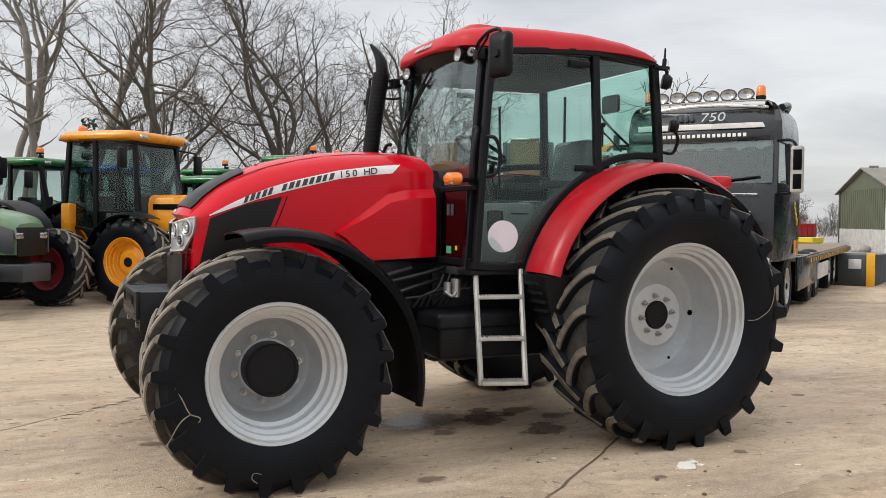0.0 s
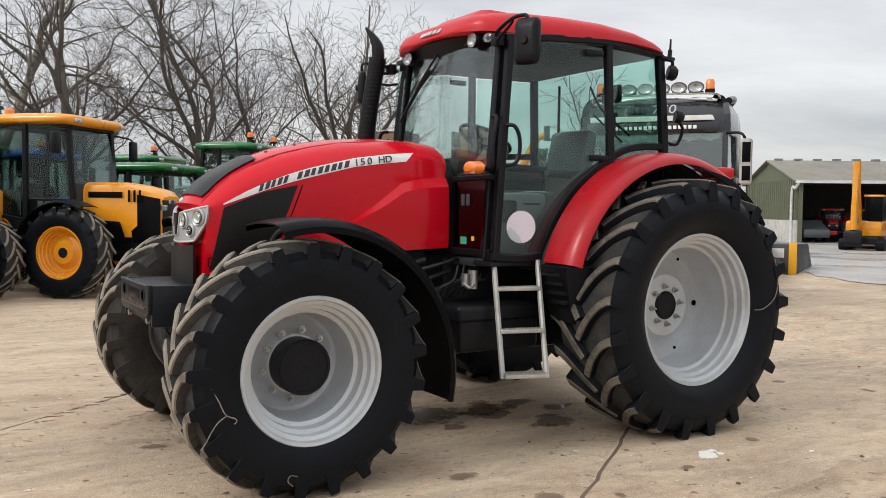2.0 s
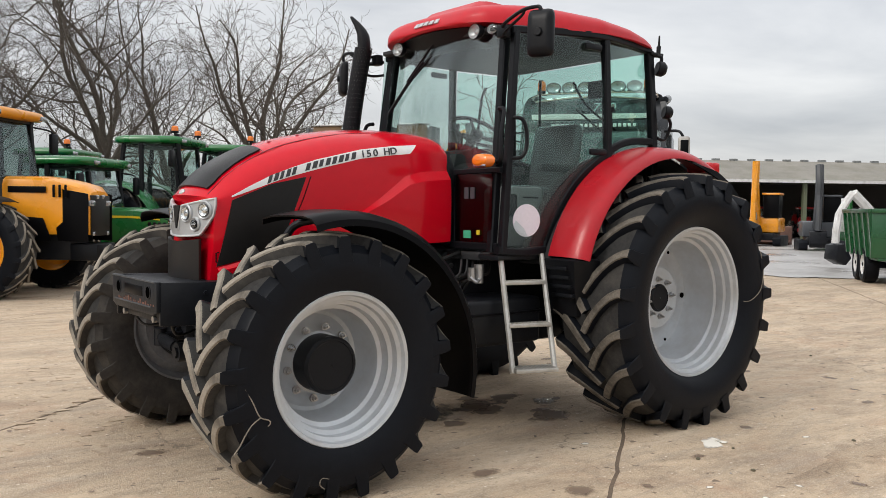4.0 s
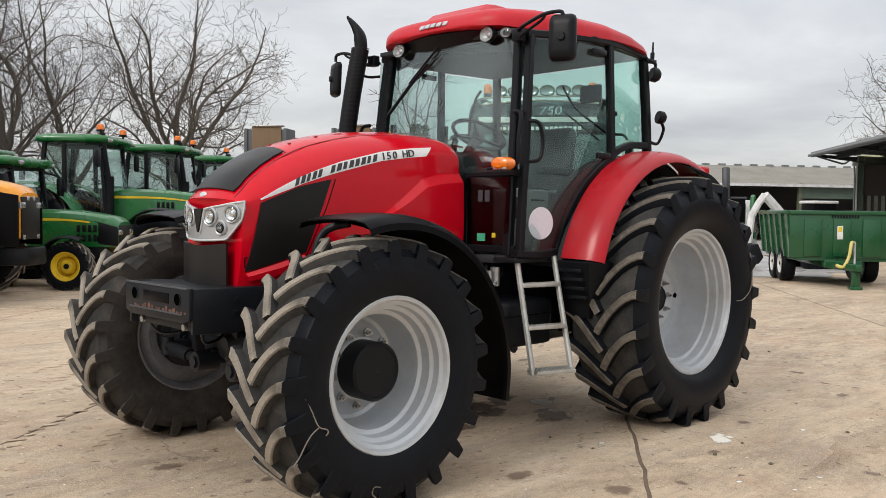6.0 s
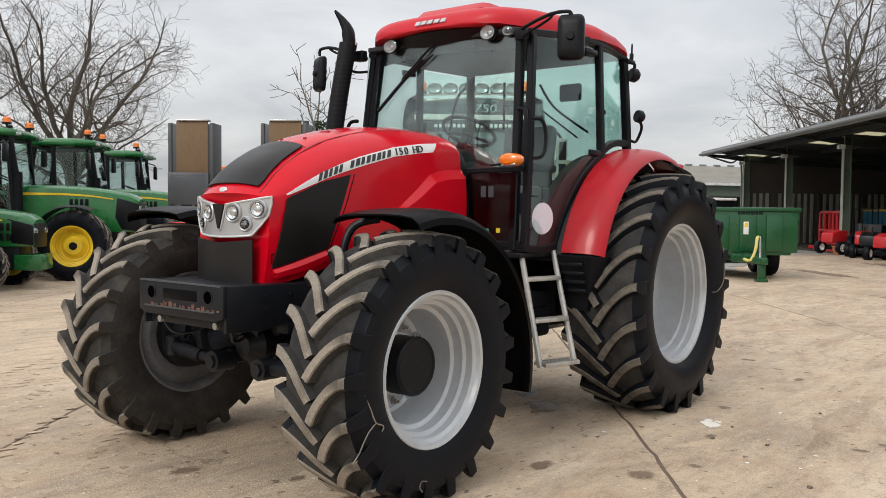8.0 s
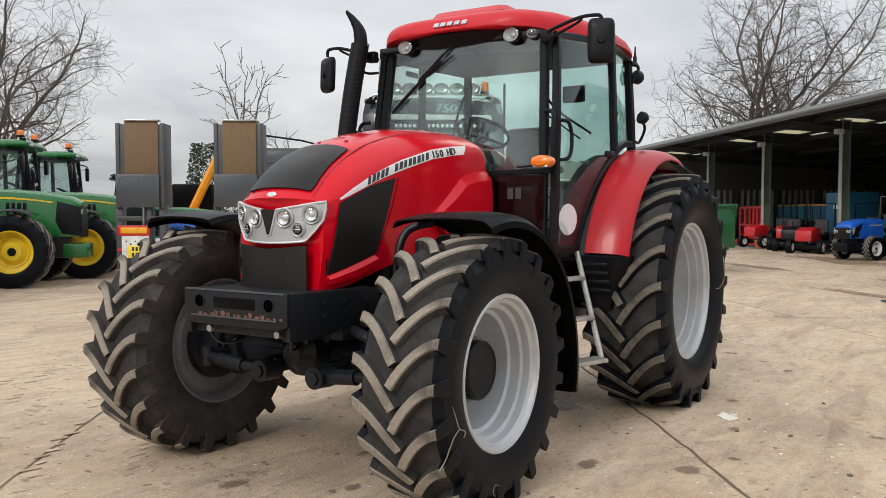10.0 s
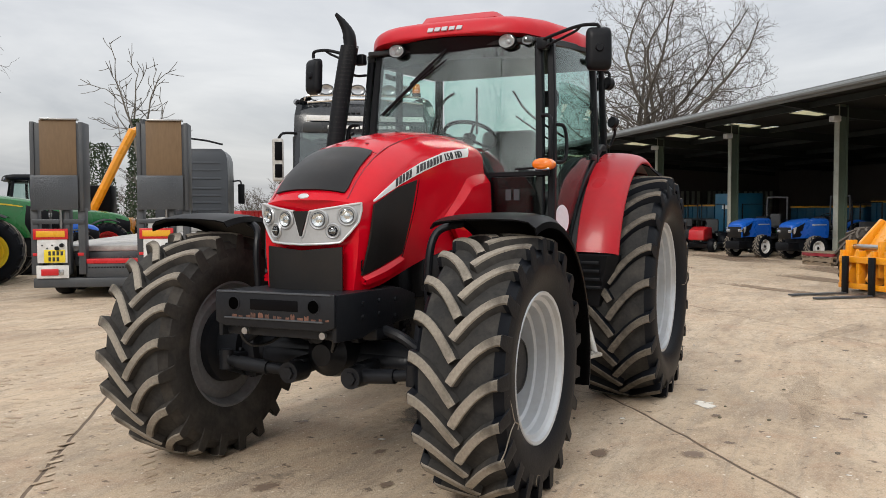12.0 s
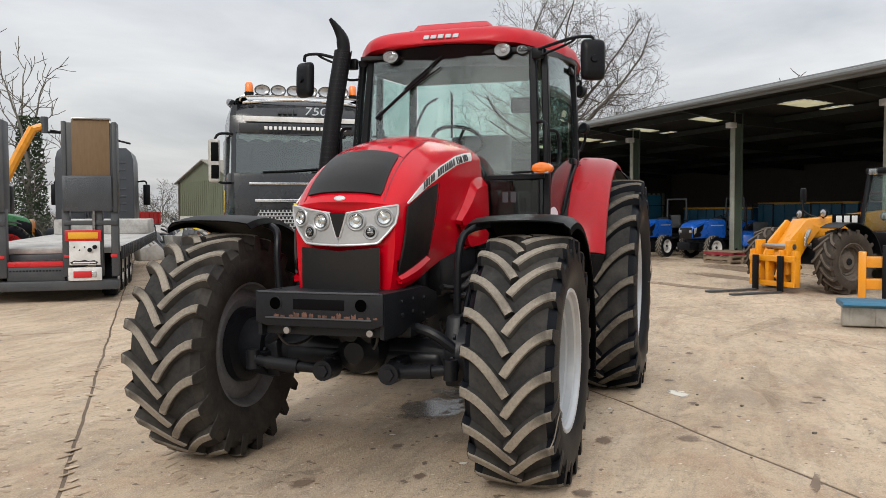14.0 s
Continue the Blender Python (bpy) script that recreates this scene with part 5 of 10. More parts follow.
# ---- the tractor's cab ----
cab = part("cab_floor", (lambda b: (box(b, -1.20, 0.30, -0.62, 0.62, 1.14, 1.20, 0.01), box(b, -1.19, -0.76, -0.75, 0.75, 1.145, 1.205, 0.01), b)[-1])(B()), "cabin", tractor)


def bar(name, pts, w, d, material="black", parent=None, n=5, bev=0.0):
    """A pillar: a rectangular bar that follows points; w lies along the run's side, d across."""
    path = spline(pts, n)
    rings = []
    for i, v in enumerate(path):
        t = (path[min(i + 1, len(path) - 1)] - path[max(i - 1, 0)]).normalized()
        s = Vector((0, 1, 0)) - t * t.y
        if s.length < 0.2:
            s = Vector((1, 0, 0)) - t * t.x
        s.normalize()
        u = t.cross(s)
        k = 0.3
        rings.append([v + u * w * a + s * d * b for a, b in ((-0.5, -0.5 + k / 2), (-0.5 + k / 2, -0.5), (0.5 - k / 2, -0.5), (0.5, -0.5 + k / 2), (0.5, 0.5 - k / 2), (0.5 - k / 2, 0.5), (-0.5 + k / 2, 0.5), (-0.5, 0.5 - k / 2))])
    bm = B()
    loft(bm, rings)
    return part(name, bm, material, parent or tractor)


PA_T, PA_M, PA_B = (-1.035, 0.618, 2.64), (-1.105, 0.650, 2.0), (-1.18, 0.675, 1.20)
PD_T, PD_M, PD_B = (-1.02, 0.700, 2.62), (-1.085, 0.730, 2.0), (-1.15, 0.745, 1.20)
PB_T, PB_B = (-0.265, 0.835, 2.66), (-0.245, 0.860, 1.80)
PC_T, PC_B = (0.325, 0.740, 2.66), (0.365, 0.765, 1.93)
for sgn in (-1, 1):
    S = lambda p, dy=0.0, dx=0.0: (p[0] + dx, sgn * (p[1] + dy), p[2])
    # the cab stands a little towards the near side of the centre line
    fo, fx = (0.056, -0.017) if sgn < 0 else (-0.020, 0.020)
    bar("front_pillar", [S(PA_T, fo, fx), S(PA_M, fo, fx), S(PA_B, fo, fx)], 0.055, 0.055)
    bar("door_frame", [S(PD_T, fo, fx), S(PD_M, fo, fx), S(PD_B, fo, fx)], 0.05, 0.05)
    bar("middle_pillar", [S(PB_T), S(PB_B)], 0.055, 0.05)
    bar("rear_pillar", [S(PC_T), S(PC_B), S((0.36, 0.75, 1.2))], 0.06, 0.06)
    bar("door_sill", [S((-1.19, 0.735, 1.215), fo, fx), S((-1.0, 0.775, 1.20), fo * 0.5), S((-0.80, 0.80, 1.215))], 0.05, 0.06)
    # curved lower edge of the door along the mudguard
    bar("door_arch", [S((-0.80, 0.80, 1.215)), S((-0.72, 0.815, 1.42)), S((-0.58, 0.835, 1.63)), S((-0.42, 0.85, 1.77)), S((-0.245, 0.855, 1.88))], 0.05, 0.05, n=6)
    bar("quarter_sill", [S((-0.245, 0.855, 1.885)), S((-0.1, 0.845, 1.945)), S((0.1, 0.81, 1.98)), S((0.365, 0.765, 1.99))], 0.05, 0.045)
    bar("roof_rail", [S((-1.055, 0.69, 2.625), fo, fx), S((-0.7, 0.785, 2.655)), S((-0.265, 0.835, 2.67)), S((0.325, 0.74, 2.665))], 0.05, 0.06)
    # door glass with the slope of its lower edge
    rows = []
    for i in range(13):
        t = i / 12
        x = -1.10 + 0.815 * t
        y = 0.728 + 0.132 * math.sin(t * math.pi / 2) ** 0.8 + fo * (1 - t) ** 2
        if x < -0.80:
            zl = 1.225
        else:
            q = (x + 0.80) / 0.555
            zl = 1.225 + 0.66 * (q ** 0.72)
        rows.append([(x + 0.035 * (1 - t) * v - 0.03 * (1 - t) * (1 - v), sgn * (y - 0.03 * v ** 2), zl + (2.63 - zl) * v) for v in [k / 6 for k in range(7)]])
    bm = B()
    sheet(bm, rows, 0.006)
    g = part("door_glass", bm, "doorglass", tractor, "tinted door glass")
    g.visible_shadow = False
    rows = [[(-0.215 + (0.535 + 0.02 * (1 - v)) * t, sgn * (0.846 - 0.085 * t ** 1.5 - 0.02 * v), (1.895 + 0.10 * math.sin(t * math.pi / 2)) * (1 - v) + 2.63 * v) for v in [k / 4 for k in range(5)]] for t in [k / 6 for k in range(7)]]
    bm = B()
    sheet(bm, rows, 0.006)
    g = part("quarter_glass", bm, "rearglass", tractor, "green-tinted rear side glass")
    g.visible_shadow = False
    # lower front window beside the bonnet
    bm = B()
    sheet(bm, [[(-1.215, sgn * 0.37, z), (-1.215, sgn * 0.5, z), (-1.205, sgn * (0.69 + fo), z)] for z in (1.26, 1.48, 1.70)], 0.006)
    g = part("lower_front_glass", bm, "darkglass", tractor, "dark lower front glass")
    g.visible_shadow = False
    bar("lower_frame", [S((-1.20, 0.36, 1.72)), S((-1.195, 0.55, 1.722)), S((-1.17, 0.73, 1.725), fo)], 0.035, 0.04)
    bar("lower_frame", [S((-1.21, 0.36, 1.235)), S((-1.20, 0.55, 1.235)), S((-1.18, 0.73, 1.235), fo)], 0.05, 0.05)
    bar("lower_frame", [S((-1.21, 0.375, 1.23)), S((-1.205, 0.375, 1.72))], 0.03, 0.03)
    # door handle, hinges and grab rail
    bm = B()
    tube(bm, [S((-1.09, 0.80, 2.06)), S((-1.06, 0.85, 2.05)), S((-1.03, 0.862, 1.98)), S((-1.03, 0.862, 1.87)), S((-1.06, 0.85, 1.81)), S((-1.11, 0.80, 1.80))], 0.013, 8)
    part("grab_handle", bm, "black", tractor)
    bm = B()
    tube(bm, [S((-1.14, 0.72, 2.12)), S((-1.16, 0.79, 2.10)), S((-1.19, 0.80, 1.95)), S((-1.195, 0.80, 1.80)), S((-1.19, 0.75, 1.77))], 0.014, 8)
    part("grab_handle", bm, "black", tractor)
    for p in ((-0.30, 0.857, 1.875), (-0.34, 0.835, 2.585)):
        bm = B()
        box(bm, p[0] - 0.14, p[0] + 0.02, min(sgn * p[1], sgn * (p[1] + 0.025)), max(sgn * p[1], sgn * (p[1] + 0.025)), p[2] - 0.022, p[2] + 0.022, 0.008)
        part("door_hinge", bm, "black", tractor)
    bm = B()
    cyl(bm, S((-0.20, 0.83, 2.18)), S((-0.20, 0.86, 2.18)), 0.018, seg=12)
    box(bm, -0.215, -0.19, min(sgn * 0.825, sgn * 0.85), max(sgn * 0.825, sgn * 0.85), 2.03, 2.18, 0.005)
    part("window_catch", bm, "black", tractor)
    # amber side lamp on a stalk
    bm = B()
    lathe(bm, [(0.003, -0.052), (0.03, -0.050), (0.047, -0.036), (0.052, -0.01), (0.052, 0.03), (0.044, 0.034), (0.001, 0.035)], 28, mi=0)
    bmesh.ops.transform(bm, matrix=Matrix.Translation(S((-1.335, 0.80, 1.777))) @ Matrix.Rotation(radians(-90), 4, "Z") @ Matrix.Diagonal((1.45, 1, 0.82, 1)), verts=bm.verts)
    il = part("indicator", bm, "orange", tractor, "amber front indicator lamp")
    bm = B()
    box(bm, -1.375, -1.355, min(sgn * 0.75, sgn * 0.85), max(sgn * 0.75, sgn * 0.85), 1.737, 1.752, 0.004)
    part("clear_strip", bm, "lens", il)
    bm = B()
    tube(bm, [S((-1.30, 0.80, 1.775)), S((-1.2, 0.76, 1.775)), S((-1.17, 0.73, 1.775))], 0.014, 8)
    tube(bm, [S((-1.30, 0.79, 1.762)), S((-1.22, 0.62, 1.757)), S((-1.20, 0.55, 1.757))], 0.008, 8)
    part("lamp_arm", bm, "black", il)

# windscreen, rear window
bm = B()
sheet(bm, [[(-1.135 + 0.065 * v - 0.03 * (1 - (y / 0.64) ** 2), y * (1 - 0.06 * v) - 0.036, 1.735 + 0.885 * v) for v in [k / 6 for k in range(7)]] for y in [-0.65 + 1.28 * j / 14 for j in range(15)]], 0.006)
ws = part("windscreen", bm, "wsglass", tractor, "large curved windscreen")
ws.visible_shadow = False
bm = B()
sheet(bm, [[(0.375 - 0.03 * v + 0.05 * (1 - (y / 0.7) ** 2), y, 1.62 + 1.03 * v) for v in (0, 0.5, 1)] for y in [-0.70 + 1.4 * j / 8 for j in range(9)]], 0.006)
rg = part("rear_window", bm, "rearglass", tractor, "green-tinted rear window")
rg.visible_shadow = False
bar("rear_sill", [(0.37, -0.74, 1.60), (0.41, 0, 1.60), (0.37, 0.74, 1.60)], 0.06, 0.06)
bm = B()
box(bm, 0.30, 0.38, -0.72, 0.72, 1.14, 1.60, 0.02)
part("rear_panel", bm, "cabin", tractor)
bm = B()
tube(bm, [(-1.115, -0.02, 2.652), (-1.130, 0.10, 2.545), (-1.138, 0.285, 2.395)], 0.009, 6)
tube(bm, [(-1.130, 0.0, 2.55), (-1.135, 0.20, 2.42)], 0.006, 6, smooth_n=1)
tube(bm, [(-1.128, 0.10, 2.52), (-1.134, 0.30, 2.365), (-1.132, 0.52, 2.185)], 0.013, 6)
part("wiper", bm, "black", tractor, "windscreen wiper")
# cowl behind the bonnet
bm = B()
prism(bm, [(-0.36, 1.24), (-0.36, 1.74), (-0.30, 1.86), (0.30, 1.86), (0.36, 1.74), (0.36, 1.24)], 0, -1.262, -1.20, 0.01)
part("cowl", bm, "black", tractor)

# roof
ROOF = [(-1.205, 0.30, 2.705, 2.722, 0.01), (-1.195, 0.385, 2.694, 2.752, 0.015), (-1.17, 0.478, 2.688, 2.800, 0.018), (-1.12, 0.570, 2.684, 2.828, 0.018), (-1.03, 0.650, 2.672, 2.848, 0.018), (-0.85, 0.755, 2.658, 2.860, 0.012),
        (-0.6, 0.835, 2.660, 2.854, 0.0), (-0.3, 0.875, 2.670, 2.842, 0.0), (0.0, 0.86, 2.672, 2.812, 0.0), (0.2, 0.825, 2.665, 2.770, 0.0), (0.31, 0.785, 2.658, 2.730, 0.0), (0.36, 0.735, 2.662, 2.690, 0.0)]
rings = []
for k in range(56):
    x = -1.205 + 1.565 * (k / 55) ** 1.25
    w, zb, zt, arch = table(ROOF, x)
    ring = []
    for i in range(33):
        a = math.pi * i / 32
        c, s = math.cos(a), math.sin(a)
        y = w * (abs(c) ** 0.42) * (1 if c > 0 else -1)
        ring.append((x, y, zb + arch * (1 - (y / w) ** 2) * 0.0 + 0.012 + (zt - zb - 0.012) * s ** 0.62))
    for i in range(1, 12):
        y = -w + 2 * w * i / 12
        ring.append((x, y * 0.985, zb + arch * (1 - (y / w) ** 2)))
    rings.append(ring)
bm = B()
loft(bm, rings)
roof = part("roof", bm, "roofred", tractor, "faded red cab roof", 50)
bm = B()
rows = []
for k in range(12):
    t = k / 11
    x = -1.02 + 0.82 * t
    e = min(1.0, min(t, 1 - t) * 9)
    row = []
    for j in range(13):
        y = -0.335 + 0.62 * j / 12
        q = min(1.0, (1 - abs(y + 0.025) / 0.31) * 6)
        w, zb, zt, arch = table(ROOF, x)
        row.append((x, y, zt - 0.016 + 0.055 * min(e, 1) ** 0.5 * q ** 0.5))
    rows.append(row)
sheet(bm, rows, -0.02)
part("roof_hatch", bm, "roofred", roof)
for i in range(5):
    bm = B()
    y = 0.092 - 0.056 * i
    box(bm, -0.005, 0.005, -0.021, 0.021, -0.019, 0.019, 0.002)
    bmesh.ops.transform(bm, matrix=pose(-1.202 + 0.06 * abs(y), y, 2.758, 0, 38, 0), verts=bm.verts)
    part("letter_bar", bm, "rim", roof)
# dark visor below the front edge, and the headliner
bm = B()
rows = [[(x + 0.13 * (2 * j / 16 - 1) ** 2, -w + 2 * w * j / 16, zb + arch * (1 - (2 * j / 16 - 1) ** 2)) for j in range(17)] for x, w, zb, arch in ((-1.165, 0.54, 2.695, 0.015), (-1.135, 0.56, 2.66, 0.02), (-1.10, 0.60, 2.620, 0.01), (-1.065, 0.625, 2.575, 0.012), (-1.06, 0.63, 2.55, 0.012))]
sheet(bm, rows, 0.02)
part("visor", bm, "black", roof, "black visor panel")
bm = B()
prism(bm, [(-1.10, -0.66), (-0.7, -0.77), (-0.2, -0.82), (0.3, -0.72), (0.3, 0.72), (-0.2, 0.82), (-0.7, 0.77), (-1.10, 0.66)], 2, 2.635, 2.668, 0.008)
part("headliner", bm, "cabin", roof)


def work_light(p, r, yaw, name="work_light", lens="lampglass", pitch=0):
    bm = B()
    lathe(bm, [(0.001, 0.06), (r * 0.6, 0.055), (r * 0.95, 0.03), (r, 0.0), (r * 0.97, -0.012), (r * 0.9, -0.012)], 28)
    m = pose(*p, 0, 0, yaw) @ pose(0, 0, 0, pitch, 0, 0) @ Matrix.Diagonal((1.12, 0.9, 0.86, 1))
    bmesh.ops.transform(bm, matrix=m, verts=bm.verts)
    ob = part(name, bm, "black", roof, "round work light")
    bm = B()
    lathe(bm, [(r * 0.93, -0.011), (r * 0.86, -0.004), (r * 0.62, 0.012), (r * 0.34, 0.022), (r * 0.30, 0.010), (r * 0.16, 0.004), (0.001, 0.003)], 28)
    bmesh.ops.transform(bm, matrix=m, verts=bm.verts)
    part("reflector", bm, "bezel", ob)
    bm = B()
    lathe(bm, [(r * 0.93, -0.010), (r * 0.7, -0.016), (r * 0.3, -0.02), (0.001, -0.021)], 28)
    bmesh.ops.transform(bm, matrix=m, verts=bm.verts)
    part("lens", bm, lens, ob).visible_shadow = False
    return ob


work_light((-1.140, 0.395, 2.643), 0.058, -86)
work_light((-1.135, -0.468, 2.645), 0.060, -94)
work_light((-1.10, -0.605, 2.645), 0.040, -75)
# rear lights and aerial
for p0, p1, r in (((0.34, -0.74, 2.63), (0.40, -0.80, 2.53), 0.055), ((0.40, -0.78, 2.02), (0.45, -0.83, 2.21), 0.05)):
    bm = B()
    if p1[2] > p0[2]:
        tube(bm, [p0, (p0[0] + 0.08, p0[1] - 0.01, p0[2]), (p1[0] + 0.04, p1[1], p1[2] - 0.09), (p1[0], p1[1], p1[2] - 0.03)], 0.012, 8)
    else:
        tube(bm, [p0, (p1[0] - 0.01, p1[1], p0[2] - 0.01), (p1[0], p1[1], p1[2] + 0.04)], 0.013, 8)
    ob = part("rear_work_light", bm, "black", roof, "black rear work light on a bent stalk")
    bm = B()
    lathe(bm, [(0.001, -r * 0.7), (r * 0.7, -r * 0.62), (r, -r * 0.2), (r * 0.98, r * 0.5), (r * 0.85, r * 0.62), (0.001, r * 0.6)], 20)
    bmesh.ops.transform(bm, matrix=pose(*p1, 10, 0, 60), verts=bm.verts)
    part("lamp_body", bm, "black", ob)
bm = B()
cyl(bm, (0.395, -0.775, 2.64), (0.40, -0.775, 2.70), 0.016, seg=10)
cyl(bm, (0.40, -0.775, 2.70), (0.405, -0.775, 2.78), 0.009, 0.006, seg=8)
box(bm, 0.30, 0.44, -0.79, -0.755, 2.625, 2.65, 0.006)
part("aerial_base", bm, "black", roof)

# mirrors
for sgn, top in ((-1, (-1.18, 1.125, 2.53)), (1, (-1.18, 1.09, 2.50))):
    hgt, wid = (0.285, 0.17) if sgn < 0 else (0.27, 0.165)
    c = Vector((top[0], sgn * top[1], top[2]))
    bm = B()
    rings = []
    for dx, k in ((-0.038, 0.55), (-0.03, 0.86), (-0.012, 0.98), (0.012, 1.0), (0.02, 0.97), (0.014, 0.94)):
        ring = []
        for i in range(24):
            a = 2 * math.pi * i / 24
            ca, sa = math.cos(a), math.sin(a)
            ring.append((dx, k * wid / 2 * abs(ca) ** 0.35 * (1 if ca > 0 else -1), k * hgt / 2 * abs(sa) ** 0.3 * (1 if sa > 0 else -1)))
        rings.append(ring)
    loft(bm, rings)
    turn = pose(*c, 0, 2, 22 if sgn < 0 else -22)
    bmesh.ops.transform(bm, matrix=turn, verts=bm.verts)
    mir = part("mirror", bm, "black", tractor, "black door mirror on a tube arm", 50)
    bm = B()
    box(bm, 0.0145, 0.0175, -wid * 0.44, wid * 0.44, -hgt * 0.45, hgt * 0.45, 0.001)
    bmesh.ops.transform(bm, matrix=turn, verts=bm.verts)
    part("mirror_glass", bm, "mirror", mir)
    bm = B()
    cyl(bm, (-0.055, 0, 0), (-0.03, 0, 0), 0.022, 0.03, seg=14)
    bmesh.ops.transform(bm, matrix=turn, verts=bm.verts)
    part("clamp", bm, "black", mir)
    bm = B()
    tube(bm, [(-1.10, sgn * 0.70, 2.63), (-1.17, sgn * 0.80, 2.645), (-1.20, sgn * (top[1] - 0.14), 2.685), (-1.19, sgn * (top[1] - 0.03), 2.69), (-1.185, sgn * top[1], 2.675), (-1.185, sgn * top[1], 2.64)], 0.012, 8)
    tube(bm, [(-1.10, sgn * 0.70, 2.58), (-1.16, sgn * 0.80, 2.60), (-1.19, sgn * (top[1] - 0.16), 2.655), (-1.20, sgn * (top[1] - 0.12), 2.685)], 0.009, 8)
    box(bm, -1.14, -1.08, min(sgn * 0.68, sgn * 0.76), max(sgn * 0.68, sgn * 0.76), 2.57, 2.65, 0.01)
    part("mirror_arm", bm, "black", mir)

# exhaust stack with a pierced heat shield
ex = [(-1.31, 0.875, 1.30), (-1.295, 0.86, 1.75), (-1.255, 0.805, 2.30), (-1.215, 0.752, 2.69)]
bm = B()
path = spline(ex, 5)
tube(bm, ex, 0.066, 28, smooth_n=5)
exhaust = part("exhaust", bm, "black", tractor, "black upright exhaust with a pierced shield")
bm = B()
for j in range(44):
    t = j / 43 * (len(path) - 1)
    i = min(int(t), len(path) - 2)
    p = path[i].lerp(path[i + 1], t - i)
    if p.z < 1.8:
        continue
    for k in range(18):
        a = 2 * math.pi * (k + (j % 2) * 0.5) / 18
        d = Vector((math.cos(a), math.sin(a), 0))
        cyl(bm, p + d * 0.0645, p + d * 0.0675, 0.0062, seg=6)
part("shield_holes", bm, "greymesh", exhaust)
bm = B()
horn = spline([(-1.215, 0.752, 2.66), (-1.212, 0.749, 2.72), (-1.220, 0.760, 2.79), (-1.250, 0.800, 2.86), (-1.285, 0.845, 2.915)], 4)
rings = []
for k, c in enumerate(horn):
    d = (horn[min(k + 1, len(horn) - 1)] - horn[max(k - 1, 0)]).normalized()
    side = d.cross(Vector((-0.62, 0.78, 0))).normalized()
    out = side.cross(d)
    t = k / (len(horn) - 1)
    cut = max(0.0, (t - 0.45) / 0.55)
    rings.append([c + side * 0.049 * (1 - 0.45 * cut) * math.sin(a) + out * (0.049 * math.cos(a) * (1 - 0.8 * cut) + (-1 if out.z < 0 else 1) * 0.024 * cut) for a in [2 * math.pi * q / 20 for q in range(20)]])
loft(bm, rings)
part("exhaust_tip", bm, "black", exhaust)
bm = B()
tube(bm, [(-1.06, 0.70, 2.60), (-1.14, 0.74, 2.58), (-1.21, 0.752, 2.58)], 0.012, 8)
tube(bm, [(-1.06, 0.70, 2.50), (-1.13, 0.74, 2.49), (-1.22, 0.76, 2.50)], 0.010, 8)
part("exhaust_bracket", bm, "black", exhaust)

# stickers on the glass and the lower windows
bm = B()
lathe(bm, [(0.001, -0.003), (0.104, -0.003), (0.106, 0.0), (0.104, 0.002)], 48)
bmesh.ops.transform(bm, matrix=pose(-0.968, -0.812, 1.405, 1, 0, -10), verts=bm.verts)
part("round_sticker", bm, "sticker", tractor, "pale round sticker with a faint tint")
for nm, mt, x, y, z, w, h in (("label", "label_green", -1.223, -0.52, 1.31, 0.07, 0.05), ("label", "label_yellow", -1.223, -0.63, 1.325, 0.03, 0.03), ("label", "truckgrey", -1.224, -0.51, 1.58, 0.04, 0.075), ("label", "truckgrey", -1.224, -0.57, 1.58, 0.04, 0.075)):
    bm = B()
    box(bm, x - 0.002, x + 0.002, y - w / 2, y + w / 2, z - h / 2, z + h / 2, 0.0)
    part(nm, bm, mt, tractor)

# inside the cab
bm = B()
prism(bm, [(-1.17, 1.20), (-1.17, 1.72), (-1.0, 1.80), (-0.84, 1.74), (-0.86, 1.20)], 1, -0.30, 0.30, 0.03)
dash = part("dashboard", bm, "cabin", tractor)
bm = B()
tube(bm, [(-0.98, 0, 1.70), (-0.80, 0, 1.92), (-0.72, 0, 2.01)], 0.035, 12)
part("steering_column", bm, "black", dash)
bm = B()
ring = [(0.20 * math.cos(a), 0.20 * math.sin(a), 0) for a in [2 * math.pi * i / 36 for i in range(37)]]
tube(bm, ring, 0.015, 8, smooth_n=1)
for a in (90, 210, 330):
    tube(bm, [(0, 0, -0.03), (0.195 * math.cos(radians(a)), 0.195 * math.sin(radians(a)), 0)], 0.012, 6, smooth_n=1)
cyl(bm, (0, 0, -0.05), (0, 0, 0.0), 0.05, seg=16)
bmesh.ops.transform(bm, matrix=pose(-0.70, 0, 2.04, 0, 28, 0), verts=bm.verts)
part("steering_wheel", bm, "black", tractor, "black steering wheel")
bm = B()
box(bm, -0.42, 0.10, -0.25, 0.25, 1.52, 1.66, 0.05, 3)
box(bm, -0.30, 0.05, -0.20, 0.20, 1.20, 1.52, 0.03)
seat = part("seat", bm, "wrap", tractor, "grey driver seat under clear plastic wrap")
bm = B()
box(bm, -0.06, 0.06, -0.24, 0.24, 0.0, 0.56, 0.05, 3)
bmesh.ops.transform(bm, matrix=pose(0.07, 0, 1.60, 0, 10, 0), verts=bm.verts)
part("seat_back", bm, "wrap", seat)
bm = B()
for y in (-0.29, 0.29):
    box(bm, -0.35, 0.05, y - 0.035, y + 0.035, 1.76, 1.82, 0.02)
part("armrest", bm, "seat", seat)
bm = B()
box(bm, -0.50, 0.20, -0.72, -0.36, 1.20, 1.62, 0.05, 3)
part("side_console", bm, "cabin", tractor)
bm = B()
box(bm, -0.60, 0.20, 0.34, 0.72, 1.20, 1.68, 0.05, 3)
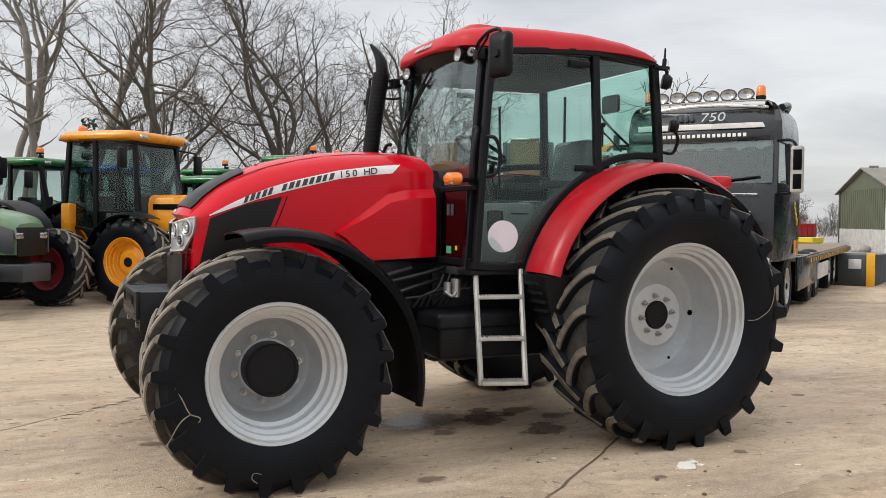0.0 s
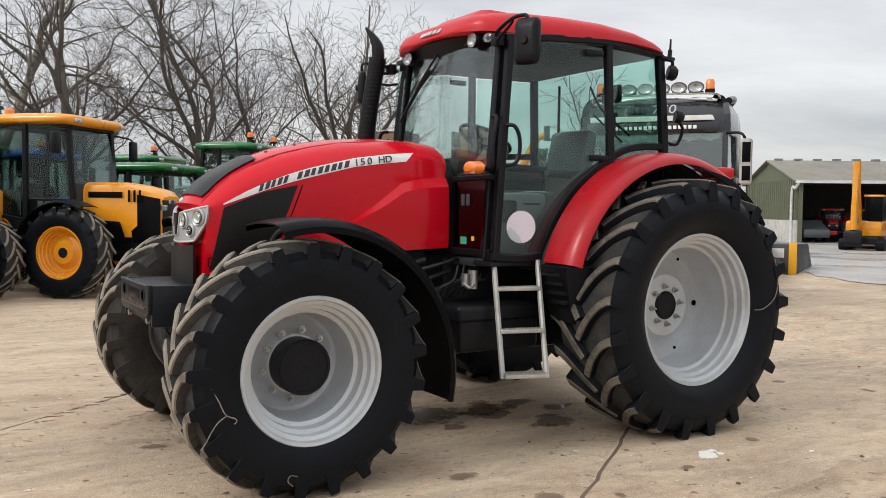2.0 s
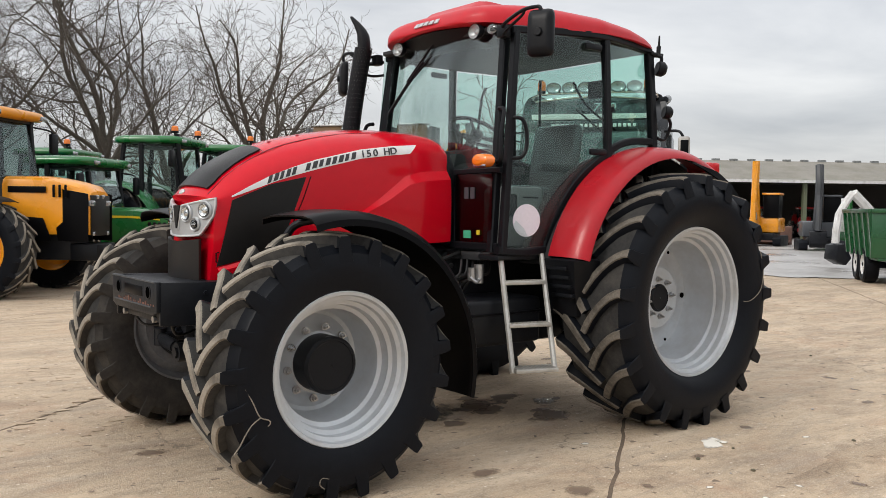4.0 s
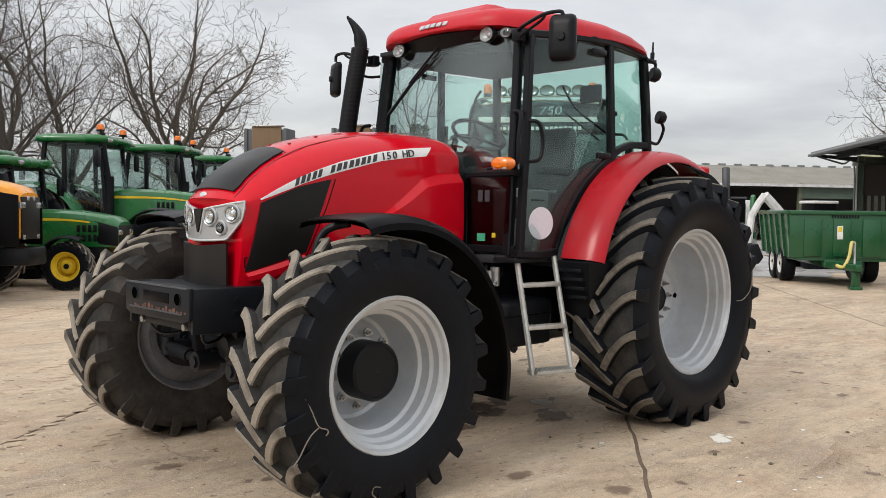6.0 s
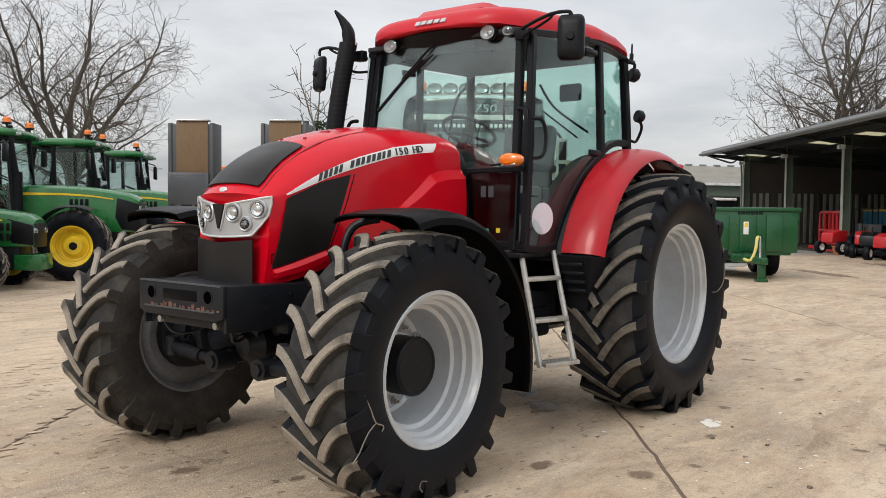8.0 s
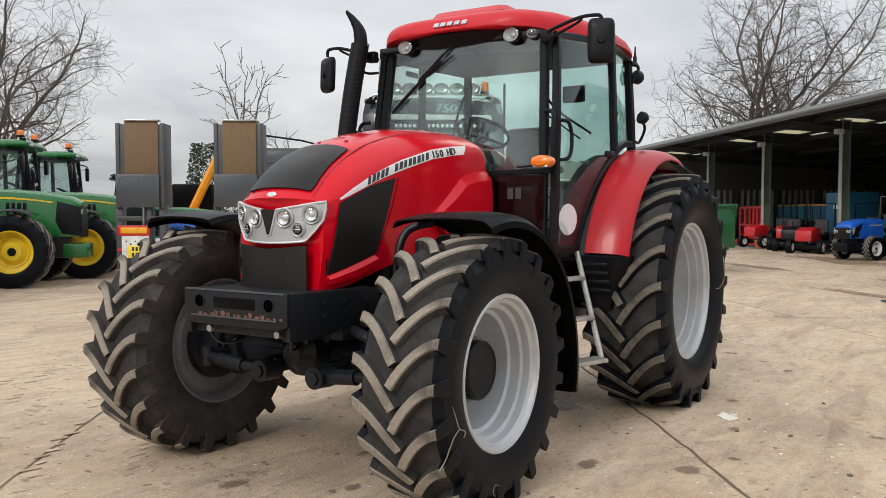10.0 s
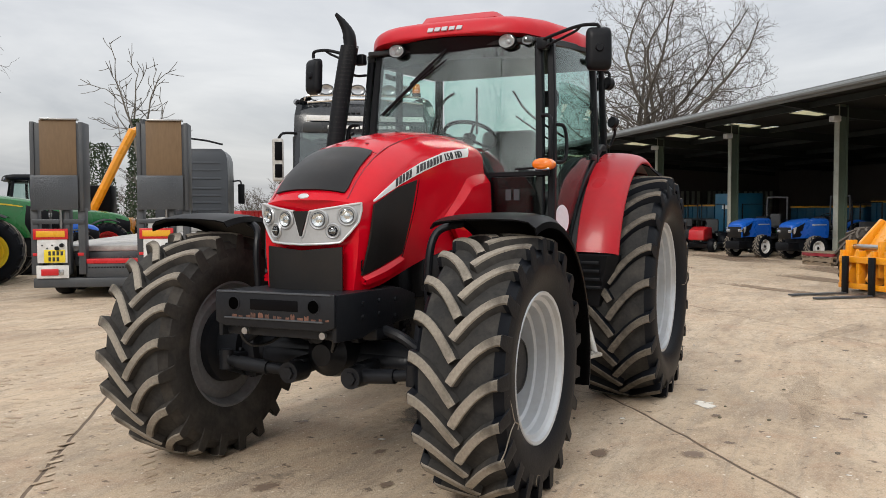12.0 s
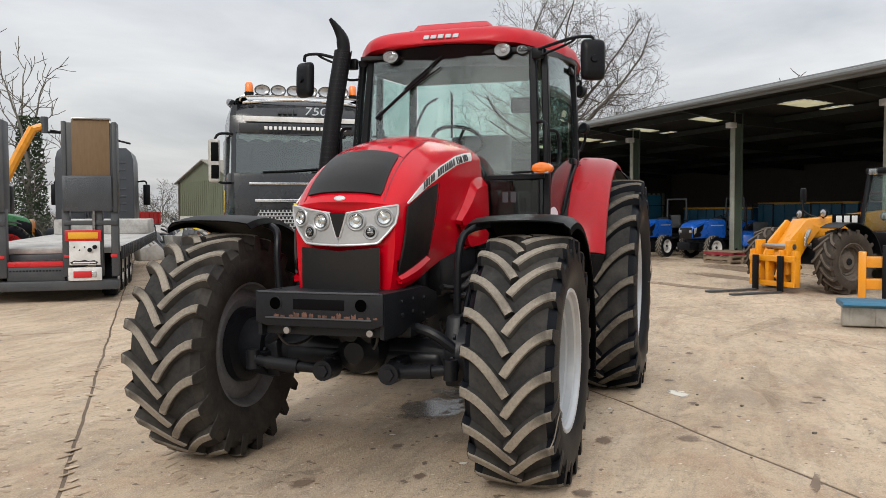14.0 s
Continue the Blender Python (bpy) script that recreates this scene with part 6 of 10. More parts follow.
for y, z in ((0.40, 1.86), (0.46, 1.90), (0.52, 1.84)):
    tube(bm, [(-0.40, y, 1.66), (-0.42, y, z)], 0.012, 8, smooth_n=1)
part("side_console", bm, "cabin", tractor)
bm = B()
tube(bm, [(-0.2, 0.6, 1.7), (-0.22, 0.55, 2.1), (-0.3, 0.42, 2.35), (-0.38, 0.28, 2.42)], 0.011, 8)
part("cable_loop", bm, "black", tractor)
# grey moulded step panel behind the door, with a recess and a slot
bm = B()
prism(bm, [(-0.99, 1.22), (-0.985, 1.60), (-0.95, 1.63), (-0.58, 1.635), (-0.55, 1.60), (-0.60, 1.45), (-0.63, 1.22)], 1, -0.56, -0.40, 0.02)
step = part("door_side_panel", bm, "greytrim", tractor, "pale grey moulded panel inside the door")
block_bm = B()
box(block_bm, -0.95, -0.83, -0.566, -0.556, 1.43, 1.58, 0.02)
part("recess", block_bm, "cabin", step)
for zz in (1.56, 1.40, 1.33):
    bm = B()
    box(bm, -0.76, -0.62, -0.565, -0.558, zz - 0.006, zz + 0.006, 0.002)
    part("slot", bm, "cabin", step)
# instrument hood, pedals, levers and loose papers on the dash
bm = B()
prism(bm, [(-1.10, 1.72), (-1.06, 1.86), (-0.93, 1.90), (-0.86, 1.82), (-0.88, 1.72)], 1, -0.20, 0.20, 0.02)
part("instrument_hood", bm, "cabin", dash)
for y in (-0.24, -0.12, 0.14):
    bm = B()
    tube(bm, [(-0.98, y, 1.42), (-0.90, y, 1.30), (-0.84, y, 1.32)], 0.012, 6)
    box(bm, -0.88, -0.80, y - 0.035, y + 0.035, 1.315, 1.335, 0.006)
    part("pedal", bm, "black", dash)
for x, y, z in ((-0.52, 0.42, 2.02), (-0.45, 0.50, 1.98), (-0.36, 0.44, 1.93)):
    bm = B()
    tube(bm, [(x + 0.06, y, 1.66), (x, y, z - 0.05)], 0.008, 6, smooth_n=1)
    lathe(bm, [(0.001, 0.05), (0.022, 0.035), (0.026, 0.0), (0.018, -0.04), (0.001, -0.045)], 12, axis="z")
    bmesh.ops.transform(bm, matrix=Matrix.Translation((x, y, z)), verts=[v for v in bm.verts if math.hypot(v.co.x, v.co.y) < 0.03])
    part("lever", bm, "black", tractor)
# rear wiper and window stay seen through the glass
bm = B()
tube(bm, [(0.36, -0.42, 2.10), (0.37, -0.10, 2.32), (0.36, 0.04, 2.52)], 0.010, 6)
tube(bm, [(0.37, -0.32, 2.06), (0.38, 0.02, 2.30)], 0.008, 6, smooth_n=1)
part("rear_wiper", bm, "black", tractor)
bm = B()
tube(bm, [(0.30, 0.36, 2.15), (0.30, 0.36, 2.56)], 0.012, 6, smooth_n=1)
part("window_stay", bm, "black", tractor)
bm = B()
box(bm, -0.02, 0.02, -0.10, 0.10, -0.07, 0.07, 0.02)
bmesh.ops.transform(bm, matrix=pose(0.28, -0.30, 2.42), verts=bm.verts)
part("speaker_box", bm, "cabin", tractor)
for y in (-0.43, 0.40):
    bm = B()
    lathe(bm, [(0.001, -0.05), (0.085, -0.045), (0.10, -0.02), (0.10, 0.04), (0.001, 0.05)], 24, axis="z")
    bmesh.ops.transform(bm, matrix=pose(-0.90, y, 2.60) @ Matrix.Diagonal((0.7, 1, 1, 1)), verts=bm.verts)
    part("ceiling_speaker", bm, "cabin", tractor)


# ---- parked machines behind ----
def block(name, dims, material, parent, bevel=0.02, label="", m=None):
    bm = B()
    box(bm, *dims, bevel, 2, 0, m)
    return part(name, bm, material, parent, label)


def tubes(name, runs, r, material, parent, label="", seg=8, n=4):
    bm = B()
    for pts in runs:
        tube(bm, pts, r, seg, smooth_n=n)
    return part(name, bm, material, parent, label)


def beacon(p, parent, h=0.16, r=0.055, stalk=0.0):
    bm = B()
    if stalk:
        cyl(bm, p, (p[0], p[1], p[2] + stalk), r * 0.3, seg=8)
        p = (p[0], p[1], p[2] + stalk)
    base = len(bm.verts)
    lathe(bm, [(r * 1.1, 0), (r * 1.1, h * 0.25), (r * 0.95, h * 0.27)], 16, axis="z")
    bm.verts.ensure_lookup_table()
    bmesh.ops.transform(bm, matrix=Matrix.Translation(p), verts=bm.verts[base:])
    b = part("beacon", bm, "black", parent, "amber beacon")
    bm = B()
    lathe(bm, [(r, h * 0.22), (r * 0.98, h * 0.8), (r * 0.7, h * 0.97), (0.001, h)], 16, axis="z")
    bmesh.ops.transform(bm, matrix=Matrix.Translation(p), verts=bm.verts)
    part("dome", bm, "orange", b)
    return b


def pane(name, pts, parent, material="glass"):
    """A flat pane of glass between four corners."""
    a, b, c, d = [Vector(p) for p in pts]
    bm = B()
    sheet(bm, [[a.lerp(d, v / 2).lerp(b.lerp(c, v / 2), u / 2) for v in range(3)] for u in range(3)], 0.006)
    ob = part(name, bm, material, parent)
    ob.visible_shadow = False
    return ob


def farm_tractor(label, xy, heading, s, body, rim, roofm, fr=0.70, rr=0.92, fw=0.48, rw=0.58, track=0.95, base=2.65, nose=0.75, hood_z1=1.72, cab0=-1.15, cab1=-2.55, roof_z=2.85,
                 stripe=None, grille="black", beacons=1, fenders=True, jcb=False, hood_nose=1.45, exhaust_side=True, group="parked farm tractors", cat="tractor", bonnet_black=False, rops=False, glassm="glass"):
    """A farm tractor: the front axle stands over xy, the nose looks along the heading."""
    t = thing("farm_tractor", label, cat, pose(xy[0], xy[1], ground_z(*xy), 0, 0, heading) @ Matrix.Scale(s, 4), group)
    flip = Matrix.Diagonal((-1, 1, 1, 1))
    for x, R, w, rr_, lugs, nm in ((0, fr, fw, fr * 0.55, 17, "front_wheel"), (-base, rr, rw, rr * 0.57, 18, "rear_wheel")):
        for y in (-track, track):
            wheel(t, R, w, rr_, lugs, pose(x, y, R - 0.015) if y < 0 else pose(x, y, R - 0.015, 0, 0, 180) @ flip, rim, "small", bolts=0, seg=36, disc_at=0.2, lug_h=0.04, name=nm, single_lugs=True)
    block("chassis", (-base - 0.3, nose - 0.25, -0.28, 0.28, fr * 0.75, fr * 0.75 + 0.5), "chassis", t, 0.04)
    block("front_axle", (-0.12, 0.12, -track + 0.1, track - 0.1, fr - 0.14, fr + 0.1), "chassis", t, 0.04)
    block("rear_axle", (-base - 0.18, -base + 0.18, -track + 0.1, track - 0.1, rr - 0.2, rr + 0.2), "chassis", t, 0.05)
    block("weight_frame", (nose - 0.35, nose + 0.12, -0.30, 0.30, fr * 0.75, fr * 0.75 + 0.28), ("loader" if body == "olive" else "black" if rops else body) if not jcb else "black", t, 0.03)
    # bonnet
    bm = B()
    rings = []
    L = nose - cab0
    for k in range(15):
        u = k / 14
        x = cab0 + L * u
        zt = hood_z1 - (hood_z1 - hood_nose) * max(0.0, (u - 0.25) / 0.75) ** 2.2
        if u > 0.93:
            zt -= 0.06
        w = 0.42 - 0.07 * u ** 2 - (0.05 if u > 0.96 else 0)
        zb = fr * 0.75 + 0.42
        half = [(w * 0.96, zb), (w, zb + 0.2), (w, zt - 0.16), (w * 0.93, zt - 0.06), (w * 0.75, zt - 0.015), (w * 0.4, zt), (0, zt + 0.008)]
        rings.append([(x, -y, z) for y, z in half] + [(x, y, z) for y, z in half[-2::-1]])
    loft(bm, rings)
    hood = part("bonnet", bm, body, t)
    zb = fr * 0.75 + 0.42
    if jcb:
        for sg in (-1, 1):
            bm = B()
            prism(bm, [(nose - 0.62, hood_nose + 0.0), (nose + 0.012, hood_nose - 0.10), (nose + 0.012, zb - 0.12), (nose - 0.5, zb - 0.10)], 1, sg * 0.37, sg * 0.385, 0.004)
            part("nose_side", bm, "blackgloss", hood)
            bm = B()
            prism(bm, [(cab0 + 0.02, zb + 0.30), (nose - 0.72, zb + 0.26), (nose - 0.58, zb - 0.10), (cab0 + 0.02, zb - 0.12)], 1, sg * 0.425, sg * 0.432, 0.002)
            part("side_cover", bm, "blackgloss", hood)
            bm = B()
            box(bm, cab0 + 0.1, cab0 + 0.75, sg * 0.424 - 0.005, sg * 0.424 + 0.005, hood_z1 - 0.27, hood_z1 - 0.17, 0.003)
            part("louvre_panel", bm, "blackgloss", hood)
            for k in range(3):
                bm = B()
                box(bm, cab0 + 0.86 + 0.10 * k, cab0 + 0.90 + 0.10 * k, sg * 0.424 - 0.006, sg * 0.424 + 0.006, hood_z1 - 0.34, hood_z1 - 0.14, 0.003)
                part("louvre", bm, "blackgloss", hood)
    else:
        for sg in (-1, 1):
            bm = B()
            prism(bm, [(nose - 0.42, hood_nose - 0.04), (nose + 0.01, hood_nose - 0.16), (nose + 0.01, zb + 0.02), (nose - 0.34, zb + 0.06), (nose - 0.46, zb + 0.3)], 1, sg * 0.355, sg * 0.376, 0.004)
            part("side_grille", bm, grille, hood)
        if stripe:
            for sg in (-1, 1):
                bm = B()
                rows = []
                for k in range(9):
                    u = k / 8
                    x = cab0 + 0.06 + (L - 0.55) * u
                    uu = (x - cab0) / L
                    zt = hood_z1 - (hood_z1 - hood_nose) * max(0.0, (uu - 0.25) / 0.75) ** 2.2
                    w = 0.42 - 0.07 * uu ** 2
                    rows.append([(x, sg * (w + 0.003), zt - 0.205 + 0.02 * u), (x, sg * (w + 0.003), zt - 0.15 - 0.01 * u)])
                sheet(bm, rows, 0.006 * sg)
                part("stripe", bm, stripe, hood)
            for k in range(8):
                bm = B()
                bx = cab0 + 0.95 + 0.10 * (k % 4)
                bz = hood_z1 - 0.40 - 0.17 * (k // 4)
                box(bm, bx, bx + 0.06, -0.418, -0.405, bz, bz + 0.13, 0.003)
                part("louvre", bm, "black", hood)
    block("nose_grille", (nose - 0.02, nose + 0.02, -0.29, 0.29, zb - 0.02, hood_nose - 0.12), "blackmesh", hood, 0.01)
    for sg in (-1, 1):
        block("headlight", (nose - 0.16, nose + 0.028, sg * 0.25 - 0.085, sg * 0.25 + 0.085, hood_nose - 0.30, hood_nose - 0.20), "lens", hood, 0.02, "clear headlight")
        if jcb:
            block("headlight", (nose - 0.1, nose + 0.03, sg * 0.09 - 0.04, sg * 0.09 + 0.04, hood_nose - 0.18, hood_nose - 0.11), "lens", hood, 0.015)
            block("marker_lamp", (nose - 0.02, nose + 0.035, sg * 0.22 - 0.035, sg * 0.22 + 0.035, zb - 0.02, zb + 0.05), "lens", hood, 0.015)
    if rops:
        for sg in (-1, 1):
            bm = B()
            prism(bm, [(nose - 0.50, hood_nose + 0.03), (nose - 0.20, hood_nose - 0.10), (nose - 0.22, hood_nose - 0.30), (nose - 0.40, hood_nose - 0.22)], 1, sg * 0.372, sg * 0.390, 0.004)
            part("side_vent", bm, "black", hood)
            bm = B()
            prism(bm, [(nose - 0.16, hood_nose - 0.10), (nose - 0.02, hood_nose - 0.15), (nose - 0.03, hood_nose - 0.36), (nose - 0.12, hood_nose - 0.28)], 1, sg * 0.345, sg * 0.384, 0.01)
            part("headlight", bm, "silver", hood, "bright swept-back headlight")
            block("stripe", (cab0 + 0.10, cab0 + 0.72, sg * 0.419 - 0.004, sg * 0.419 + 0.004, hood_z1 - 0.24, hood_z1 - 0.20), "silver", hood, 0.002)
            tubes("hand_rail", [[(cab1 + 0.5, sg * 0.55, 1.12), (cab1 + 0.55, sg * 0.58, 1.32), (cab1 + 0.85, sg * 0.58, 1.32), (cab1 + 0.9, sg * 0.55, 1.12)]], 0.015, "black", t)
        block("console", (cab0 - 0.22, cab0 + 0.02, -0.26, 0.26, 0.9, hood_z1 + 0.06), "black", t, 0.05)
        block("lower_side", (cab0, nose - 0.3, -0.30, 0.30, zb - 0.16, zb + 0.03), "chassis", t, 0.03)
        tubes("roll_bar", [[(cab1 + 0.4, -0.42, 1.0), (cab1 + 0.38, -0.42, roof_z - 0.1), (cab1 + 0.38, -0.32, roof_z), (cab1 + 0.38, 0.32, roof_z), (cab1 + 0.38, 0.42, roof_z - 0.1), (cab1 + 0.4, 0.42, 1.0)]], 0.030, "loader", t, "folding roll bar")
        block("seat", (cab1 + 0.45, cab1 + 0.85, -0.22, 0.22, 1.05, 1.15), "seat", t, 0.04)
        block("seat_back", (cab1 + 0.42, cab1 + 0.52, -0.22, 0.22, 1.12, 1.55), "seat", t, 0.04)
        tubes("steering_wheel", [[(cab0 - 0.25 + 0.16 * math.cos(a), 0.17 * math.sin(a), 1.48 - 0.08 * math.cos(a)) for a in [2 * math.pi * i / 16 for i in range(17)]]], 0.013, "black", t, n=1)
        tubes("steering_column", [[(cab0 - 0.02, 0, 1.2), (cab0 - 0.25, 0, 1.48)]], 0.03, "black", t, n=1)
        block("floor_plate", (cab1 + 0.3, cab0 + 0.02, -0.55, 0.55, 0.66, 0.72), "black", t, 0.02)
    else:
        cw, zf, zs = 0.80, rr * 0.95 + 0.1, hood_z1 + 0.06
        P = {}
        for sg in (-1, 1):
            P["a", sg] = ((cab0 - 0.02, sg * 0.60, zf), (cab0 - 0.16, sg * 0.58, roof_z - 0.16))
            P["b", sg] = ((cab0 - 0.82, sg * cw, zf + 0.35), (cab0 - 0.84, sg * cw * 0.97, roof_z - 0.16))
            P["c", sg] = ((cab1 - 0.02, sg * 0.70, zf + 0.45), (cab1 + 0.12, sg * 0.68, roof_z - 0.16))
            for k in "abc":
                bar("cab_pillar", [P[k, sg][0], P[k, sg][1]], 0.085, 0.085, "black", t)
            (a0, a1), (b0, b1), (c0, c1) = P["a", sg], P["b", sg], P["c", sg]
            pane("door_glass", (a0, b0, b1, a1), t, glassm)
            pane("side_glass", (b0, c0, c1, b1), t, glassm)
            bar("door_sill", [a0, b0], 0.06, 0.06, "black", t)
            bar("side_sill", [b0, c0], 0.06, 0.06, "black", t)
        pane("windscreen", ((cab0 - 0.02, -0.60, zs - 0.1), (cab0 - 0.02, 0.60, zs - 0.1), P["a", 1][1], P["a", -1][1]), t, glassm)
        pane("rear_window", ((cab1, -0.70, zf + 0.45), (cab1, 0.70, zf + 0.45), P["c", 1][1], P["c", -1][1]), t, glassm)
        block("cab_floor", (cab1, cab0, -0.60, 0.60, zf - 0.25, zf), "black", t, 0.03)
        block("dashboard", (cab0 - 0.30, cab0 - 0.04, -0.35, 0.35, zf, zs - 0.05), "cabin", t, 0.04)
        block("seat", (cab1 + 0.25, cab1 + 0.75, -0.25, 0.25, zf + 0.1, zf + 0.42), "seat", t, 0.05)
        block("seat_back", (cab1 + 0.20, cab1 + 0.34, -0.25, 0.25, zf + 0.38, zf + 1.0), "seat", t, 0.05)
        tubes("steering_wheel", [[(cab0 - 0.42 + 0.16 * math.cos(a), 0.18 * math.sin(a), zs + 0.08 - 0.08 * math.cos(a)) for a in [2 * math.pi * i / 16 for i in range(17)]]], 0.015, "black", t, n=1)
        # roof with rounded rim
        bm = B()
        rings = []
        for dz, k in ((-0.17, 0.93), (-0.13, 0.985), (-0.07, 1.0), (-0.02, 0.97), (0.0, 0.88)):
            cx, hx = (cab0 + cab1) / 2 - 0.02, ((cab0 - cab1) / 2 + 0.10) * (k if k > 0.95 else k)
            hy = 0.86 * k
            ring = []
            for i in range(28):
                a = 2 * math.pi * i / 28
                ca, sa = math.cos(a), math.sin(a)
                ring.append((cx + hx * abs(ca) ** 0.3 * (1 if ca > 0 else -1), hy * abs(sa) ** 0.3 * (1 if sa > 0 else -1), roof_z + dz + 0.02 * (1 - abs(ca)) * (k < 0.95)))
            rings.append(ring)
        loft(bm, rings)
        rf = part("cab_roof", bm, roofm, t, "", 50)
        block("roof_lining", (cab1 + 0.05, cab0 - 0.12, -0.66, 0.66, roof_z - 0.21, roof_z - 0.165), "cabin", rf, 0.01)
        for sg in (-1, 1):
            for xx in (cab0 + 0.06, cab1 - 0.10):
                block("work_lamp", (xx - 0.03, xx + 0.03, sg * 0.62 - 0.08, sg * 0.62 + 0.08, roof_z - 0.145, roof_z - 0.07), "lens", rf, 0.015)
            tubes("mirror_arm", [[(cab0 - 0.12, sg * 0.62, roof_z - 0.25), (cab0 - 0.02, sg * 0.95, roof_z - 0.28), (cab0 - 0.02, sg * 1.08, roof_z - 0.34)]], 0.016, "black", t)
            block("mirror", (cab0 - 0.06, cab0 + 0.02, sg * 1.08 - 0.10, sg * 1.08 + 0.10, roof_z - 0.68, roof_z - 0.32), "black", t, 0.03)
        for k in range(beacons):
            beacon((cab1 + (0.35 if jcb else 1.25), (-0.62, 0.62)[k % 2], roof_z - 0.03), t, 0.15, 0.075, 0.0 if jcb else 0.11)
        if exhaust_side:
            tubes("exhaust_stack", [[(cab0 + 0.02, -0.56, zf), (cab0 + 0.02, -0.56, hood_z1 + 0.25)]], 0.085, "black", t, n=1, seg=14)
            tubes("exhaust_pipe", [[(cab0 + 0.0, -0.60, hood_z1 + 0.2), (cab0 - 0.06, -0.66, roof_z - 0.35), (cab0 - 0.09, -0.66, roof_z + 0.05)]], 0.06, "black", t, seg=12)
    # mudguards
    for sg in (-1, 1):
        rows = []
        for i in range(15):
            f = radians(168 - 138 * i / 14)
            rows.append([(-base - (rr + 0.09) * math.cos(f), sg * y, rr + (rr + 0.09 + dz) * math.sin(f)) for y, dz in ((0.60, 0.0), (0.75, 0.0), (track + rw * 0.35, -0.01), (track + rw * 0.38, -0.05))])
        bm = B()
        sheet(bm, rows, 0.02 * sg)
        part("rear_fender", bm, body if not jcb else "black", t)
        if fenders:
            rows = []
            for i in range(13):
                f = radians(62 + 128 * i / 12)
                rows.append([((fr + 0.09) * math.cos(f), sg * y, fr + (fr + 0.09 + dz) * math.sin(f)) for y, dz in ((track - fw * 0.48, -0.02), (track - fw * 0.3, 0.0), (track + fw * 0.35, 0.0), (track + fw * 0.48, -0.04))])
            bm = B()
            sheet(bm, rows, 0.012 * -sg)
            part("front_fender", bm, "black", t)
            tubes("fender_arm", [[(-0.02, sg * 0.5, fr), (-0.05, sg * 0.55, fr * 2 + 0.0), (-0.05, sg * (track - 0.1), fr * 2 + 0.075)]], 0.025, "chassis", t)
    return t


H = -45.0
FWD = Vector((math.cos(radians(H)), math.sin(radians(H)), 0))
LFT = Vector((-FWD.y, FWD.x, 0))


def axle_at(right_wheel, track):
    p = Vector((right_wheel[0], right_wheel[1], 0)) + LFT * track
    return p.x, p.y


fast = farm_tractor("amber-yellow and black farm tractor with yellow rims, parked in row", (-1.50, 10.52), H, 1.0, "jcb", "jcb", "jcb", fr=0.755, rr=0.85, fw=0.5, track=0.97, base=2.9,
                    nose=1.32, hood_z1=1.92, hood_nose=1.74, cab0=-0.10, cab1=-1.72, roof_z=3.03, glassm="darkglass2", jcb=True, exhaust_side=False)
# dark lower door with pale lettering bars
block("door_panel", (-1.04, -0.28, -0.79, -0.70, 1.05, 1.62), "blackgloss", fast, 0.02)
for i in range(3):
    block("letter_bar", (-0.70 + 0.14 * i, -0.60 + 0.14 * i, -0.797, -0.789, 1.46, 1.58), "truckgrey", fast, 0.003)
block("cab_side_panel", (-1.62, -1.42, -0.90, -0.72, 0.95, 1.75), "jcb", fast, 0.03)
farm_tractor("pale green farm tractor with dark red rims, parked in row", (-4.13, 9.40), H + 2, 1.0, "olive", "telered", "olive", fr=0.66, rr=0.9, track=1.05, nose=0.50, hood_z1=1.66, hood_nose=1.46, cab0=-1.1, cab1=-2.5, roof_z=2.85, fenders=False, grille="loader")
farm_tractor("dark grey farm tractor with louvred bonnet, parked in the row", (-4.3, 12.9), H, 1.0, "truckgrey", "telered", "jdgreen", fr=0.7, nose=0.9, hood_z1=1.75, hood_nose=1.6, roof_z=2.85)
farm_tractor("small green farm tractor with yellow stripe and yellow rims", axle_at((0.57, 11.02), 0.75), H, 1.0, "jdgreen", "jdyellow", "jdgreen", fr=0.44, rr=0.72, fw=0.32, rw=0.42, track=0.75, base=2.2, nose=0.72, hood_z1=1.42, hood_nose=1.27,
             cab0=-0.95, cab1=-2.25, roof_z=2.36, stripe="jdyellow", exhaust_side=False, beacons=0)
farm_tractor("green farm tractor with yellow stripe, yellow rims and two beacons", axle_at((2.85, 12.15), 0.95), H, 1.0, "jdgreen", "jdyellow", "jdgreen", fr=0.70, rr=0.95, nose=1.08, hood_z1=1.88, hood_nose=1.68, cab0=-1.2, cab1=-2.6, roof_z=2.98, stripe="jdyellow", beacons=2)
farm_tractor("green farm tractor with yellow rims, parked in the row", axle_at((5.15, 13.25), 0.95), H, 1.0, "jdgreen", "jdyellow", "jdgreen", fr=0.70, rr=0.95, nose=1.08, hood_z1=1.88, hood_nose=1.68, cab0=-1.2, cab1=-2.6, roof_z=2.98, stripe="jdyellow", beacons=2)
farm_tractor("green farm tractor with yellow rims, parked in the row", axle_at((7.6, 15.2), 0.95), H, 1.0, "jdgreen", "jdyellow", "jdgreen", fr=0.70, rr=0.95, nose=0.80, hood_z1=1.85, hood_nose=1.65, cab0=-1.2, cab1=-2.6, roof_z=2.95, stripe="jdyellow", beacons=1)
farm_tractor("blue farm tractor with a blue roof, parked in the row", (-0.4, 16.2), H, 1.0, "blue", "whitepaint", "blue", fr=0.66, rr=0.9, hood_z1=1.7, hood_nose=1.5, roof_z=2.78)
farm_tractor("blue farm tractor, parked in the row", (10.3, 16.6), H + 10, 0.8, "blue", "whitepaint", "blue", fr=0.62, rr=0.85, hood_z1=1.6, hood_nose=1.4, roof_z=2.3)
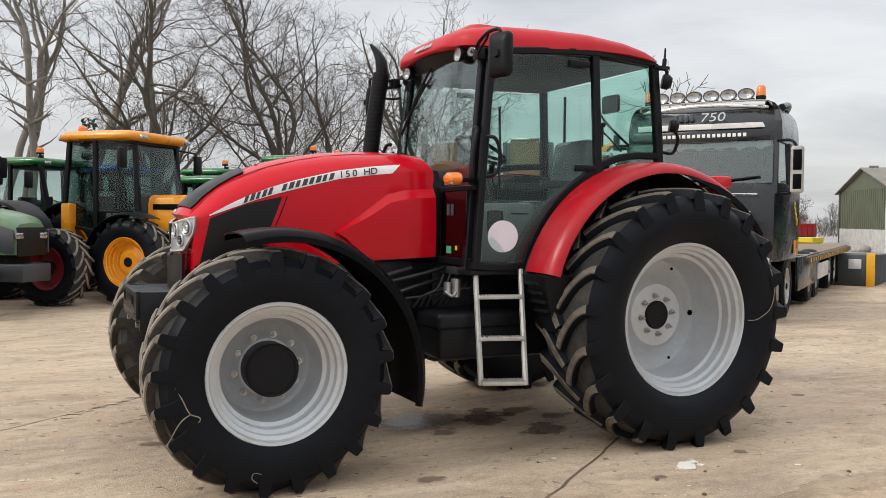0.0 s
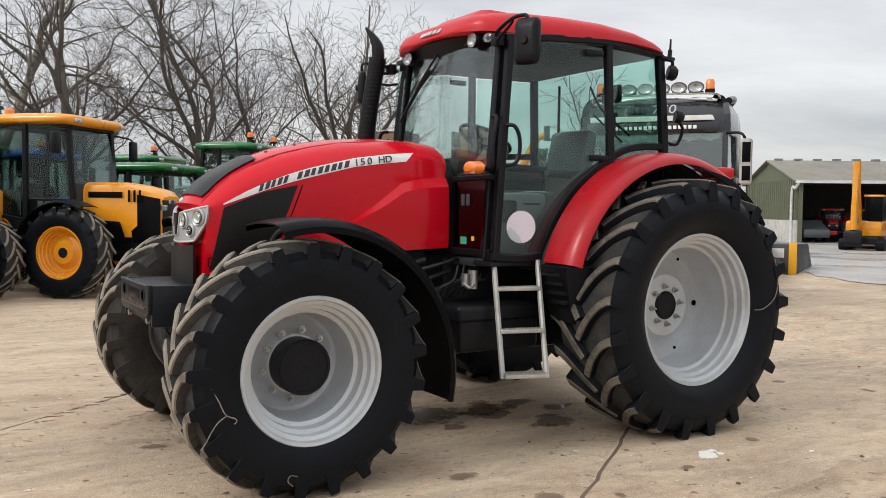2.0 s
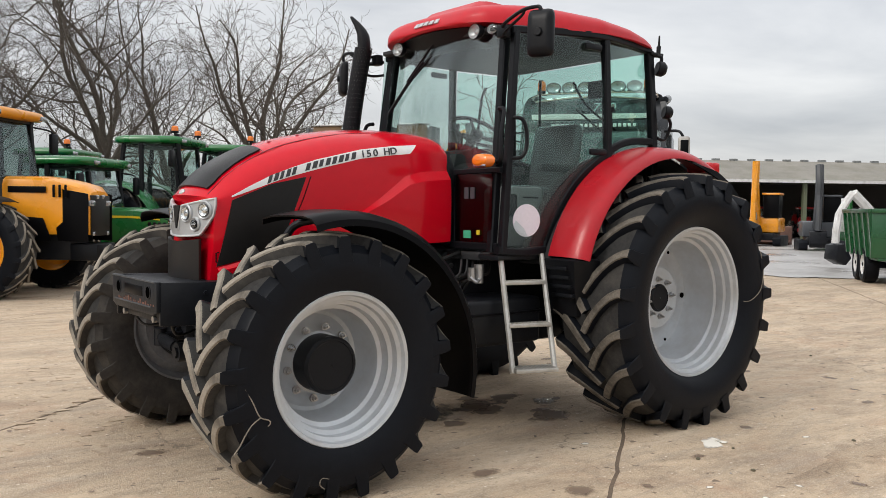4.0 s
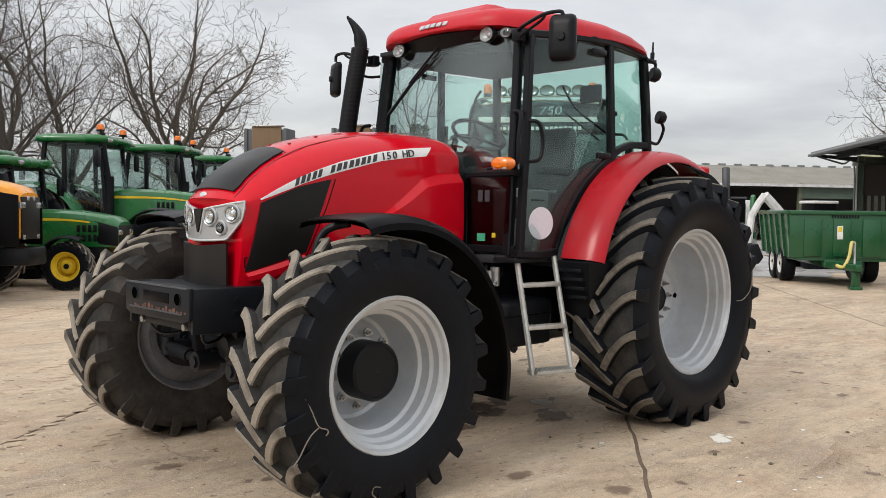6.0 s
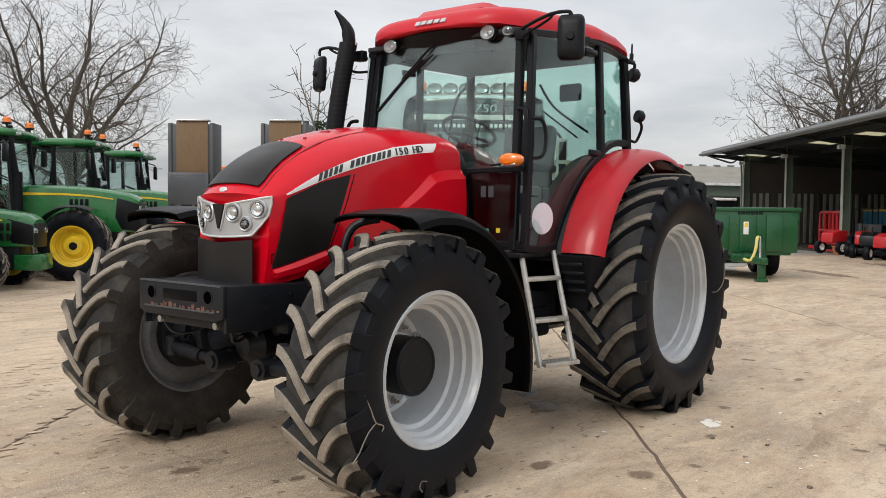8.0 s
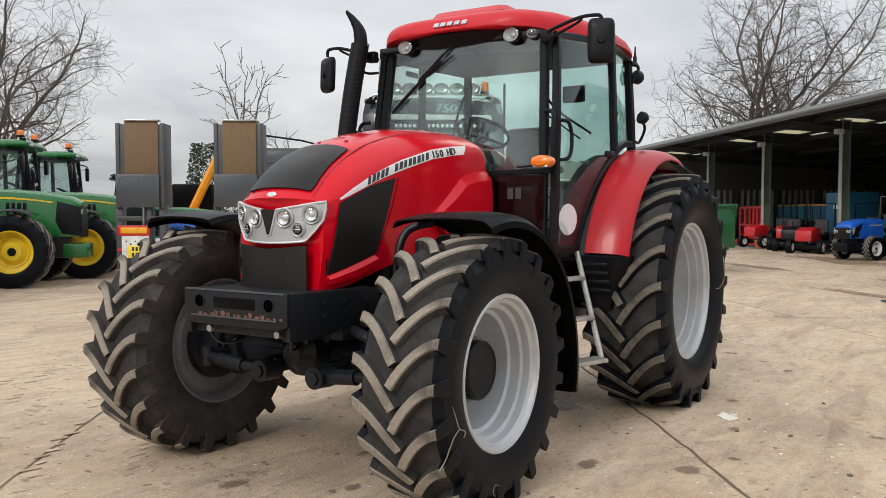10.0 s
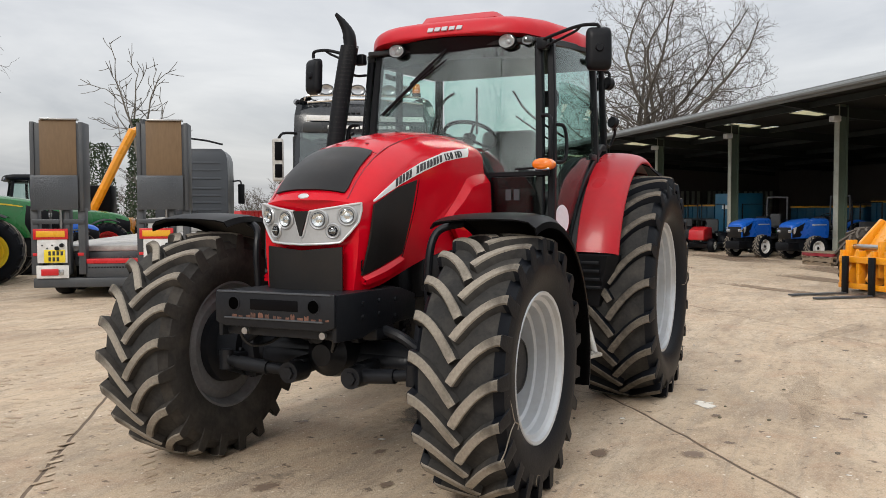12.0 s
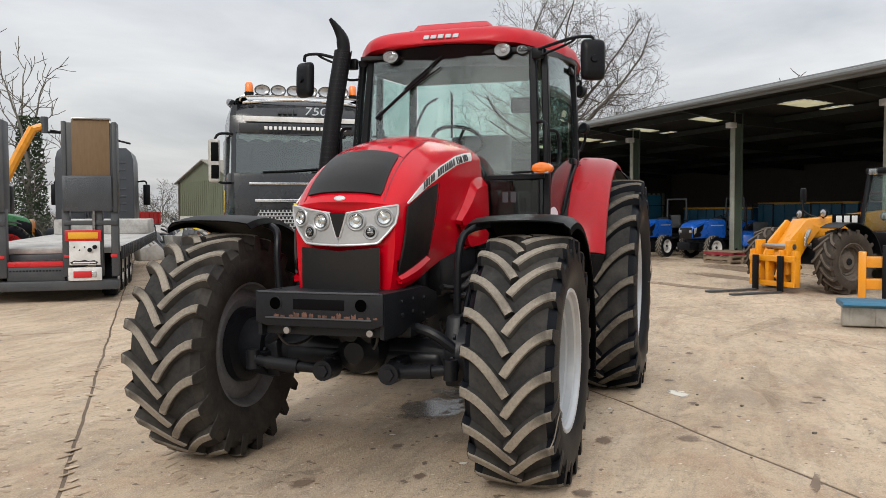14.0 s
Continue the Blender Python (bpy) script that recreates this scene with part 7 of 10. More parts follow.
farm_tractor("light green farm tractor, parked in the row", (12.4, 17.8), H + 10, 1.0, "jdgreen", "redpaint", "black", fr=0.62, rr=0.85, hood_z1=1.6, hood_nose=1.4, roof_z=2.6)
for x, y, lab in ((-2.2, 14.6, "dark green"), (2.2, 16.4, "green"), (-6.6, 12.6, "green")):
    farm_tractor(lab + " farm tractor with a dark cab, parked behind the row", (x, y), H, 1.0, "jdgreen", "jdyellow", "jdgreen", fr=0.66, rr=0.9, hood_z1=1.7, hood_nose=1.5, roof_z=2.8, beacons=1, stripe="jdyellow")

# ---- dark lorry with a flat trailer ----
TK = pose(5.60, 4.54, ground_z(5.6, 4.5), 0, 0, math.degrees(math.atan2(-0.565, -0.825)))
truck = thing("lorry", "dark grey lorry with roof lights and a flat trailer", "lorry", TK)
# local: nose at x = 0, forward +x, width along y
bm = B()
rings = []
for z, x0, w in ((0.95, 0.02, 1.20), (1.2, 0.06, 1.23), (1.6, 0.06, 1.235), (2.08, 0.04, 1.235), (2.14, 0.02, 1.23)):
    rings.append([(-2.2, -w, z), (-0.22, -w, z), (-0.06 + x0, -w * 0.93, z), (x0, -w * 0.7, z), (x0 + 0.03, 0, z), (x0, w * 0.7, z), (-0.06 + x0, w * 0.93, z), (-0.22, w, z), (-2.2, w, z)])
loft(bm, rings)
cabin = part("cab_body", bm, "truckblack", truck)
bm = B()
rings = []
for z, x0, w in ((2.78, -0.14, 1.20), (2.9, -0.15, 1.20), (3.1, -0.20, 1.19), (3.28, -0.32, 1.15), (3.38, -0.48, 1.08), (3.42, -0.62, 0.95)):
    rings.append([(-2.2, -w, z), (-0.32, -w, z), (-0.10 + x0, -w * 0.92, z), (x0, -w * 0.68, z), (x0 + 0.03, 0, z), (x0, w * 0.68, z), (-0.10 + x0, w * 0.92, z), (-0.32, w, z), (-2.2, w, z)])
loft(bm, rings)
crown = part("cab_roof", bm, "truckblack", truck)
for sg in (-1, 1):
    bar("cab_pillar", [(-0.06, sg * 1.15, 1.98), (-0.22, sg * 1.13, 2.80)], 0.10, 0.09, "truckblack", truck)
    bar("cab_pillar", [(-1.05, sg * 1.21, 1.98), (-1.05, sg * 1.19, 2.80)], 0.12, 0.06, "truckblack", truck)
    block("cab_side", (-2.2, -1.05, sg * 1.20 - 0.03, sg * 1.20 + 0.03, 1.98, 2.80), "truckblack", truck, 0.01)
    pane("side_window", ((-0.12, sg * 1.19, 2.0), (-1.0, sg * 1.21, 2.0), (-1.0, sg * 1.18, 2.78), (-0.26, sg * 1.16, 2.78)), truck, "truckglass")
    # mirror on two arms
    bm = B()
    box(bm, -0.06, 0.08, sg * 1.46 - 0.09, sg * 1.46 + 0.09, 1.98, 2.68, 0.04, 3)
    mm = part("mirror", bm, "deckgrey", truck, "tall pale door mirror")
    for z0, z1 in ((2.04, 2.26), (2.32, 2.62)):
        block("mirror_face", (-0.068, -0.058, sg * 1.46 - 0.07, sg * 1.46 + 0.07, z0, z1), "mirror", mm, 0.004)
        block("mirror_back", (0.078, 0.088, sg * 1.46 - 0.05, sg * 1.46 + 0.07, z0, z1), "blackgloss", mm, 0.004)
    tubes("mirror_arm", [[(-0.15, sg * 1.16, 2.78), (0.02, sg * 1.38, 2.76), (0.03, sg * 1.46, 2.64)], [(-0.1, sg * 1.20, 1.98), (0.02, sg * 1.36, 1.98), (0.03, sg * 1.44, 2.06)]], 0.022, "black", mm)
    block("headlamp", (-0.10, 0.075, sg * 0.92 - 0.20, sg * 0.92 + 0.20, 0.78, 1.02), "lens", cabin, 0.04)
    block("side_skirt", (-5.6, -2.35, sg * 1.20 - 0.03, sg * 1.20 + 0.03, 0.35, 0.95), "truckblack", truck, 0.02)
    block("amber_flash", (-2.0, -1.5, sg * 1.243 - 0.004, sg * 1.243 + 0.004, 1.02, 1.25), "jcb", cabin, 0.003)
    for k in range(4):
        block("side_bar", (-1.9 + 0.1 * k, -1.82 + 0.1 * k, sg * 1.242 - 0.004, sg * 1.242 + 0.004, 1.5 + 0.09 * k, 1.62 + 0.09 * k), "plateyellow", cabin, 0.002)
pane("windscreen", ((0.02, -1.12, 2.14), (0.02, 1.12, 2.14), (-0.13, 1.10, 2.79), (-0.13, -1.10, 2.79)), truck, "truckglass")
block("cab_back", (-2.22, -2.15, -1.18, 1.18, 1.98, 2.80), "truckblack", truck, 0.01)
block("dashboard", (-0.55, -0.05, -1.1, 1.1, 2.0, 2.17), "cabin", truck, 0.04)
for sg in (-1, 1):
    block("seat_back", (-1.2, -1.05, sg * 0.55 - 0.25, sg * 0.55 + 0.25, 1.9, 2.6), "seat", truck, 0.06)
# scalloped curtain at the head of the screen
bm = B()
low, high = [], []
for i in range(85):
    y = -1.06 + 2.12 * i / 84
    low.append((-0.16 - 0.02 * math.sin(i * 1.3), y, 2.655 + 0.05 * abs(math.cos(math.pi * i / 12))))
    high.append((-0.18, y, 2.775))
sheet(bm, [low, high], 0.01)
part("curtain", bm, "curtain", truck, "pale scalloped curtain")
tubes("wiper", [[(0.055, -0.7, 2.16), (0.05, -0.2, 2.18), (0.04, 0.25, 2.22)], [(0.055, 0.1, 2.16), (0.05, 0.5, 2.19), (0.04, 0.95, 2.24)]], 0.013, "black", truck)
# front bands and grille
bm = B()
prism(bm, [(-0.98, 2.99), (0.98, 2.99), (0.94, 3.07), (-0.99, 3.08)], 0, -0.145, -0.118, 0.004)
part("pale_band", bm, "whitepaint", crown)
block("sign_band", (-0.15, -0.105, -1.05, 1.05, 2.80, 2.965), "truckblack", crown, 0.01)
for i in range(18):
    block("letter_bar", (-0.112, -0.099, 0.66 - 0.077 * i, 0.66 - 0.077 * i + 0.05, 2.86, 2.915), "white", crown, 0.003)
for i in range(4):
    block("letter_bar", (-0.20, -0.155, -0.42 + 0.085 * i, -0.42 + 0.085 * i + 0.06, 3.13, 3.22), "truckgrey", crown, 0.003, "", pose(0, 0, 0))
lettering("power_number", "750", 0.19, pose(-0.128, 0.0, 3.115) @ Matrix.Rotation(radians(90), 4, "Z") @ Matrix.Rotation(radians(90), 4, "X"), "chrome", crown, 0.006, 0.15, 1.35)
block("brow_trim", (0.06, 0.085, -0.92, 0.92, 1.95, 1.985), "chrome", cabin, 0.005)
block("badge_bar", (0.08, 0.11, -0.83, 0.83, 1.665, 1.715), "chrome", cabin, 0.006)
for i in range(6):
    block("letter_bar", (0.085, 0.098, 0.24 - 0.09 * i, 0.24 - 0.09 * i + 0.06, 1.575, 1.645), "plateyellow", cabin, 0.002)
gr = block("grille", (0.05, 0.10, -0.83, 0.83, 0.72, 1.55), "blackmesh", cabin, 0.01)
bm = B()
for r in range(14):
    for c in range(26):
        y = -0.78 + 1.56 * (c + 0.5 * (r % 2)) / 26
        z = 0.76 + 0.77 * r / 13.5
        box(bm, 0.098, 0.108, y - 0.006, y + 0.014, z - 0.006, z + 0.034)
        box(bm, 0.098, 0.106, y - 0.026, y + 0.034, z - 0.014, z + 0.002)
part("grille_mesh", bm, "rim", gr, "bright silver honeycomb mesh")
block("bumper", (-0.35, 0.12, -1.2, 1.2, 0.30, 0.72), "truckblack", cabin, 0.06)
# roof lamp bar with beacons
tubes("roof_bar", [[(-0.42, -1.02, 3.36), (-0.36, -0.9, 3.44), (-0.32, 0, 3.45), (-0.36, 0.9, 3.44), (-0.42, 1.02, 3.36)], [(-0.40, -0.98, 3.33), (-0.31, 0, 3.385), (-0.40, 0.98, 3.33)]], 0.028, "chrome", truck, "chrome roof lamp bar")
for i in range(6):
    y = -0.66 + 1.32 * i / 5
    bm = B()
    lathe(bm, [(0.098, -0.020), (0.112, -0.022), (0.116, 0.0), (0.105, 0.02), (0.06, 0.06), (0.001, 0.065)], 24)
    mm = pose(-0.30, y, 3.53, 0, 0, 90) @ Matrix.Diagonal((1.12, 1, 0.80, 1))
    bmesh.ops.transform(bm, matrix=mm, verts=bm.verts)
    sl = part("roof_lamp", bm, "loader", truck, "oval clear spot lamp with a grey rim")
    bm = B()
    lathe(bm, [(0.099, -0.019), (0.085, -0.006), (0.05, 0.004), (0.001, 0.008)], 24)
    bmesh.ops.transform(bm, matrix=mm, verts=bm.verts)
    part("lens", bm, "lens", sl)
for y in (-0.87, 0.87):
    beacon((-0.36, y, 3.44), truck, 0.22, 0.07)
for sg in (-1, 1):
    bm = B()
    tube(bm, [(-1.9, sg * 1.0, 3.38), (-1.2, sg * 1.15, 3.42), (-0.75, sg * 1.12, 3.35)], 0.06, 10)
    part("air_deflector", bm, "truckblack", truck)
# running gear and flat trailer
block("chassis_rail", (-6.4, -2.0, -0.45, 0.45, 0.55, 0.80), "chassis", truck, 0.03)
flip = Matrix.Diagonal((-1, 1, 1, 1))
for x in (-1.35, -4.4, -5.6):
    for y in (-1.03, 1.03):
        wheel(truck, 0.50, 0.32, 0.28, 10, pose(x, y, 0.50) if y < 0 else pose(x, y, 0.50, 0, 0, 180) @ flip, "alu", "small", lug_mat="rubber", bolts=0, seg=30, lug_h=0.01, disc_at=0.4, sweep=0.1)
trailer = thing("flat_trailer", "long flat trailer with timber deck behind the dark lorry", "trailer", TK)
block("deck", (-13.2, -3.3, -1.25, 1.25, 0.82, 0.92), "wood", trailer, 0.015)
for k in range(30):
    block("deck_plank", (-13.1 + 0.32 * k, -12.81 + 0.32 * k, -1.22, 1.22, 0.92, 0.945), "wood", trailer, 0.004)
for sg in (-1, 1):
    block("side_rail", (-13.2, -3.3, sg * 1.26 - 0.02, sg * 1.26 + 0.02, 0.78, 0.90), "loader", trailer, 0.01)
    for k in range(24):
        block("side_hook", (-12.9 + 0.4 * k, -12.8 + 0.4 * k, sg * 1.285 - 0.008, sg * 1.285 + 0.008, 0.80, 0.88), "amberpaint", trailer, 0.003)
    block("pale_skirt", (-7.2, -5.2, sg * 1.24 - 0.02, sg * 1.24 + 0.02, 0.40, 0.72), "whitepaint", trailer, 0.015)
    for x in (-8.4, -9.6, -10.8):
        wheel(trailer, 0.40, 0.30, 0.23, 10, pose(x, sg * 1.03, 0.40) if sg < 0 else pose(x, sg * 1.03, 0.40, 0, 0, 180) @ flip, "alu", "small", lug_mat="rubber", bolts=0, seg=28, lug_h=0.01, disc_at=0.4, sweep=0.1)
block("spine", (-13.0, -3.5, -0.5, 0.5, 0.60, 0.82), "loader", trailer, 0.03)
block("load_bar", (-8.5, -5.0, 0.2, 0.35, 0.945, 1.05), "loader", trailer, 0.01)

# ---- step-frame low loader seen from its raised ramps ----
LLM = pose(4.05, 8.68, ground_z(4, 8.7), 0, 0, math.degrees(math.atan2(-0.55, -0.83)))
loader = thing("low_loader", "graphite low-loader trailer with two raised ramps faced in brown ply", "trailer", LLM)
# local: tail at x = 0 looking along +x, y to its left
for sg in (-1, 1):
    y0, y1 = (sg * 0.86 - 0.42, sg * 0.86 + 0.42)
    ramp = block("ramp", (-0.10, 0.0, y0, y1, 1.58, 2.98), "loader", loader, 0.01, "raised ramp with ply facing")
    for yy in (y0 + 0.03, y1 - 0.03):
        block("ramp_beam", (-0.42, 0.02, yy - 0.035, yy + 0.035, 1.50, 3.0), "loader", ramp, 0.01)
    block("ply_facing", (0.0, 0.018, y0 + 0.15, y1 - 0.10, 2.08, 3.03), "ply", ramp, 0.004, "brown ply panel")
    block("top_cap", (-0.10, 0.05, y0 + 0.17, y1 - 0.08, 3.03, 3.06), "steel", ramp, 0.006)
    cp = block("chequer_panel", (0.02, 0.05, y0 + 0.0, y1 - 0.08, 1.52, 2.10), "plate", ramp, 0.004, "chequer plate panel")
    bm = B()
    for r in range(13):
        for c in range(16):
            cy, cz = y0 + 0.04 + 0.66 * (c + 0.5) / 16, 1.545 + 0.53 * (r + 0.5) / 13
            box(bm, -0.002, 0.006, -0.017, 0.017, -0.005, 0.005, 0, 2, 0, Matrix.Translation((0.05, cy, cz)) @ Matrix.Rotation(radians(45 if (r + c) % 2 else -45), 4, "X"))
    part("chequer_pattern", bm, "plate", cp)
    for yy, nm in ((y0 + 0.03, "leg"), (y1 - 0.05, "leg"), (sg * 0.86 + 0.12, "leg")):
        block("ramp_leg", (-0.22, -0.02, yy - 0.06, yy + 0.06, 0.42, 1.55), "loader", loader, 0.012)
    tubes("ram", [[(0.02, sg * 0.86 + 0.05, 1.55), (0.02, sg * 0.86 + 0.05, 1.20)]], 0.022, "steel", loader, n=1)
    block("cross_bar", (-0.12, 0.0, y0, y1, 1.28, 1.36), "loader", loader, 0.01)
    yl = sg * 0.86 - 0.10
    yl0, yl1 = (yl - 0.30, yl + 0.26)
    bd = block("marker_board", (0.01, 0.035, yl0, yl1, 1.02, 1.20), "redpaint", loader, 0.005, "red and amber marker board")
    block("amber_field", (0.036, 0.044, yl0 + 0.05, yl1 - 0.05, 1.06, 1.165), "amberpaint", bd, 0.002)
    pb = block("socket_panel", (0.0, 0.025, yl0 + 0.06, yl1 - 0.02, 0.62, 1.02), "whitepaint", loader, 0.006, "white socket panel")
    for k in range(5):
        bm = B()
        cyl(bm, (0.02, yl0 + 0.14 + 0.08 * k, 0.92 - 0.05 * (k % 2)), (0.07 if k > 2 else 0.03, yl0 + 0.14 + 0.08 * k, 0.92 - 0.05 * (k % 2)), 0.035 if k > 2 else 0.014, seg=12)
        part("socket", bm, "black", pb)
    lp = block("tail_lamp_panel", (0.0, 0.03, yl0 + 0.04, yl1, 0.36, 0.58), "whitepaint", loader, 0.006)
    block("tail_lamp", (0.03, 0.05, yl0 + 0.12, yl1 - 0.16, 0.41, 0.52), "redpaint", lp, 0.008, "red tail lamp")
    block("reverse_lamp", (0.03, 0.048, yl1 - 0.15, yl1 - 0.08, 0.42, 0.51), "lens", lp, 0.006)
    for yy in (-0.42, 0.30):
        block("red_flash", (-0.015, -0.005, sg * 0.86 + yy, sg * 0.86 + yy + 0.1, 0.74, 0.79), "redpaint", loader, 0.002)
np_ = block("number_plate", (0.026, 0.034, -1.09, -0.75, 0.628, 0.845), "plateyellow", loader, 0.003, "yellow plate with plain bars")
for r in range(2):
    for c in range(4 - r):
        block("plate_bar", (0.034, 0.038, -1.02 + 0.065 * c, -0.98 + 0.065 * c, 0.65 + 0.10 * (1 - r), 0.72 + 0.10 * (1 - r)), "greytext", np_, 0.001)
bm = B()
prism(bm, [(0.56, 0.635), (0.94, 0.635), (0.97, 0.665), (0.90, 0.70), (0.82, 0.685), (0.75, 0.71), (0.68, 0.685), (0.60, 0.70), (0.53, 0.665)], 0, 0.026, 0.031, 0.001)
part("maker_mark", bm, "greytext", loader, "dark maker's mark as a plain shape")
bm = B()
box(bm, 0.031, 0.033, 0.575, 0.925, 0.650, 0.672, 0.0)
part("mark_bar", bm, "white", loader)
block("tail_beam", (-0.30, 0.0, -1.28, 1.28, 0.20, 0.36), "loader", loader, 0.02)
block("tail_sheet", (-0.28, -0.05, -0.44, 0.44, 0.36, 0.60), "loader", loader, 0.01)
for k in range(16):
    block("drain_hole", (-0.052, -0.046, -0.40 + 0.05 * k, -0.37 + 0.05 * k, 0.52, 0.545), "black", loader, 0.0)
block("red_band", (-0.30, -0.04, -0.44, 0.44, 0.60, 0.68), "redpaint", loader, 0.006)
block("pale_deck", (-1.5, -0.3, -0.46, 0.46, 0.66, 0.72), "deckgrey", loader, 0.02)
block("deck", (-12.6, -0.3, -1.25, 1.25, 0.80, 0.90), "deckgrey", loader, 0.02)
block("deck_frame", (-12.6, -0.3, -0.7, 0.7, 0.55, 0.80), "loader", loader, 0.03)
block("neck_box", (-12.4, -9.6, -1.2, 1.2, 0.90, 1.30), "deckgrey", loader, 0.03)
for sg in (-1, 1):
    for x in (-1.1, -2.0, -2.9, -3.8):
        wheel(loader, 0.40, 0.28, 0.22, 10, pose(x, sg * 1.05, 0.40) if sg < 0 else pose(x, sg * 1.05, 0.40, 0, 0, 180) @ flip, "alu", "small", lug_mat="rubber", bolts=0, seg=28, lug_h=0.01, disc_at=0.4, sweep=0.1)
    for k in range(27):
        block("side_post", (-12.4 + 0.44 * k, -12.33 + 0.44 * k, sg * 1.27 - 0.02, sg * 1.27 + 0.02, 0.66, 0.90), "loader", loader, 0.006)
tow = thing("tractor_unit", "slate-grey lorry cab seen from behind, coupled to the low loader", "lorry", LLM @ pose(-15.8, -0.85, 0))
bm = B()
rings = []
for z, k in ((1.1, 0.96), (1.3, 1.0), (2.6, 1.0), (3.3, 0.985), (3.55, 0.93), (3.68, 0.82)):
    rings.append([(-2.2, -1.25 * k, z), (-0.05, -1.25 * k, z), (0, -1.15 * k, z), (0, 1.15 * k, z), (-0.05, 1.25 * k, z), (-2.2, 1.25 * k, z)])
loft(bm, rings)
tb = part("cab_body", bm, "truckgrey", tow)
for z in (1.5, 1.75, 2.0, 2.25, 2.6, 2.9, 3.15):
    block("rear_rib", (0.0, 0.02, -1.0, 1.0, z, z + 0.07), "truckgrey", tb, 0.01)
for sg in (-1, 1):
    tubes("mirror_arm", [[(-1.9, sg * 1.25, 2.6), (-1.9, sg * 1.5, 2.62), (-1.9, sg * 1.55, 2.5)]], 0.03, "black", tow)
    block("mirror", (-1.98, -1.84, sg * 1.55 - 0.12, sg * 1.55 + 0.12, 1.75, 2.5), "black", tow, 0.04)
    for x in (-1.4, 2.0):
        wheel(tow, 0.50, 0.32, 0.28, 10, pose(x, sg * 1.05, 0.50) if sg < 0 else pose(x, sg * 1.05, 0.50, 0, 0, 180) @ flip, "alu", "small", lug_mat="rubber", bolts=0, seg=28, lug_h=0.01, disc_at=0.4, sweep=0.1)
block("chassis_rail", (-2.2, 3.0, -0.45, 0.45, 0.7, 1.1), "chassis", tow, 0.03)
for k in range(6):
    tubes("air_line", [[(0.02, -0.3 + 0.1 * k, 1.5), (0.2, -0.3 + 0.1 * k, 1.25), (0.4, -0.2 + 0.08 * k, 1.1)]], 0.02, "hose", tow)


# ---- open-fronted shed along the yard ----
def at_uv(u, v, z=None):
    p = U * u + V * v
    p.z = ground_z(p.x, p.y) if z is None else z
    return p


UV = Matrix(((U.x, V.x, 0, 0), (U.y, V.y, 0, 0), (0, 0, 1, 0), (0, 0, 0, 1)))
PV, PU = -15.74, [4.18 + 6.24 * k for k in range(7)]
SHED_G = -0.22
shed = tagged(new("open_shed"), "long open-fronted steel farm shed with green-grey posts", "shed", kind="structure")
shed.matrix_world = UV
for u in PU:
    bm = B()
    box(bm, u - 0.012, u + 0.012, PV - 0.15, PV + 0.15, SHED_G - 0.05, 4.75, 0.0)
    post = part("post", bm, "post", shed)
    for dv, fm in ((0.155, "postface"), (-0.155, "post")):
        bm = B()
        box(bm, u - 0.115, u + 0.115, PV + dv - 0.012, PV + dv + 0.012, SHED_G, 4.72, 0.003)
        part("post_flange", bm, fm, post)
    bm = B()
    box(bm, u - 0.17, u + 0.17, PV - 0.22, PV + 0.22, SHED_G - 0.05, SHED_G + 0.03, 0.004)
    part("base_plate", bm, "post", post)
    bm = B()
    prism(bm, [(PV + 2.2, 4.78), (PV + 2.2, 4.66), (PV, 4.36), (PV - 0.4, 4.30), (PV - 14, 3.55), (PV - 14, 3.80)], 0, u - 0.08, u + 0.08, 0.0)
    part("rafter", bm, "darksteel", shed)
    bm = B()
    box(bm, u - 0.20, u + 0.05, PV + 0.15, PV + 0.42, 4.18, 4.36, 0.02)
    part("flood_lamp", bm, "whitepaint", shed, "small flood lamp under the eave")
US0, US1 = PU[0] - 1.0, PU[-1] + 0.4
def roof_at(v):
    return 4.88 - (PV + 2.35 - v) * 0.06


# sheets run from eave to back; some strips carry translucent lights
NS = 34
bm = B()
lights = []
for k in range(NS):
    u0 = US0 + (US1 - US0) * k / NS
    u1 = US0 + (US1 - US0) * (k + 1) / NS - 0.01
    spans = [(PV + 2.35, PV - 14.5)]
    if k % 4 == 1:
        spans = [(PV + 2.35, PV + 0.15), (PV - 0.95, PV - 1.45), (PV - 2.45, PV - 14.5)]
        lights += [(u0, u1, PV + 0.15, PV - 0.95), (u0, u1, PV - 1.45, PV - 2.45)]
    for va, vb in spans:
        sheet(bm, [[(u0, va, roof_at(va)), (u0, vb, roof_at(vb))], [(u1, va, roof_at(va)), (u1, vb, roof_at(vb))]], 0.05)
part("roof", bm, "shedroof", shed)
for u0, u1, va, vb in lights:
    bm = B()
    sheet(bm, [[(u0, va, roof_at(va) - 0.02), (u0, vb, roof_at(vb) - 0.02)], [(u1, va, roof_at(va) - 0.02), (u1, vb, roof_at(vb) - 0.02)]], 0.01)
    part("roof_light", bm, "skylight", shed, "pale translucent roof light")
bm = B()
box(bm, US0, US1, PV + 2.30, PV + 2.44, 4.66, 4.93, 0.01)
part("eave_trim", bm, "eave", shed)
bm = B()
tube(bm, [(US0, PV + 2.52, 4.80), (US1, PV + 2.52, 4.76)], 0.075, 8, smooth_n=1)
part("gutter", bm, "eave", shed)
for v in (-1.5, -4.5, -7.5, -10.5, 1.2):
    bm = B()
    zz = roof_at(PV + v)
    box(bm, US0, US1, PV + v - 0.05, PV + v + 0.05, zz - 0.24, zz - 0.06, 0.0)
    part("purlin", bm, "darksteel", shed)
bm = B()
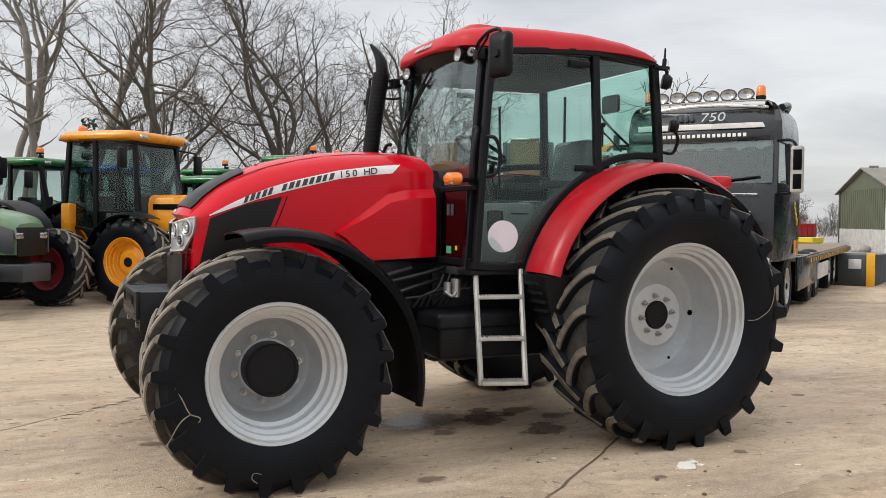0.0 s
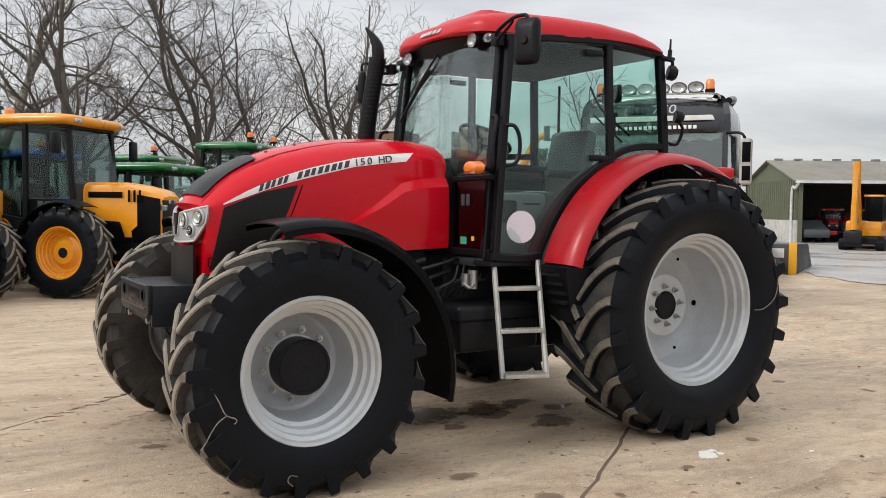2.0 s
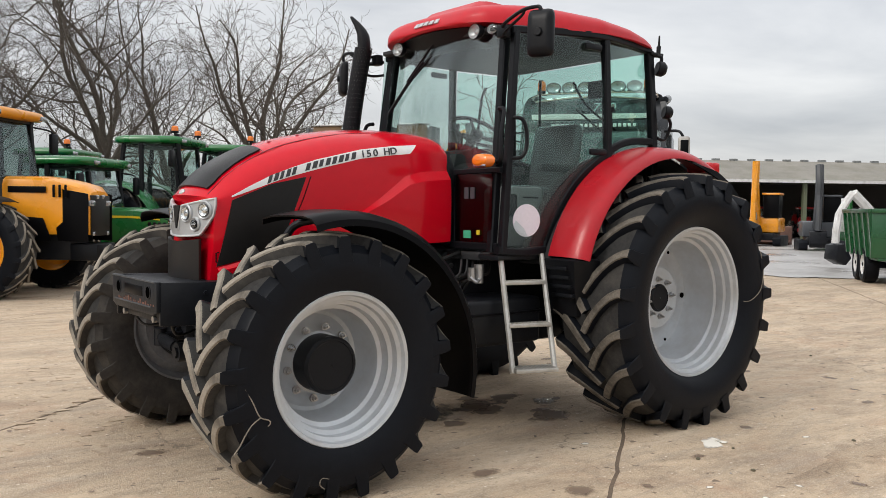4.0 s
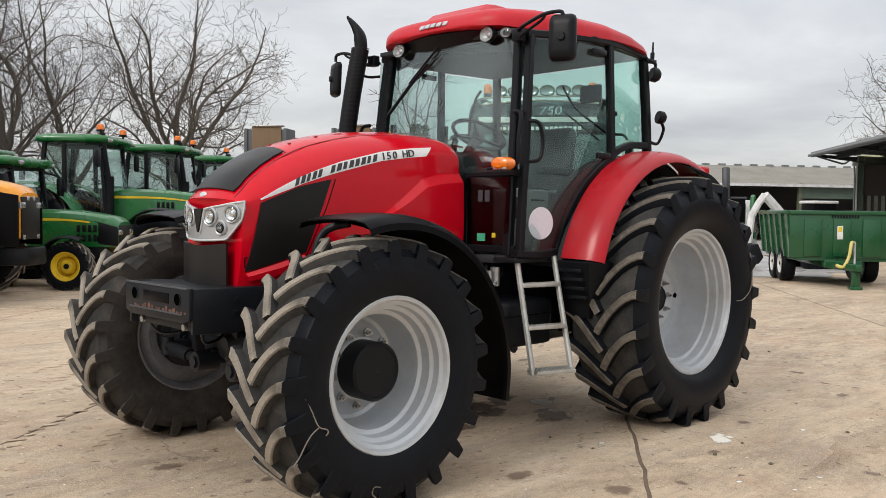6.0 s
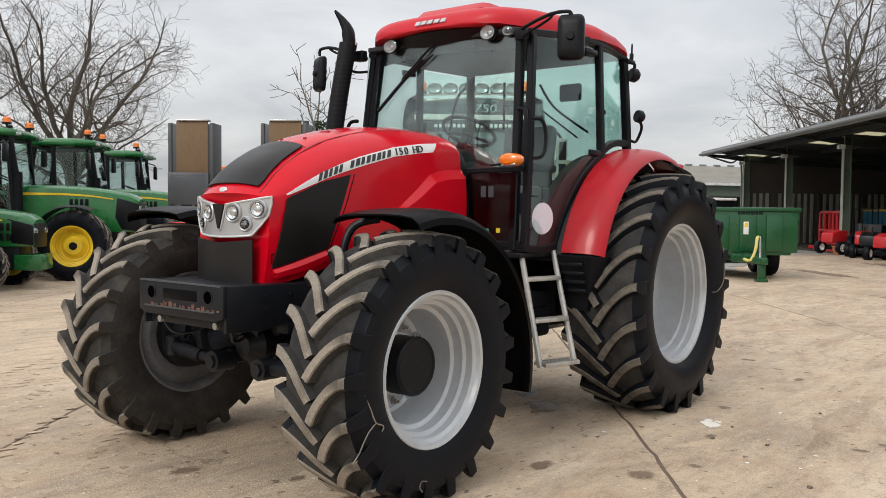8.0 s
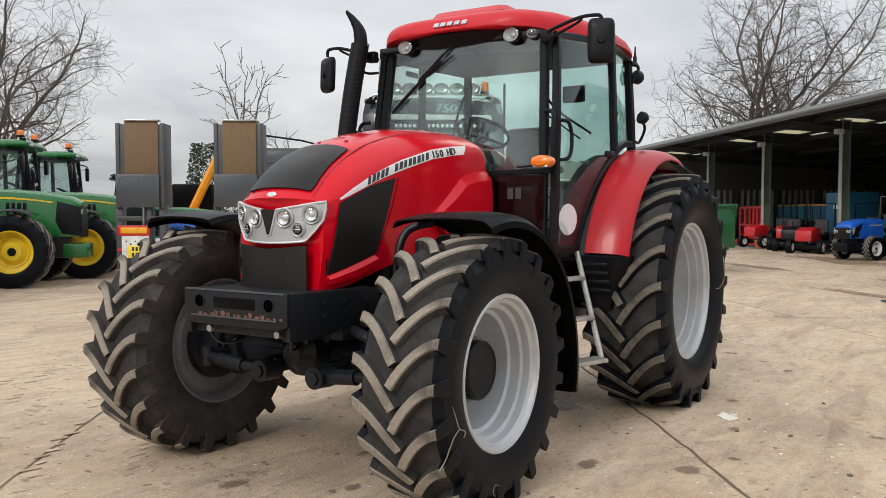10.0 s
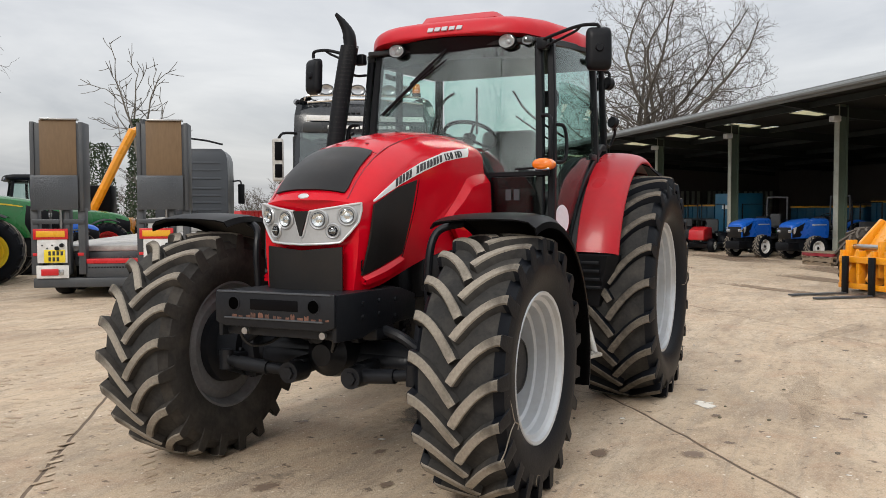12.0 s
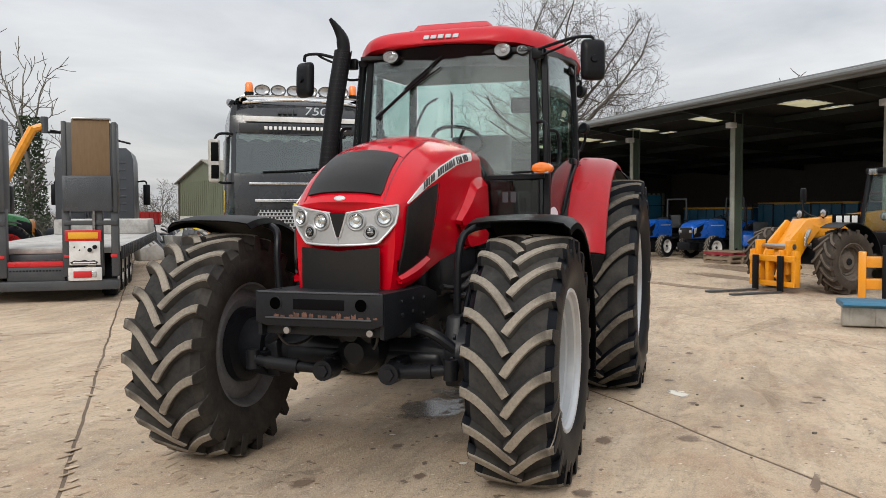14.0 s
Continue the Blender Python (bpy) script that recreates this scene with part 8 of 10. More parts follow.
box(bm, US0, US1, PV - 14.6, PV - 14.45, SHED_G - 0.1, 3.90, 0.0)
part("back_wall", bm, "cladding", shed)
bm = B()
prism(bm, [(PV - 14.5, SHED_G - 0.1), (PV - 14.5, roof_at(PV - 14.5) - 0.02), (PV + 0.1, roof_at(PV + 0.1) - 0.02), (PV + 0.1, SHED_G - 0.1)], 0, PU[-1] + 0.14, PU[-1] + 0.26)
ew = part("end_wall", bm, "cladding", shed)
for k in range(40):
    bm = B()
    box(bm, PU[-1] + 0.08, PU[-1] + 0.14, PV - 14.3 + 0.36 * k, PV - 14.12 + 0.36 * k, SHED_G, 2.6, 0.01)
    part("wall_rib", bm, "postface" if k % 7 else "cladding", ew)
bm = B()
tube(bm, [(PU[-1] - 0.3, PV + 2.4, 4.7), (PU[-1] + 0.1, PV + 0.9, 4.3), (PU[-1] + 0.15, PV + 0.25, 4.2), (PU[-1] + 0.15, PV + 0.25, SHED_G)], 0.05, 8)
part("downpipe", bm, "eave", shed)
bm = B()
prism(bm, [(PV - 14.5, SHED_G - 0.1), (PV - 14.5, roof_at(PV - 14.5) - 0.02), (PV, roof_at(PV) - 0.02), (PV, SHED_G - 0.1)], 0, US0, US0 + 0.15)
part("near_end_wall", bm, "cladding", shed)
# unseen floor slab, added to keep the shed's interior dim
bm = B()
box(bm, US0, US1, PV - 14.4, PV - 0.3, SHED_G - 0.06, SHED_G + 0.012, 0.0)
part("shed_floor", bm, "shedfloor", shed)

# things in the shed
def on_uv(u, v, turn, z=SHED_G):
    p = U * u + V * v
    return pose(p.x, p.y, z, 0, 0, turn)


UDEG = math.degrees(tilt)
for x, y, h in ((24.1, 0.25, 148), (23.0, -1.50, 136)):
    p = Vector((x, y, 0))
    farm_tractor("compact blue tractor with white rims and a folding roll bar", (p.x, p.y), h, 0.95, "blue", "whitepaint", "black", fr=0.42, rr=0.62, fw=0.28, rw=0.36, track=0.62, base=1.75, nose=0.75, hood_z1=1.40, hood_nose=1.22,
                 cab0=-0.75, cab1=-2.05, roof_z=2.15, rops=True, exhaust_side=False, fenders=False, group="compact tractors")


def crate_trailer(label, m, L, W, z0, z1, material, rim="whitepaint"):
    """A box-bodied farm trailer with ribs."""
    t = thing("box_trailer", label, "trailer", m)
    block("floor", (0, L, -W / 2, W / 2, z0 - 0.12, z0), "loader", t, 0.02)
    for sg in (-1, 1):
        block("side", (0, L, sg * W / 2 - 0.03, sg * W / 2 + 0.03, z0, z1), material, t, 0.01)
        for k in range(int(L / 0.7) + 1):
            block("rib", (0.02 + 0.7 * k, 0.1 + 0.7 * k, sg * (W / 2 + 0.05) - 0.03, sg * (W / 2 + 0.05) + 0.03, z0, z1), material, t, 0.01)
        block("top_rail", (0, L, sg * W / 2 - 0.06, sg * W / 2 + 0.06, z1, z1 + 0.09), "amberpaint" if material == "teal" else material, t, 0.01)
    block("headboard", (0, 0.06, -W / 2, W / 2, z0, z1 + 0.05), material, t, 0.01)
    block("tailboard", (L - 0.06, L, -W / 2, W / 2, z0, z1 + 0.05), material, t, 0.01)
    block("drawbar", (-1.4, 0.1, -0.08, 0.08, z0 - 0.35, z0 - 0.2), "loader", t, 0.02)
    for x in (L * 0.55, L * 0.72):
        for sg in (-1, 1):
            wheel(t, 0.45, 0.30, 0.24, 12, pose(x, sg * W * 0.42, 0.45) if sg < 0 else pose(x, sg * W * 0.42, 0.45, 0, 0, 180) @ flip, rim, "small", lug_mat="rubber", bolts=0, seg=24, lug_h=0.015, disc_at=0.4)
    return t


crate_trailer("blue box trailer with yellow top rail, inside the shed", on_uv(20.0, -25.5, UDEG), 6.0, 2.3, 1.0, 1.95, "teal")
crate_trailer("blue box trailer with yellow top rail, inside the shed", on_uv(26.8, -25.8, UDEG), 5.5, 2.3, 0.95, 1.75, "teal")
crate_trailer("blue box trailer, inside the shed", on_uv(34.2, -22.5, UDEG + 4), 4.8, 2.2, 1.2, 1.85, "teal")
bb = thing("blue_box", "tall blue steel box with a small pale label, inside the shed", "box", on_uv(25.6, -17.6, UDEG))
block("body", (-0.85, 0.85, -0.6, 0.6, 0.75, 2.35), "teal", bb, 0.03)
block("base", (-0.8, 0.8, -0.5, 0.5, 0.0, 0.75), "chassis", bb, 0.03)
block("label_bar", (-0.3, 0.25, 0.6, 0.612, 1.7, 1.85), "white", bb, 0.003)
for k, (u, v) in enumerate(((31.6, -16.6), (33.0, -16.9), (34.3, -17.3))):
    fr_ = thing("red_gate_frame", "red tubular feed frame standing in the shed", "frame", on_uv(u, v, UDEG + 8 * k), "red frames")
    tubes("frame_tube", [[(-0.6, 0, 0.1), (-0.6, 0, 1.55), (-0.45, 0, 1.75), (0.45, 0, 1.75), (0.6, 0, 1.55), (0.6, 0, 0.1)], [(-0.6, 0, 0.9), (0.6, 0, 0.9)], [(-0.6, 0, 0.35), (0.6, 0, 0.35)], [(-0.2, 0, 0.1), (-0.2, 0, 1.7)], [(0.2, 0, 0.1), (0.2, 0, 1.7)]], 0.07, "machred", fr_, n=3)
    block("foot_beam", (-0.8, 0.8, -0.5, 0.5, 0.0, 0.16), "machred", fr_, 0.03)


def mower(label, m, body, s=1.0):
    """A small ride-on machine with a low deck."""
    t = thing("ride_on_mower", label, "mower", m @ Matrix.Scale(s, 4), "ride-on machines")
    block("deck", (-0.2, 0.75, -0.6, 0.6, 0.15, 0.32), "chassis", t, 0.04)
    bm = B()
    prism(bm, [(0.2, 0.4), (0.25, 0.85), (0.7, 0.88), (1.15, 0.78), (1.2, 0.42)], 1, -0.27, 0.27, 0.05, 0, 3)
    part("bonnet", bm, body, t)
    block("seat", (-0.55, -0.1, -0.22, 0.22, 0.62, 0.72), "seat", t, 0.04)
    block("seat_back", (-0.62, -0.5, -0.22, 0.22, 0.7, 1.12), "seat", t, 0.04)
    tubes("steering", [[(0.25, 0, 0.8), (0.05, 0, 1.02)]], 0.02, "black", t, n=1)
    tubes("roll_bar", [[(-0.62, -0.4, 0.4), (-0.62, -0.4, 1.65), (-0.62, 0.4, 1.65), (-0.62, 0.4, 0.4)]], 0.025, "black", t, n=1)
    for x, R in ((0.95, 0.24), (-0.45, 0.34)):
        for sg in (-1, 1):
            wheel(t, R, 0.2, R * 0.5, 10, pose(x, sg * 0.48, R) if sg < 0 else pose(x, sg * 0.48, R, 0, 0, 180) @ flip, "whitepaint", "small", lug_mat="rubber", bolts=0, seg=20, lug_h=0.012, disc_at=0.4)
    return t


for k, (u, v, h, c, lab) in enumerate(((29.6, -16.2, 150, "machred", "red"), (27.7, -15.9, 190, "machred", "red"), (26.4, -15.6, 185, "chassis", "black"), (24.4, -15.5, 170, "machred", "red"), (23.6, -17.3, 200, "jdgreen", "green"), (17.6, -16.8, 190, "blue", "blue"), (16.1, -16.6, 200, "machred", "red"), (14.6, -17.5, 170, "machred", "red"))):
    mower(lab + " ride-on mower with a roll bar, parked in the shed", on_uv(u, v, h), c, 1.15)
rm = thing("red_implement", "red field implement folded in the dark shed", "implement", on_uv(16.9, -22.5, 20))
for yy in (-0.5, 0.5):
    for xx in (-1.0, 1.0):
        tubes("frame_post", [[(xx, yy, 0.3), (xx * 0.9, yy, 1.5), (xx * 0.6, yy, 2.3)]], 0.05, "darkred", rm)
    tubes("frame_beam", [[(-0.6, yy, 2.3), (0.6, yy, 2.3)], [(-1.0, yy, 0.9), (1.0, yy, 0.9)]], 0.05, "darkred", rm, n=1)
for k in range(5):
    tubes("tine", [[(-0.8 + 0.4 * k, 0.55, 0.9), (-0.8 + 0.4 * k, 0.8, 0.6), (-0.8 + 0.4 * k, 0.7, 0.15)]], 0.03, "chassis", rm)
block("base_beam", (-1.2, 1.2, -0.5, 0.5, 0.0, 0.3), "chassis", rm, 0.05)
wt = thing("pale_tank", "pale blue square tank on a frame in the dark shed", "tank", on_uv(12.6, -19.5, UDEG))
block("tank", (-0.7, 0.7, -0.6, 0.6, 1.4, 2.5), "curtain", wt, 0.06)
block("stand", (-0.65, 0.65, -0.55, 0.55, 0.0, 1.4), "chassis", wt, 0.03)
# stacked pallets by a post
for k in range(3):
    pl = thing("pallet", "weathered wooden pallet in a low stack by the shed post", "pallet", on_uv(14.6, -13.9, UDEG + 3 * k, SHED_G + 0.145 * k + 0.06), "pallets")
    for b in range(3):
        block("bearer", (-0.6, 0.6, -0.48 + 0.44 * b, -0.40 + 0.44 * b, 0.0, 0.09), "wood" if k < 2 else "telered", pl, 0.004)
    for b in range(7):
        block("board", (-0.6 + 0.18 * b, -0.49 + 0.18 * b, -0.5, 0.5, 0.09, 0.115), "wood", pl, 0.003)
    for b in range(4):
        block("board", (-0.6 + 0.36 * b, -0.49 + 0.36 * b, -0.5, 0.5, -0.025, 0.0), "wood", pl, 0.003)
for u, v in ((28.7, -15.3), (29.0, -15.35)):
    pot = thing("plant_pot", "terracotta pot at the foot of a post", "pot", on_uv(u, v, 0))
    bm = B()
    lathe(bm, [(0.10, 0), (0.16, 0.30), (0.18, 0.30), (0.18, 0.36), (0.15, 0.36), (0.13, 0.30), (0.001, 0.28)], 18, axis="z")
    part("pot", bm, "terracotta", pot)

# ---- green tipping trailer ----
TR = pose(14.5, 2.9, ground_z(14.5, 2.9), 0, 0, 180 + 24 + 11)
tip = thing("tipping_trailer", "dark green steel tipping trailer standing on its drawbar leg", "trailer", TR)
# local: headboard at x = 0, drawbar along +x
hb = block("headboard", (-0.04, 0.02, -1.14, 1.14, 0.62, 1.66), "trailergreen", tip, 0.01)
for y in (-0.62, 0.0, 0.62):
    block("head_rib", (0.02, 0.06, y - 0.22, y + 0.16, 0.66, 1.50), "trailergreen", hb, 0.012)
block("top_rail", (-0.06, 0.07, -1.16, 1.16, 1.60, 1.69), "trailergreen", hb, 0.015)
block("warning_label", (0.061, 0.066, -0.14, -0.02, 1.05, 1.35), "white", hb, 0.001)
block("warning_label", (0.066, 0.068, -0.12, -0.04, 1.22, 1.33), "label_yellow", hb, 0.0)
for k in range(10):
    block("slot", (0.021, 0.026, -0.26 + 0.06 * k, -0.22 + 0.06 * k, 1.52, 1.59), "black", hb, 0.0)
for sg in (-1, 1):
    bm = B()
    sheet(bm, [[(-3.4 * i / 8, sg * (1.02 + 0.12 * j / 3), 0.62 + 1.0 * j / 3) for j in range(4)] for i in range(9)], 0.03)
    sd = part("side", bm, "trailergreen", tip)
    for k in range(6):
        bm = B()
        prism(bm, [(sg * 1.03, 0.62), (sg * 1.15, 1.62), (sg * 1.21, 1.62), (sg * 1.10, 0.62)], 0, -3.38 + 0.65 * k, -3.30 + 0.65 * k, 0.0)
        part("side_rib", bm, "trailergreen", sd)
    block("top_rail", (-3.42, 0.0, sg * 1.16 - 0.06, sg * 1.16 + 0.06, 1.60, 1.69), "trailergreen", sd, 0.012)
    for x in (-1.35, -2.25):
        wheel(tip, 0.42, 0.32, 0.22, 12, pose(x, sg * 0.92, 0.42) if sg < 0 else pose(x, sg * 0.92, 0.42, 0, 0, 180) @ flip, "whitepaint", "small", lug_mat="rubber", bolts=0, seg=28, lug_h=0.012, disc_at=0.4)
block("floor", (-3.4, 0.0, -1.0, 1.0, 0.56, 0.62), "trailergreen", tip, 0.01)
block("chassis_frame", (-3.2, 0.1, -0.40, 0.40, 0.42, 0.58), "trailergreen", tip, 0.02)
bm = B()
prism(bm, [(0.0, -0.40), (0.0, 0.40), (1.25, 0.07), (1.25, -0.07)], 2, 0.40, 0.55, 0.02)
db = part("drawbar", bm, "trailergreen", tip)
block("stand_leg", (0.95, 1.08, -0.08, 0.08, 0.06, 0.5), "trailergreen", db, 0.015)
block("stand_foot", (0.88, 1.15, -0.12, 0.12, 0.0, 0.07), "trailergreen", db, 0.015)
tubes("hose_post", [[(0.75, 0.05, 0.5), (0.6, 0.08, 0.95), (0.55, 0.08, 1.0)]], 0.03, "steel", db)
tubes("air_hose", [[(0.58, 0.06, 1.0), (0.72, -0.02, 0.98), (0.80, -0.08, 0.7), (0.85, -0.20, 0.48), (0.70, -0.30, 0.50)]], 0.035, "yellowhose", db, "pale yellow air hose")

# ---- telehandler by the shed ----
TH = pose(10.68, -3.86, ground_z(10.7, -3.9), 0, 0, 131.3)
tele = thing("telehandler", "yellow telescopic handler with pallet forks lowered, parked by the shed", "telehandler", TH)
# local: front axle at x = 0, forks along +x
for x in (0.30, -2.4):
    for sg in (-1, 1):
        wheel(tele, 0.60, 0.44, 0.33, 16, pose(x, sg * 0.85, 0.60) if sg < 0 else pose(x, sg * 0.85, 0.60, 0, 0, 180) @ flip, "mudrim", "small", lug_mat="mudrim", bolts=0, seg=34, disc_at=0.2, lug_h=0.042, single_lugs=True, side="mudrubber")
block("chassis", (-3.2, 0.35, -0.45, 0.45, 0.5, 1.0), "chassis", tele, 0.05)
block("body_side", (-3.1, -0.7, -1.02, -0.45, 0.65, 1.25), "jcb", tele, 0.05)
bm = B()
box(bm, -3.2, 0.5, -0.20, 0.20, -0.18, 0.18, 0.03)
bmesh.ops.transform(bm, matrix=pose(-0.1, -0.1, 1.22, 0, 4, 0), verts=bm.verts)
boom = part("boom", bm, "jcb", tele, "yellow telescopic boom")
for i in range(3):
    block("letter_bar", (-2.3 + 0.22 * i, -2.12 + 0.22 * i, -0.31, -0.30, 1.30, 1.50), "white", boom, 0.003)
    block("letter_bar", (-2.3 + 0.22 * i, -2.12 + 0.22 * i, 0.10, 0.11, 1.30, 1.50), "white", boom, 0.003)
bm = B()
box(bm, -0.05, 0.95, -0.16, 0.16, -0.2, 0.2, 0.03)
bmesh.ops.transform(bm, matrix=pose(0.30, -0.1, 1.22, 0, 50, 0), verts=bm.verts)
part("boom_nose", bm, "jcb", boom)
for sg in (-1, 1):
    bm = B()
    prism(bm, [(0.50, 1.36), (0.95, 0.95), (1.25, 0.30), (1.05, 0.12), (0.85, 0.25), (0.60, 0.75), (0.15, 1.18)], 1, -0.1 + sg * 0.24 - 0.03, -0.1 + sg * 0.24 + 0.03, 0.01)
    part("lift_arm", bm, "jcb", boom)
    block("fork_tine", (1.30, 2.45, sg * 0.31 - 0.06, sg * 0.31 + 0.06, 0.025, 0.055), "loader", tele, 0.006, "worn dark pallet fork")
    block("fork_upright", (1.26, 1.32, sg * 0.31 - 0.06, sg * 0.31 + 0.06, 0.03, 0.70), "black", tele, 0.01)
car = block("carriage", (1.12, 1.22, -0.56, 0.56, 0.58, 0.70), "jcb", tele, 0.015, "yellow fork carriage")
block("carriage_bar", (1.12, 1.22, -0.56, 0.56, 0.12, 0.22), "jcb", car, 0.015)
for y in (-0.52, -0.12, 0.2, 0.52):
    block("carriage_upright", (1.05, 1.20, y - 0.04, y + 0.04, 0.12, 0.80), "jcb", car, 0.01)
for sg in (0.15, 0.98):
    bar("cab_pillar", [(-0.90, sg, 1.0), (-1.17, sg, 2.25)], 0.08, 0.08, "black", tele)
    bar("cab_pillar", [(-2.30, sg, 1.0), (-2.20, sg, 2.25)], 0.08, 0.08, "black", tele)
    pane("side_glass", ((-0.90, sg, 1.15), (-2.27, sg, 1.15), (-2.20, sg, 2.22), (-1.17, sg, 2.22)), tele)
pane("windscreen", ((-0.88, 0.15, 1.1), (-0.88, 0.98, 1.1), (-1.17, 0.98, 2.22), (-1.17, 0.15, 2.22)), tele)
block("cab_roof", (-2.33, -1.10, 0.08, 1.06, 2.24, 2.36), "black", tele, 0.04)
block("cab_base", (-2.35, -0.85, 0.1, 1.03, 0.7, 1.12), "black", tele, 0.04)
block("cab_seat", (-2.05, -1.65, 0.3, 0.85, 1.1, 1.75), "seat", tele, 0.06)
for sg in (0.3, 0.85):
    block("work_lamp", (-1.11, -1.03, sg - 0.08, sg + 0.08, 2.22, 2.34), "lens", tele, 0.02)
tubes("mirror_arm", [[(-0.5, -0.2, 1.3), (-0.2, -0.55, 1.5), (-0.2, -0.6, 1.75)]], 0.02, "black", tele)
block("mirror", (-0.25, -0.19, -0.68, -0.54, 1.68, 1.98), "black", tele, 0.03)
for k in range(4):
    tubes("hydraulic_hose", [[(0.2, -0.35 - 0.03 * k, 1.4), (0.6, -0.38, 1.15 - 0.05 * k), (0.9, -0.3, 0.8), (1.05, -0.2, 0.5)]], 0.018, "hose", tele)
pl_ = block("badge_plate", (-0.95, -0.22, 0.104, 0.114, 1.26, 1.46), "blackgloss", boom, 0.004, "black badge plate with plain pale bars")
for i in range(3):
    block("letter_bar", (-0.88 + 0.21 * i, -0.73 + 0.21 * i, 0.114, 0.120, 1.29, 1.43), "white", pl_, 0.003)
for x, y, z in ((0.12, 0.22, 1.48), (0.05, -0.42, 1.46), (-1.02, 0.62, 1.42)):
    bm = B()
    lathe(bm, [(0.001, 0.05), (0.06, 0.045), (0.085, 0.0), (0.085, -0.03), (0.075, -0.035)], 18)
    lathe(bm, [(0.075, -0.03), (0.04, -0.045), (0.001, -0.05)], 18, mi=1)
    bmesh.ops.transform(bm, matrix=pose(x, y, z, 0, 0, 90), verts=bm.verts)
    part("headlamp", bm, ["black", "lens"], tele, "round clear headlamp")
tubes("lamp_stalk", [[(0.12, 0.20, 1.38), (0.12, 0.22, 1.46)], [(0.05, -0.40, 1.30), (0.05, -0.42, 1.44)]], 0.02, "black", tele, n=1)
for k in range(3):
    tubes("pale_hose", [[(0.45, 0.16 + 0.03 * k, 1.18), (0.62, 0.24, 1.02 - 0.06 * k), (0.55, 0.26, 0.86), (0.42, 0.20, 0.90 - 0.04 * k)]], 0.016, "steel", tele)
for y in (-0.46, 0.30):
    block("head_plate", (0.92, 1.14, y - 0.03, y + 0.03, 0.34, 0.98), "jcb", boom, 0.012)
bm = B()
cyl(bm, (0.98, -0.5, 0.86), (0.98, 0.34, 0.86), 0.05, seg=14)
part("head_pin", bm, "steel", boom)
rows = [[(0.30 + 0.70 * math.cos(f), y, 0.60 + 0.70 * math.sin(f)) for y in (0.62, 0.85, 1.07)] for f in [radians(60 + 110 * i / 10) for i in range(11)]]
bm = B()
sheet(bm, rows, 0.015)
part("fender", bm, "black", tele)
# yellow fork frame with a blue scraper blade, just inside the yard's edge
sw = thing("blue_scraper", "blue and grey yard scraper lying on the concrete", "scraper", pose(5.15, -4.40, 0, 0, 0, 178))
bm = B()
prism(bm, [(-0.15, 0.30), (0.70, 0.33), (0.78, 0.29), (0.60, 0.24), (-0.15, 0.22)], 1, -0.9, 0.9, 0.02)
part("blade_box", bm, "teal", sw)
bm = B()
box(bm, 0.30, 0.52, -0.88, 0.88, 0.0, 0.25, 0.02)
part("edge_plate", bm, "alu", sw)
for k in range(6):
    bm = B()
    box(bm, 0.51, 0.535, -0.8 + 0.3 * k, -0.76 + 0.3 * k, 0.02, 0.26, 0.003)
    part("edge_rib", bm, "alu", sw)
cf = thing("carrier_frame", "yellow fork carrier frame with dark uprights", "frame", pose(8.1, -5.2, ground_z(8.1, -5), 0, 0, 172))
for z in (0.22, 0.58):
    block("cross_bar", (-0.10, 0.10, -1.0, 1.0, z, z + 0.18), "jcb", cf, 0.02)
for y in (-0.95, -0.3, 0.3, 0.95):
    block("upright", (-0.08, 0.14, y - 0.06, y + 0.06, 0.08, 0.84), "jcb", cf, 0.015)
for y in (-0.6, 0.6):
    block("tine", (0.1, 0.2, y - 0.06, y + 0.06, 0.0, 0.95), "black", cf, 0.015)

# ---- far building with open side ----
FB_K = Vector((44.7, 29.7, 0))
FB_D = Vector((0.816, -0.577, 0)).normalized()
FB_N = Vector((-FB_D.y, FB_D.x, 0))
FBM = Matrix(((FB_D.x, FB_N.x, 0, FB_K.x), (FB_D.y, FB_N.y, 0, FB_K.y), (0, 0, 1, -0.32), (0, 0, 0, 1)))
barn = tagged(new("far_barn"), "long green-clad barn with grey roof and open side across the yard", "barn", kind="structure")
barn.matrix_world = FBM
EZ, RZ, BW, BL = 4.15, 5.68, 10.9, 60.0
bm = B()
prism(bm, [(0.0, 1.45), (0.0, EZ), (BW / 2, RZ), (BW, EZ), (BW, 1.45)], 0, -0.12, 0.12)
part("gable", bm, "greenclad", barn)
for k in range(26):
    bm = B()
    box(bm, -0.15, -0.12, 0.05 + 0.42 * k, 0.11 + 0.42 * k, 1.45, EZ, 0.0)
    part("cladding_rib", bm, "greenclad", barn)
bm = B()
box(bm, -0.16, 0.14, 0.0, BW, -0.1, 1.45, 0.0)
part("plinth_wall", bm, "whitewall", barn)
for y0, y1, z0, z1, nm in ((-0.4, BW / 2, EZ - 0.10, RZ, "roof_slope"), (BW + 0.4, BW / 2, EZ - 0.10, RZ, "roof_slope")):
    bm = B()
    sheet(bm, [[(-0.4, y0, z0), (-0.4, y1, z1)], [(BL, y0, z0), (BL, y1, z1)]], 0.08 if y0 < 1 else -0.08)
    part(nm, bm, "roofsheet", barn)
for k in range(44):
    bm = B()
    box(bm, 0.2 + 1.35 * k, 0.75 + 1.35 * k, BW / 2 - 0.12, BW / 2 + 0.12, RZ - 0.02, RZ + 0.12, 0.0)
    part("ridge_vent", bm, "eave", barn)
bm = B()
box(bm, -0.2, BL, BW - 0.2, BW, -0.1, EZ, 0.0)
part("back_wall", bm, "cladding", barn)
bm = B()
